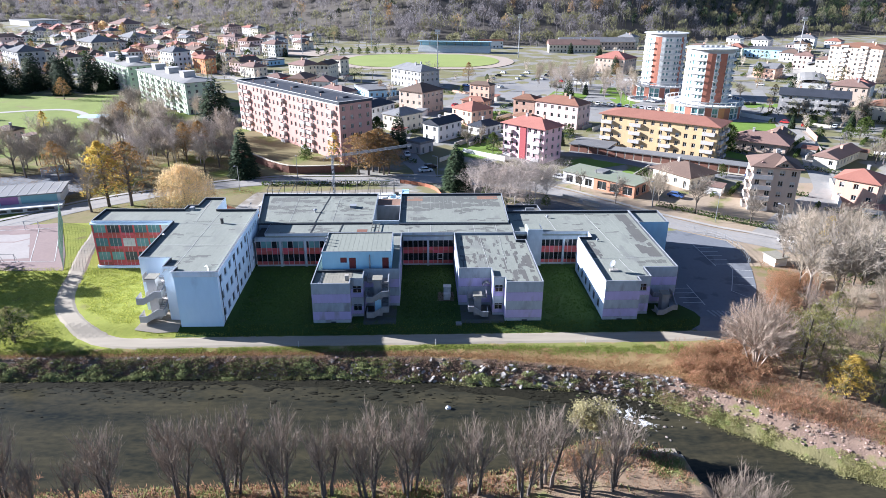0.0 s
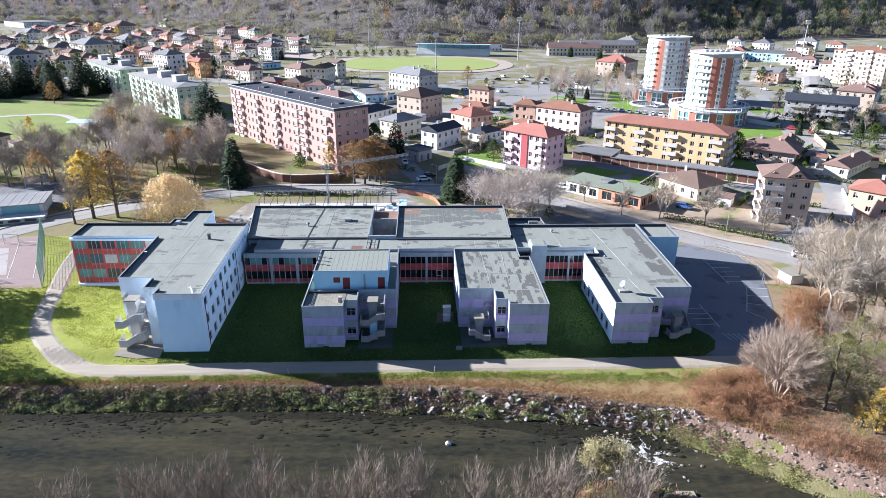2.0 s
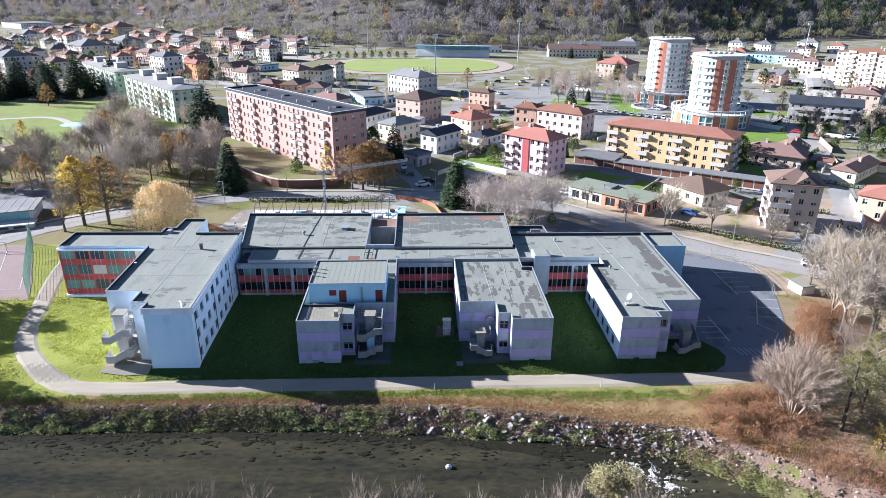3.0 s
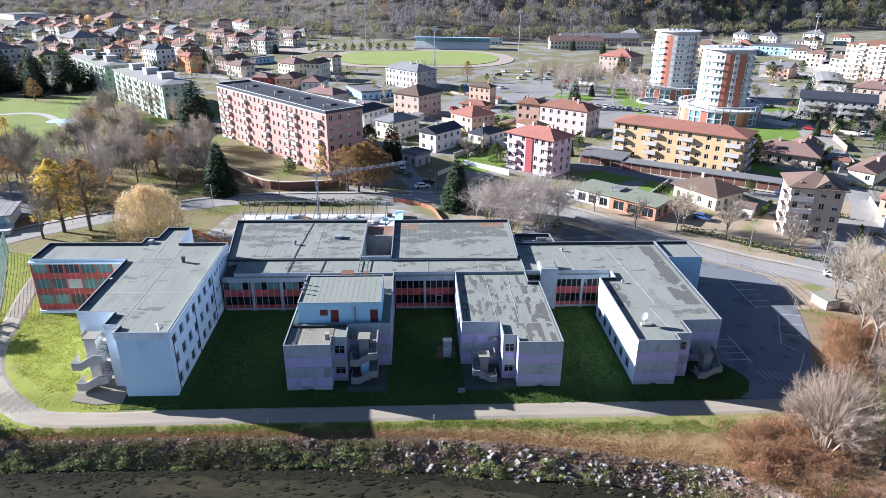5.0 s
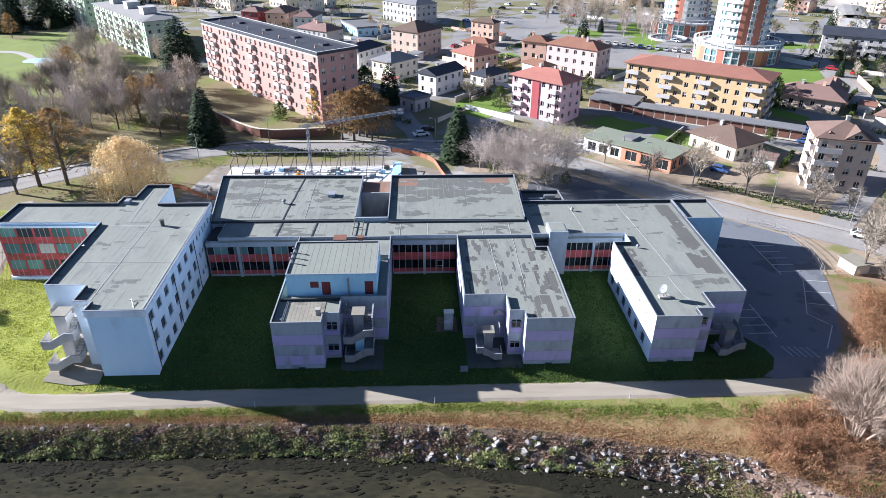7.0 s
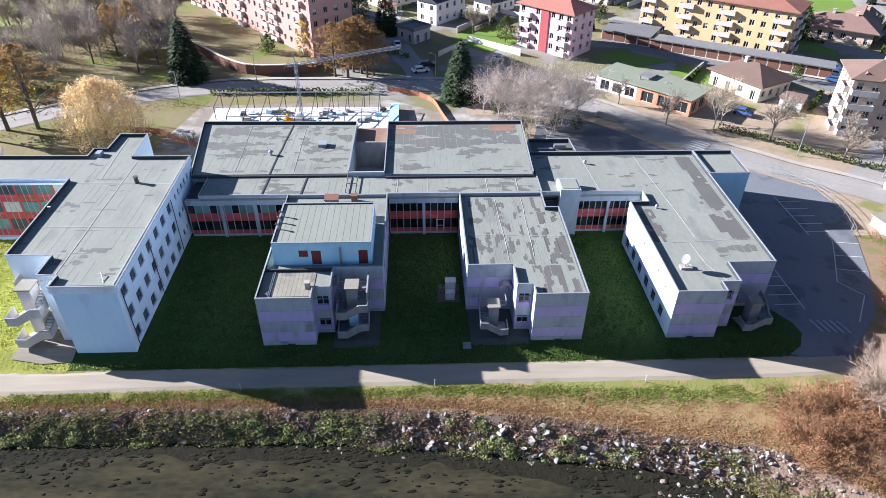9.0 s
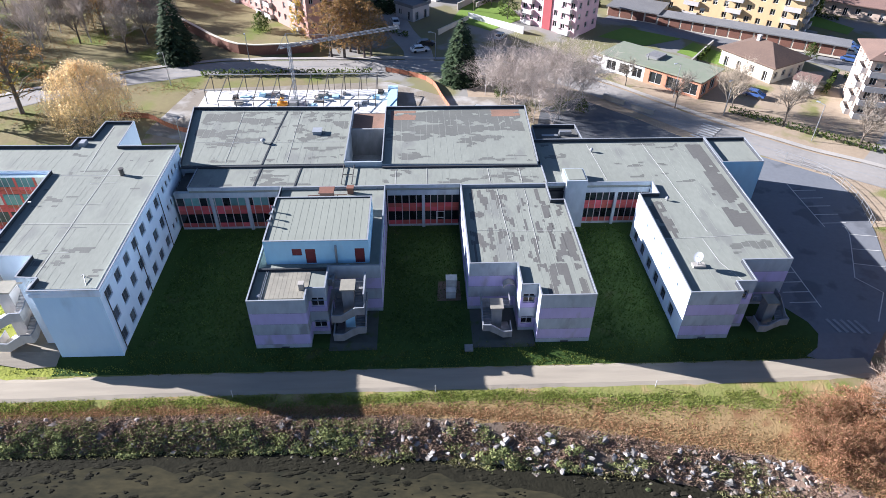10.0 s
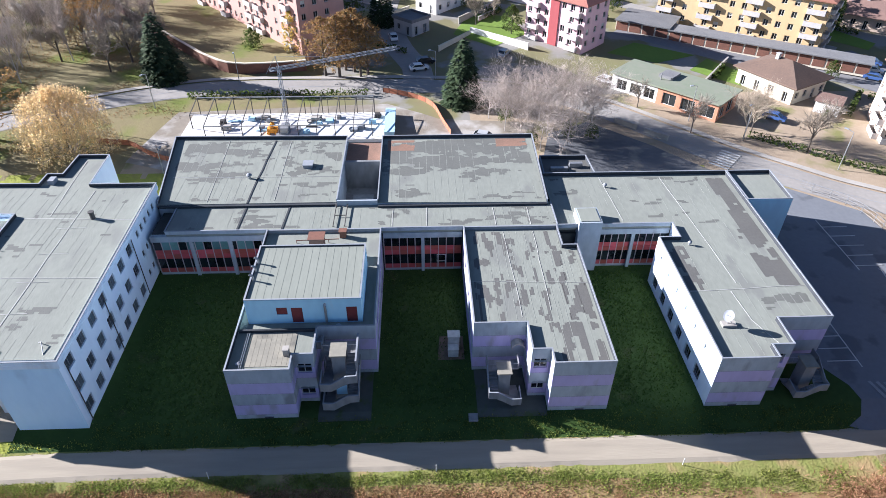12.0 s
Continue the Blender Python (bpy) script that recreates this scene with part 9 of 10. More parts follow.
tufts(1500, on_point, 0.14, "shore_weeds", mat("shore_weed", (0.34, 0.33, 0.13), (0.26, 0.24, 0.11), 0.9, 0.8, 0.3, 1.2, island=0.25, spec=0.1, thin=0.45), "green weeds along the point of land")
tufts(4600, on_bank, 0.18, "bank_weeds", M_WEED, "green and yellowing weeds on the river bank", 9, 2.0)
tufts(8200, on_bank_brown, 0.17, "bank_dead_growth", mat("dead_bank_growth", (0.36, 0.255, 0.18), (0.23, 0.165, 0.12), 0.95, 0.8, 0.3, 1.2, island=0.4, spec=0.1, thin=0.4), "withered brown growth between the bank stones", 7, 2.2)
tufts(2300, at_waterline, 0.17, "trailing_weeds", mat("trailing_weed", (0.38, 0.36, 0.18), (0.26, 0.25, 0.12), 0.9, 0.8, 0.3, 1.2, island=0.3, spec=0.1, thin=0.4), "pale yellow-green weeds trailing at the waterline", 7, 1.1)


# leafy clumps spilling to the water
b = Mesh()
k = 0
while k < 290:
    x = -62 + 124 * rb.random() ** 1.25
    d = rb.triangular(0.2, 0.76, 0.66)
    y = along(x, BANK) - d * bank_width(x)
    if noise.noise((x * 0.16, d * 2, 3.3)) < (-0.06 if x < 12 else 0.16):
        continue
    rad = rb.uniform(0.3, 0.85)
    foot = height(x, y)
    pale = 1 if d > 0.62 and rb.random() < 0.55 else 0
    for _ in range(int(90 * rad) + 30):
        a, e = rb.uniform(0, 6.283), math.asin(rb.random())
        v = Vector((math.cos(a) * math.cos(e), math.sin(a) * math.cos(e), math.sin(e)))
        c = Vector((x, y, foot)) + Vector((v.x * rad * 1.3, v.y * rad, v.z * rad * 0.6)) * rb.uniform(0.75, 1)
        u, w = v.cross(rand_dir(rb)).normalized() * 0.11, rand_dir(rb) * 0.05
        b.face((c - u, c + w + v.cross(u) * 0.7, c + u, c - w - v.cross(u) * 0.7), pale)
    k += 1
solo("bank_clumps", b, [mat("leafy_weed", (0.23, 0.28, 0.1), (0.32, 0.33, 0.15), 0.85, 0.8, 0.3, 1.2, island=0.3, spec=0.15, thin=0.35), mat("pale_leafy_weed", (0.4, 0.42, 0.18), (0.3, 0.33, 0.12), 0.85, 0.8, 0.3, 1.2, island=0.3, spec=0.15, thin=0.35)],
     "leafy green clumps spilling down the bank to the water", "plants", "stuff")


def on_verge():
    x = rb.uniform(-60, 62)
    y = -6.95 - step(25, 45, x) * 0.9 - abs(rb.gauss(0, 0.75 + 0.7 * step(20, 55, x)))
    if y < along(x, BANK) + 0.2 or noise.noise((x * 0.3, y * 0.8, 6.1)) < -0.25:
        return None
    return x, y, 0.3


def verge_low():
    x = rb.uniform(-60, 66)
    yb = along(x, BANK)
    y = yb + 0.25 + abs(rb.gauss(0, 0.55 + 1.2 * step(15, 50, x)))
    return None if y > -6.9 else (x, y, 0.3)


M_VERGEBLADE = mat("verge_blades", (0.18, 0.26, 0.05), (0.28, 0.27, 0.08), 0.95, 0.6, 0.25, 1.2, island=0.25, spec=0.1, thin=0.5)
tufts(3800, on_verge, 0.13, "verge_grass", M_VERGEBLADE, "short dry verge grass above the bank", 7, 1.3)
tufts(5200, verge_low, 0.13, "verge_leaves", mat("dead_verge_leaves", (0.42, 0.275, 0.14), (0.27, 0.155, 0.08), 0.95, 0.8, 0.2, 1.2, island=0.4, spec=0.1, thin=0.4), "fallen brown leaves in the verge grass", 6, 1.6)


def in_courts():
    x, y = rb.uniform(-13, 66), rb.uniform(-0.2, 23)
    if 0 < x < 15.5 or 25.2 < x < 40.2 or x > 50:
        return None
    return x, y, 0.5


# blade colour is dark to carry the courtyard shade
tufts(3600, in_courts, 0.17, "court_grass", mat("court_blades_shaded", (0.1, 0.165, 0.04), (0.065, 0.11, 0.03), 0.95, 0.5, 0.2, 1.2, island=0.4, spec=0.1, thin=0.4), "uneven courtyard grass, shade put into its dark blade colour", 6, 1.0)


def on_meadow():
    x, y = rb.uniform(-72, -14), rb.uniform(-8, 24)
    if x > -30 and y > -2 or (y < -2.8 and x > -36):
        return None
    if abs(y - along(x, [(-54, 34), (-50, 21.5), (-46.4, 9.6), (-41, 1.6), (-34, -3.8), (-27, -5.2)])) < 4.5 and -56 < x < -27:
        return None
    return x, y, 0.35


tufts(6500, on_meadow, 0.15, "meadow_tufts", mat("meadow_blades", (0.38, 0.4, 0.085), (0.28, 0.31, 0.065), 0.95, 0.5, 0.2, 1.2, island=0.35, spec=0.1, thin=0.45), "uneven bright meadow grass")


def on_strip():
    x, y = rb.uniform(-14, 66), rb.uniform(-3.3, -0.4)
    return x, y, 0.3


def park_floor():
    x, y = rb.uniform(-112, -26), rb.uniform(58, 128)
    if abs(y - along(x, ROADLINE)) < 5.5 or noise.noise((x * 0.06, y * 0.06, 3.7)) < -0.15:
        return None
    return x, y, 0.9


tufts(5200, park_floor, 0.2, "park_leaves", mat("fallen_park_leaves", (0.34, 0.215, 0.11), (0.22, 0.16, 0.07), 0.95, 0.8, 0.1, 1.2, island=0.4, spec=0.1, thin=0.3), "fallen brown leaves over the park grass", 6, 1.8)
tufts(1500, on_strip, 0.16, "strip_grass", mat("strip_blades", (0.16, 0.2, 0.045), (0.11, 0.14, 0.035), 0.95, 0.5, 0.2, 1.2, island=0.4, spec=0.1, thin=0.45), "ragged grass strip between school and path")


def thicket():
    x = rb.uniform(57, 112)
    y = along(x, BANK) + abs(rb.gauss(0, 6)) - 0.5
    if y > 2 or (x < 74 and y > -8.8) or x + y * 0.6 < 52.5:
        return None
    return x, y, 0.8


rg = random.Random(44)
for _ in range(400):
    q = thicket()
    if q and rg.random() < 0.62 and sum(1 for o in scene.objects if o.name.startswith("briar_bush")) < 36:
        plant(BRIAR, q[0], q[1], rg.uniform(1.4, 3.2))
EDGE = [(57.4, -17.2), (58.6, -13), (60.6, -9.4), (64, -7.6), (70.5, -6.8), (75.5, -3), (80.8, 2.6), (84.6, 10), (88.6, 17)]
b = Mesh()
mounds = 0
while mounds < 210:
    x = rg.uniform(57, 96)
    rad = rg.uniform(0.9, 1.9)
    top = along(x, EDGE) - rad * 1.2
    y = top - abs(rg.gauss(0, 4.2))
    if y < along(x, BANK) - 1.5 or x < 58.2:
        continue
    tall = rg.uniform(0.6, 1.15) * rad * (1.25 if x > 74 else 1)
    foot = height(x, y)
    for _ in range(470):
        a, e = rg.uniform(0, 6.283), math.asin(rg.random() ** 0.8)
        d = Vector((math.cos(a) * math.cos(e), math.sin(a) * math.cos(e), math.sin(e)))
        c = Vector((x, y, foot)) + Vector((d.x * rad, d.y * rad, d.z * tall * 1.5)) * rg.uniform(0.72, 1.0)
        s = rg.uniform(0.12, 0.3)
        u = rand_dir(rg) * s * rg.uniform(0.1, 0.3)
        b.face((c - u, c + u, c + (d * 0.6 + rand_dir(rg) * 0.7) * s))
    mounds += 1
solo("briar_leaves", b, mat("briar_leaf", (0.43, 0.255, 0.14), (0.3, 0.18, 0.105), 0.95, 0.8, 0.25, 1.2, island=0.4, spec=0.1, thin=0.4), "dense rust-brown briar growth beside the car park", "bramble", "stuff")
tufts(1800, thicket, 0.5, "bramble_thicket", M_BRAMBLE, "rust-brown bramble thicket on the point of land", 14, 0.8, 0.07)


def brown_edge():
    x, y = rb.uniform(78, 92), rb.uniform(-4, 20)
    if x < 80 + y * 0.42 + 1.0 or x > 86 + y * 0.45:
        return None
    return x, y, 0.7


for _ in range(30):
    x = rg.uniform(60, 71)
    plant(BRIAR, x, rg.uniform(-13.5 - (x - 60) * 0.7, -10.2), rg.uniform(1.5, 2.7))
for _ in range(26):
    q = brown_edge()
    if q:
        plant(BRIAR, q[0], q[1], rg.uniform(1.8, 3.0))


def near_litter():
    x = rb.uniform(-60, 52)
    y = along(x, NEAR) - abs(rb.gauss(0, 4)) - 0.4
    return x, y, 0.5


for _ in range(8):
    q = near_litter()
    plant(BRIAR, q[0], q[1], rg.uniform(1.2, 2.6))
tufts(3600, near_litter, 0.4, "near_undergrowth", M_BRAMBLE, "brown undergrowth beneath the bare trees", 8, 0.7, 0.12)
tufts(700, near_litter, 0.35, "near_weeds", M_WEED, "green weeds beneath the bare trees", 8, 0.7)
# weed beds just below the surface along the far shore
b = Mesh()
xs = [-64 + 0.8 * i for i in range(146)]
for i, x in enumerate(xs):
    y0 = along(x, BANK) - 0.6 * bank_width(x)
    y1 = y0 - 2.6 - 1.6 * noise.noise((x * 0.06, 2.2, 1.0)) - 0.9 * noise.noise((x * 0.45, 5.2, 2.0)) - 1.8 * step(10, 40, x)
    for k in range(9):
        y = y0 + (y1 - y0) * k / 8
        lump = 0.05 * noise.noise((x * 1.1, y * 1.6, 4)) + 0.035 * noise.noise((x * 2.9, y * 3.1, 7))
        b.v.append((x, y, WL + (0.012 + max(0.0, lump) if k < 8 else -0.03)))
    if i:
        for k in range(8):
            p, q = (i - 1) * 9 + k, i * 9 + k
            b.f.append((p, p + 1, q + 1, q))
            b.s.append(0)
M_WETWEED = mat("wet_weed", (0.03, 0.028, 0.019), (0.012, 0.012, 0.009), 0.8, 2.2, 0.4, 1.3, 0.6, 3, spec=0.03)
solo("water_weed", b, M_WETWEED, "dark lumpy weed bed just under the river surface", "water weed", "stuff")
b = Mesh()
for _ in range(1500):
    x = rb.uniform(-63, 54)
    y = along(x, BANK) - 0.72 * bank_width(x) - abs(rb.gauss(0, 2.6))
    if noise.noise((x * 0.25, y * 0.5, 6.6)) < -0.15:
        continue
    s = 0.1 + 0.3 * rb.random() ** 2
    b.blob((x, y, WL - 0.01), s * rb.uniform(1.2, 2.6), s * 0.8, 0.05 + s * 0.22, rb, 5, 0, 0.45)
solo("weed_clumps", b, M_WETWEED, "dark clumps of weed breaking the river surface", "water weed", "stuff")
# old concrete weir apron on the near shore
b = Mesh()
for i, (x0, x1, y0, y1, top) in enumerate(((47.6, 50.1, -38.5, -30.9, -2.95), (50.2, 52.6, -39.5, -30.5, -3.1), (52.5, 53.3, -40, -31.4, -3.3))):
    b.hexa([(x0, y0, -4.6), (x1, y0, -4.6), (x1, y1, -4.6), (x0, y1, -4.6), (x0, y0, top + 0.25), (x1, y0, top + 0.2), (x1 - 0.2, y1, top), (x0, y1, top + 0.05)])
solo("weir_apron", b, M_PATH, "cracked pale concrete weir apron at the water", "weir", "structure")
# rapids
b = Mesh()
for _ in range(1500):
    t = rb.random()
    x, y = 46.6 + 4.0 * t + rb.gauss(0, 0.8), -19.6 - 5.6 * t + rb.gauss(0, 0.5)
    if noise.noise((x * 0.9, y * 0.9, 4.1)) < 0.02:
        continue
    a = -0.95 + rb.gauss(0, 0.35)
    L, w = rb.uniform(0.04, 0.2), rb.uniform(0.01, 0.032)
    u, v = Vector((math.cos(a), math.sin(a), 0)) * L, Vector((-math.sin(a), math.cos(a), 0)) * w
    c, up = Vector((x, y, WL - 0.02)), Vector((0, 0, rb.uniform(0.03, 0.07)))
    ring = [c - u, c - u * 0.3 - v, c + u * 0.5 - v * 0.7, c + u, c + u * 0.4 + v, c - u * 0.4 + v * 0.8]
    k = len(b.v)
    b.v += [tuple(q) for q in ring] + [tuple(c.lerp(q, 0.55) + up) for q in ring]
    for i in range(6):
        j = (i + 1) % 6
        b.f.append((k + i, k + j, k + 6 + j, k + 6 + i))
        b.s.append(0)
    b.f.append(tuple(k + 6 + i for i in range(6)))
    b.s.append(0)
solo("rapids_foam", b, M_FOAM, "white foam on the small rapids", "foam", "stuff")


# ---- vehicles ----
M_TYRE = mat("tyre_rubber", (0.025, 0.025, 0.025), None, 0.8, 3, 1, 0.4)
CARS = {}


def car(x, y, rot, col, label):
    key = col
    z = height(x, y) + 0.08
    if key not in CARS:
        pm = mat("car_paint_" + str(len(CARS)), col, tuple(c * 0.9 for c in col), 0.25, 1, 0.3, 0.3, spec=0.6)
        t = thing("car", pose(x, y, z, 0, 0, rot), label, "car", "parked cars")
        b = Mesh()
        prof = ((-2.1, 0.35), (2.1, 0.35), (2.12, 0.7), (1.25, 0.92), (0.55, 1.42), (-1.2, 1.45), (-1.95, 0.95), (-2.12, 0.75))
        n = len(prof)
        for s in (-0.85, 0.85):
            b.face([(px, s * (0.86 if pz > 1.2 else 1), pz) for px, pz in (prof if s < 0 else prof[::-1])])
        for i in range(n):
            p, q = prof[i], prof[(i + 1) % n]
            a = [(p[0], s * 0.85 * (0.86 if p[1] > 1.2 else 1), p[1]) for s in (1, -1)]
            c = [(q[0], s * 0.85 * (0.86 if q[1] > 1.2 else 1), q[1]) for s in (-1, 1)]
            b.face((a[0], a[1], c[0], c[1]))
        part("body", b, pm, t)
        b = Mesh()
        b.face(((1.2, -0.72, 0.96), (1.2, 0.72, 0.96), (0.6, 0.66, 1.4), (0.6, -0.66, 1.4)))
        b.face(((-1.9, 0.7, 1.0), (-1.9, -0.7, 1.0), (-1.26, -0.66, 1.42), (-1.26, 0.66, 1.42)))
        b.v = [(vx * 1.015, vy, vz + 0.02) for vx, vy, vz in b.v]
        for s in (-1, 1):
            b.face(((1.0, s * 0.845, 0.98), (0.5, s * 0.765, 1.36), (-1.15, s * 0.765, 1.38), (-1.7, s * 0.845, 0.98)))
        part("window", b, M_GLASS, t)
        for px in (-1.3, 1.3):
            for s in (-1, 1):
                q = Mesh()
                q.rod((px, s * 0.68, 0.32), (px, s * 0.88, 0.32), 0.32, None, 12)
                wl = part("wheel", q, M_TYRE, t)
        CARS[key] = t
        return t
    return copy_thing(CARS[key], pose(x, y, z, 0, 0, rot))


WHITE_C, BLUE_C, GREY_C, DARK_C, RED_C = (0.75, 0.75, 0.74), (0.06, 0.12, 0.3), (0.4, 0.42, 0.44), (0.03, 0.03, 0.035), (0.4, 0.03, 0.03)
for x, y, rot, col, lb in ((20.5, 91.5, 15, WHITE_C, "white parked car on the side street"), (22, 95, 15, DARK_C, "dark parked car on the side street"), (14.5, 109, 100, WHITE_C, ""), (88, 66, -40, BLUE_C, "dark blue parked car by the villa"),
                           (118, 84, -38, BLUE_C, ""), (120, 88, -38, WHITE_C, ""), (122, 92, -38, BLUE_C, ""), (102, 34.5, -35, WHITE_C, ""), (123, 78, 50, GREY_C, "grey parked car between the houses"), (104, 84, 50, WHITE_C, ""),
                           (32, 60, -20, GREY_C, ""), (40, 99, 60, GREY_C, ""), (60, 84, -45, WHITE_C, "")):
    car(x, y, rot, col, lb)
rc = random.Random(31)
for i in range(16):
    car(88 + i * 2.9, 214 - i * 1.9, 62, rc.choice([WHITE_C, GREY_C, DARK_C, RED_C, BLUE_C]), "parked car in the town square")
nc = 0
while nc < 26:
    x, y = rc.uniform(15, 250), rc.uniform(98, 290)
    if min(math.hypot(x - a, y - c) for a, c in taken) < 12 or math.hypot(x - 142, y - 180) < 22 or math.hypot(x - 142, y - 236) < 20 or abs(x - 95) < 24 and y < 128 or abs(x - 55) < 13 and y < 124:
        continue
    car(x, y, rc.choice([-42, 48, 48]), rc.choice([WHITE_C, GREY_C, DARK_C, WHITE_C, BLUE_C, RED_C]), "parked car in a driveway between the houses")
    nc += 1
for i in range(18):
    car(62 + i * 5, 292 + (i % 3) * 14, rc.uniform(0, 180), rc.choice([WHITE_C, GREY_C, DARK_C, WHITE_C]), "parked car near the sports ground")
for i in range(10):
    car(165 + (i % 5) * 3, 205 + (i // 5) * 16, 80, rc.choice([WHITE_C, GREY_C, DARK_C, BLUE_C]), "parked car near the towers")


# ---- street furniture and small things ----
def lamp_post(x, y, h, rot):
    t = thing("street_lamp", pose(x, y, height(x, y), 0, 0, rot), "grey steel street lamp with a short arm", "street lamp", "street lamps")
    b = Mesh()
    b.rod((0, 0, -0.2), (0, 0, h), 0.09, 0.06, 8)
    b.rod((0, 0, h), (1.1, 0, h + 0.25), 0.05, 0.05, 6)
    part("post", b, M_STEEL, t)
    b = Mesh()
    b.box(0.9, -0.14, h + 0.2, 1.6, 0.14, h + 0.34)
    part("lantern", b, M_CAP, t)


for x, y, h, r in ((91.5, 48.5, 7, 130), (71.5, 66, 7, 200), (79, 58.5, 7, 220), (-31, 74, 7, 250), (-42.5, 66, 7, 250), (-17, 85, 7, 280), (-22, 49.5, 4.5, 90), (103, 40, 7, 130), (24, 87, 6, 180)):
    lamp_post(x, y, h, r)
# low kerb blocks and gate by the forecourt
for x, y, r in ((59, 64.5, -42), (63.5, 60.3, -42)):
    b = Mesh()
    b.rbox(0, 0, 0, 4.6, 0.5, 0.9, 0)
    b.rbox(0, 0, 0.9, 4.8, 0.7, 0.12, 0)
    solo("barrier_wall", b, M_PAVE, "pale concrete barrier wall beside the road", "barrier", "", "barriers", pose(x, y, height(x, y), 0, 0, r))
hut = thing("gate_hut", pose(93.2, 23.2, height(93.2, 23.2), 0, 0, 12) @ Matrix.Scale(0.8, 4), "small white gate hut with a flat beige roof", "hut")
b = Mesh()
b.box(-1.8, -2.2, -0.3, 1.8, 2.2, 2.2)
part("wall", b, P_WHITE, hut)
b = Mesh()
b.box(-2.2, -2.6, 2.2, 2.2, 2.6, 2.4)
part("roof", b, M_SHEET, hut)
fence = thing("boundary_fence", None, "grey steel railing fence round the car park", "fence")
C = curve_pts([(87, 21.5), (88.4, 27), (88.6, 33), (87, 38), (82, 43)], 1.8)
for p, p2 in zip(C, C[1:]):
    q = Mesh()
    q.rod((p.x, p.y, height(*p) - 0.1), (p.x, p.y, height(*p) + 1.6), 0.05, None, 5)
    part("post", q, M_STEEL, fence)
    for k in (0.4, 1.0, 1.55):
        q = Mesh()
        q.rod((p.x, p.y, height(*p) + k), (p2.x, p2.y, height(*p2) + k), 0.03, None, 4)
        part("rail", q, M_STEEL, fence)
b = Mesh()
b.rbox(0, 0, 0, 1.3, 1.0, 2.1)
b.rbox(0, 0.1, 2.1, 1.45, 1.15, 0.08)
b.rbox(-0.1, -1.1, 0, 1.2, 1.0, 1.2)
sheet("gravel_patch", [(21.9, 7.2), (25.0, 7.2), (25.0, 11.0), (22.2, 11.0)], M_BANK, 0.05, "bare earth patch round the service cabinet", "bare earth", "structure", 1.0)
solo("metal_cabinet", b, M_TRUCK, "pale metal service cabinet on the courtyard lawn", "cabinet", "", "", pose(23.8, 9.2, -0.05))
b = Mesh()
b.rbox(0, 0, 0, 1.0, 1.0, 0.22)
b.rbox(0, 0, 0.22, 0.75, 0.75, 0.05)
solo("manhole_kerb", b, M_CONC_OLD, "concrete manhole kerb in the grass", "manhole", "", "", pose(25.4, -0.9, height(25.4, -0.9) - 0.05))
# parkland beyond the wood
solo("park_path", strip_mesh([(-190, 176), (-160, 186.5), (-141, 193), (-128, 186), (-112, 166), (-96, 146), (-84, 132)], 3.2, 0.06, 3, 2), M_PAVE, "pale gravel path through the park", "path", "structure")
sheet("paddling_basin", oval(-118, 177, 2, 4.5, 4.5, 24), P_SKY, 0.12, "pale blue paddling basin in the park", "basin", "structure", 3)
sheet("play_area", oval(-109, 172, 2, 4.5, 4.5, 24), M_TRACK, 0.1, "sandy play area beside the basin", "play area", "structure", 3)
# dark sheet laid where a shadow falls behind the pavilion
sheet("parking_strip", [(-104, 74), (-76, 70), (-71, 80), (-84, 92), (-104, 88)], M_ASPHALT, 0.06, "dark asphalt strip behind the pavilion, standing for a cast shadow", "parking area", "structure", 3)
for x, y in ((21.3, -6.75), (-1.0, -6.8), (46, -6.9)):
    b = Mesh()
    b.rod((0, 0, -0.2), (0, 0, 1.0), 0.05, None, 6)
    b.rod((0, 0, 1.0), (0, 0, 1.08), 0.07, 0.03, 6)
    solo("marker_post", b, M_TRUCK, "thin white marker post beside the path", "post", "", "marker posts", pose(x, y, height(x, y)))
# sports court and changing hut on the left
sheet("sports_court", [(-92, 23), (-53.2, 22.6), (-57, 31), (-67.6, 50.6), (-104, 46)], mat("clay_court", (0.27, 0.2, 0.185), (0.215, 0.155, 0.145), 0.9, 1.5, 0.2, 0.7), 0.05, "faded red sports court with white lines", "sports court", "structure", 4)
b = Mesh()
for x0, y0, x1, y1 in ((-90, 27.4, -57.4, 27.4), (-57.4, 27.4, -66.5, 47.4), (-92, 44.4, -66.5, 47.4), (-62.4, 27.4, -71, 46.8)):
    strip_mesh([(x0, y0), (x1, y1)], 0.12, 0.08, 2, 1, b)
solo("court_lines", b, M_PAINT, "white lines on the sports court", "court marking", "structure")
sheet("court_centre", [(-80, 43.2), (-71.6, 44), (-63.6, 29.2), (-72, 28.2)], mat("worn_court_centre", (0.36, 0.33, 0.31), (0.3, 0.27, 0.255), 0.9, 1.5, 0.2, 0.7), 0.065, "worn grey centre of the sports court", "sports court", "structure", 4)
cf = thing("court_fence", None, "tall green mesh fence at the sports court", "fence")
M_NET = mat("green_net", (0.2, 0.33, 0.26), (0.14, 0.25, 0.2), 0.8, 2, 0.5, 0.6)
NETLINE = [Vector(p) for p in ((-53.4, 23.2), (-56.4, 29), (-59.4, 34.8), (-62.3, 40.5), (-65.2, 46.2), (-67.6, 51))]
for p in NETLINE:
    q = Mesh()
    q.rod((p.x, p.y, -0.2), (p.x, p.y, 5.2), 0.06, None, 6)
    part("post", q, M_STEEL, cf)
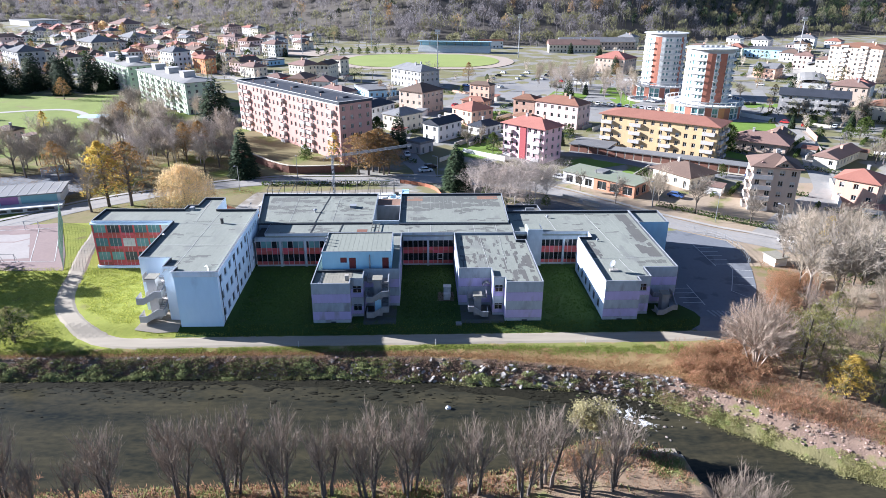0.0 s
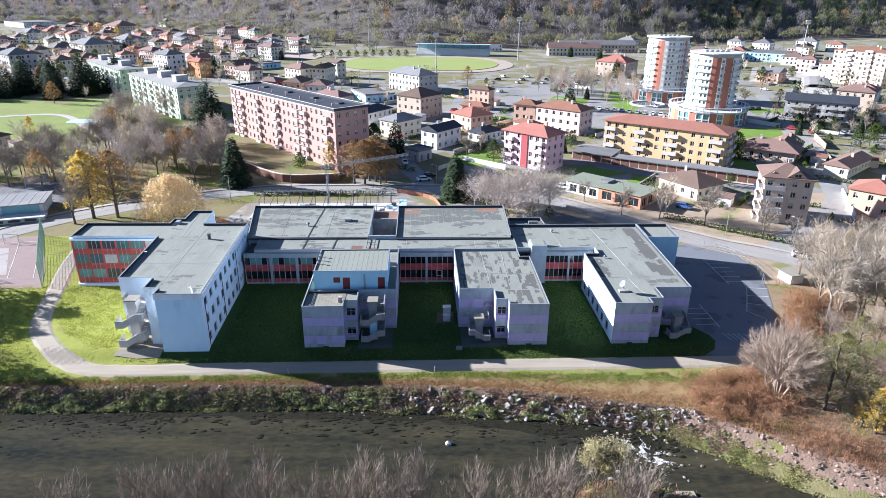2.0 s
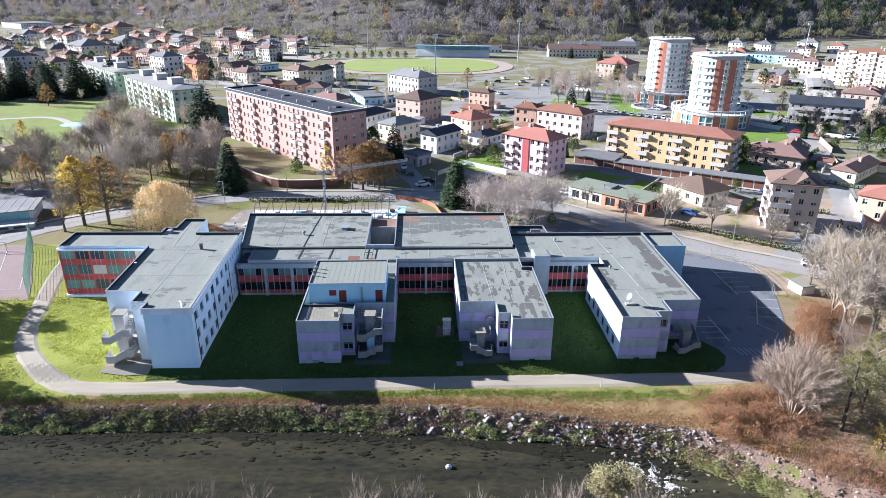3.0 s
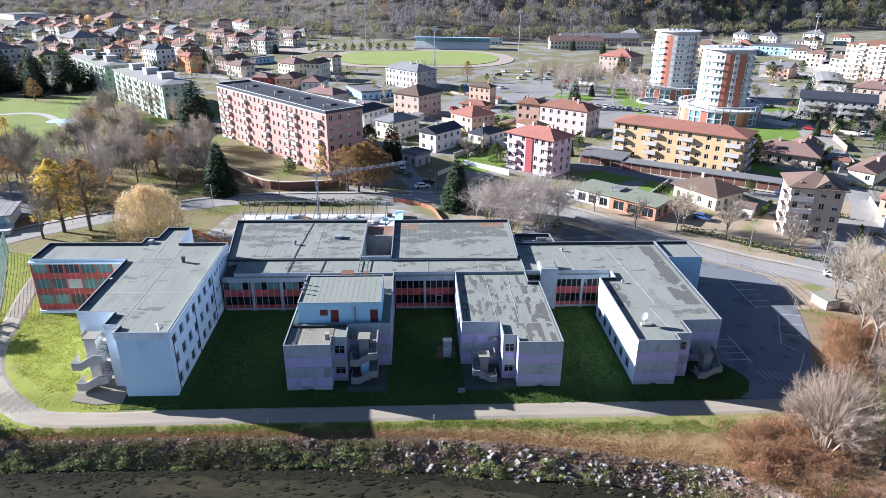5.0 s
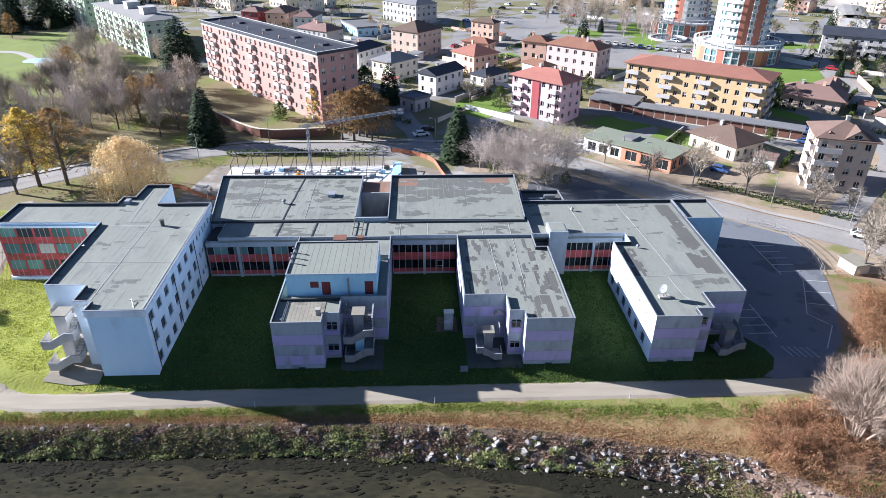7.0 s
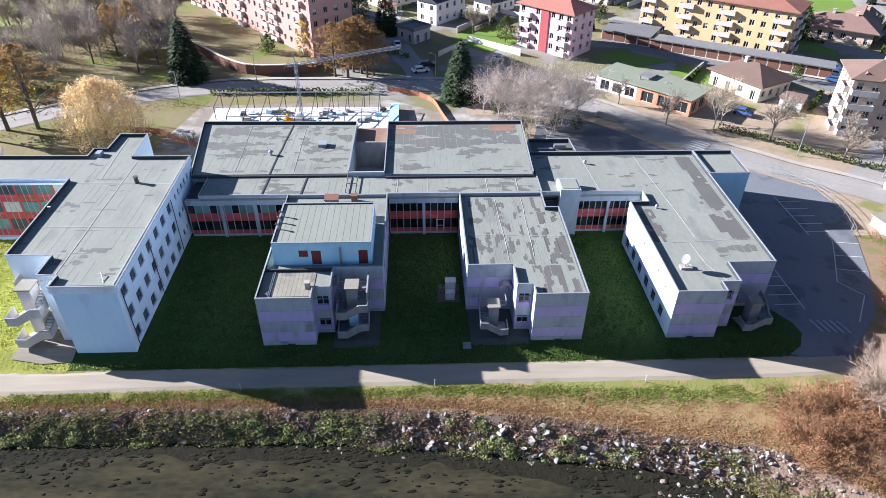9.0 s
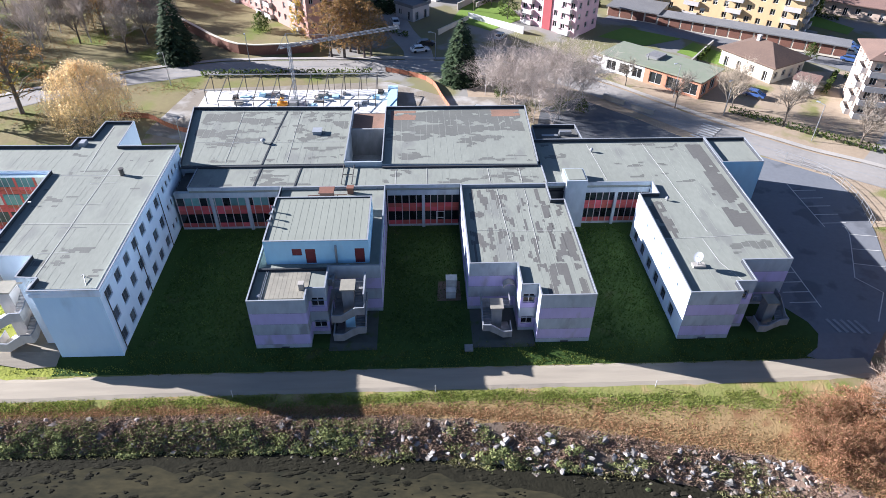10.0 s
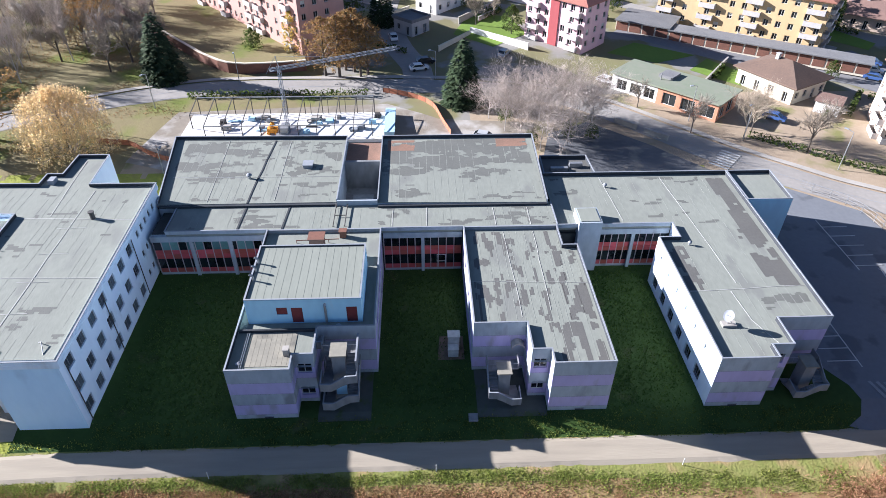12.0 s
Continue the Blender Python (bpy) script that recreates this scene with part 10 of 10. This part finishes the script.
for p, p2 in zip(NETLINE, NETLINE[1:]):
    q = Mesh()
    for k in range(17):
        z = 0.1 + 5.0 * k / 16
        q.rod((p.x, p.y, z), (p2.x, p2.y, z), 0.022, None, 3)
    for k in range(1, 20):
        e = p.lerp(p2, k / 20)
        q.rod((e.x, e.y, 0.1), (e.x, e.y, 5.1), 0.022, None, 3)
    part("net", q, M_NET, cf, "sagging green net")
for gx_, gy_, ga in ((-84, 35.5, 105), (-72.5, 46.6, 8), (-66.4, 26.6, 0)):
    q = Mesh()
    for px in (-1.5, 1.5):
        q.rod((px, 0, -0.05), (px, 0, 2.0), 0.06, None, 6)
        q.rod((px, 0, 2.0), (px, 0.9, 0.0), 0.04, None, 5)
    q.rod((-1.5, 0, 2.0), (1.5, 0, 2.0), 0.06, None, 6)
    solo("goal_frame", q, M_TRUCK, "white tubular goal frame on the sports court", "goal", "", "goals", pose(gx_, gy_, height(gx_, gy_) + 0.06, 0, 0, ga))
hall = thing("sports_pavilion", pose(-91.2, 64.5, height(-91, 64), 0, 0, 17), "low pavilion with a pale sheet roof and painted panels", "pavilion")
b = Mesh()
b.box(-16, -5, -0.4, 16, 5, 2.8)
part("wall", b, P_WHITE, hall)
b = Mesh()
b.box(-16.5, -5.5, 2.8, 16.5, 5.5, 3.1)
hr = part("roof", b, M_SQUARE, hall)
for k in range(15):
    q = Mesh()
    q.box(-15.8 + k * 2.2, -5.3, 3.1, -15.7 + k * 2.2, 5.3, 3.16)
    part("seam", q, M_TRUCK, hr)
b = Mesh()
b.box(-16.2, -9.6, -0.4, 16.8, -6.0, 0.75)
b.box(-16.5, -9.9, 0.75, 17.0, -5.9, 0.95)
part("terrace", b, M_TRUCK, hall, "white low terrace in front of the painted wall")
for k in range(9):
    q = Mesh()
    q.box(-15.4 + k * 3.5, -9.66, 0.0, -12.9 + k * 3.5, -9.61, 0.6)
    part("opening", q, M_DARKSTEEL, hall)
M_MURAL = mat("mural_teal", (0.2, 0.42, 0.46), (0.3, 0.5, 0.5), 0.8, 1.0, 0.4, 1.0)
M_MURAL_PINK = mat("mural_pink", (0.5, 0.22, 0.4), (0.3, 0.16, 0.32), 0.8, 1.5, 0.5, 1.2)
for x0, x1, m in ((-1.5, 2.3, P_SKY), (2.35, 6.4, M_MURAL_PINK), (7.0, 15.2, M_MURAL)):
    q = Mesh()
    q.box(x0, -5.06, 0.35, x1, -5.0, 2.7)
    part("painted_panel", q, m, hall)
b = Mesh()
b.rbox(0, 0, 0.9, 6, 0.2, 2.2)
for k in (-3, 3):
    b.rod((k, 0.1, 0), (k, 0.1, 1.3), 0.1)
bars = solo("sign_board", b, M_CAP, "white sign board on two posts", "sign", "", "", pose(-88.9, 88.4, height(-89, 88), 0, 0, 43))
for k in range(4):
    q = Mesh()
    q.box(-2.3 + k * 1.3, -0.13, 1.6, -1.5 + k * 1.3, -0.105, 2.4)
    part("bar", q, P_SKY, bars)
for x in (-20, -8, 4):
    hedge(x, 79.0, 12, 2)
for x, y in ((84.5, 57), (93, 50.6), (101, 44.6)):
    hedge(x, y, 10, -38)
# garden wall and garages below the pink block
gw = thing("garden_wall", None, "long curved brown-and-cream garden wall below the pink block", "garden wall")
C = curve_pts([(-60, 133.5), (-48.5, 119.5), (-38, 107.8), (-28, 97.2), (-20.5, 91.2), (-13, 90.6), (-4, 92)], 3)
for p, p2 in zip(C, C[1:]):
    d = (p2 - p).normalized()
    nn = Vector((-d.y, d.x)) * 0.15
    q = Mesh()
    z0, z1 = height(*p), height(*p2)
    q.hexa([(*(p - nn), z0 - 0.3), (*(p2 - nn), z1 - 0.3), (*(p2 + nn), z1 - 0.3), (*(p + nn), z0 - 0.3), (*(p - nn), z0 + 2.2), (*(p2 - nn), z1 + 2.2), (*(p2 + nn), z1 + 2.2), (*(p + nn), z0 + 2.2)])
    part("wall_panel", q, M_RUST, gw)
    q = Mesh()
    nn *= 1.8
    q.hexa([(*(p - nn), z0 + 2.2), (*(p2 - nn), z1 + 2.2), (*(p2 + nn), z1 + 2.2), (*(p + nn), z0 + 2.2), (*(p - nn), z0 + 2.4), (*(p2 - nn), z1 + 2.4), (*(p2 + nn), z1 + 2.4), (*(p + nn), z0 + 2.4)])
    part("coping", q, P_CREAM, gw)
# lawn takes the brown park floor, its duller colour standing for shade
sheet("terrace_garden", [(-59.5, 134), (-48, 120), (-37.5, 108.3), (-27.5, 97.8), (-20.2, 91.8), (-13, 91.2), (-4, 92.6), (-5, 97), (-49, 148)], M_PARK, 1.6, "raised lawn terrace below the pink block", "garden", "structure", 4)
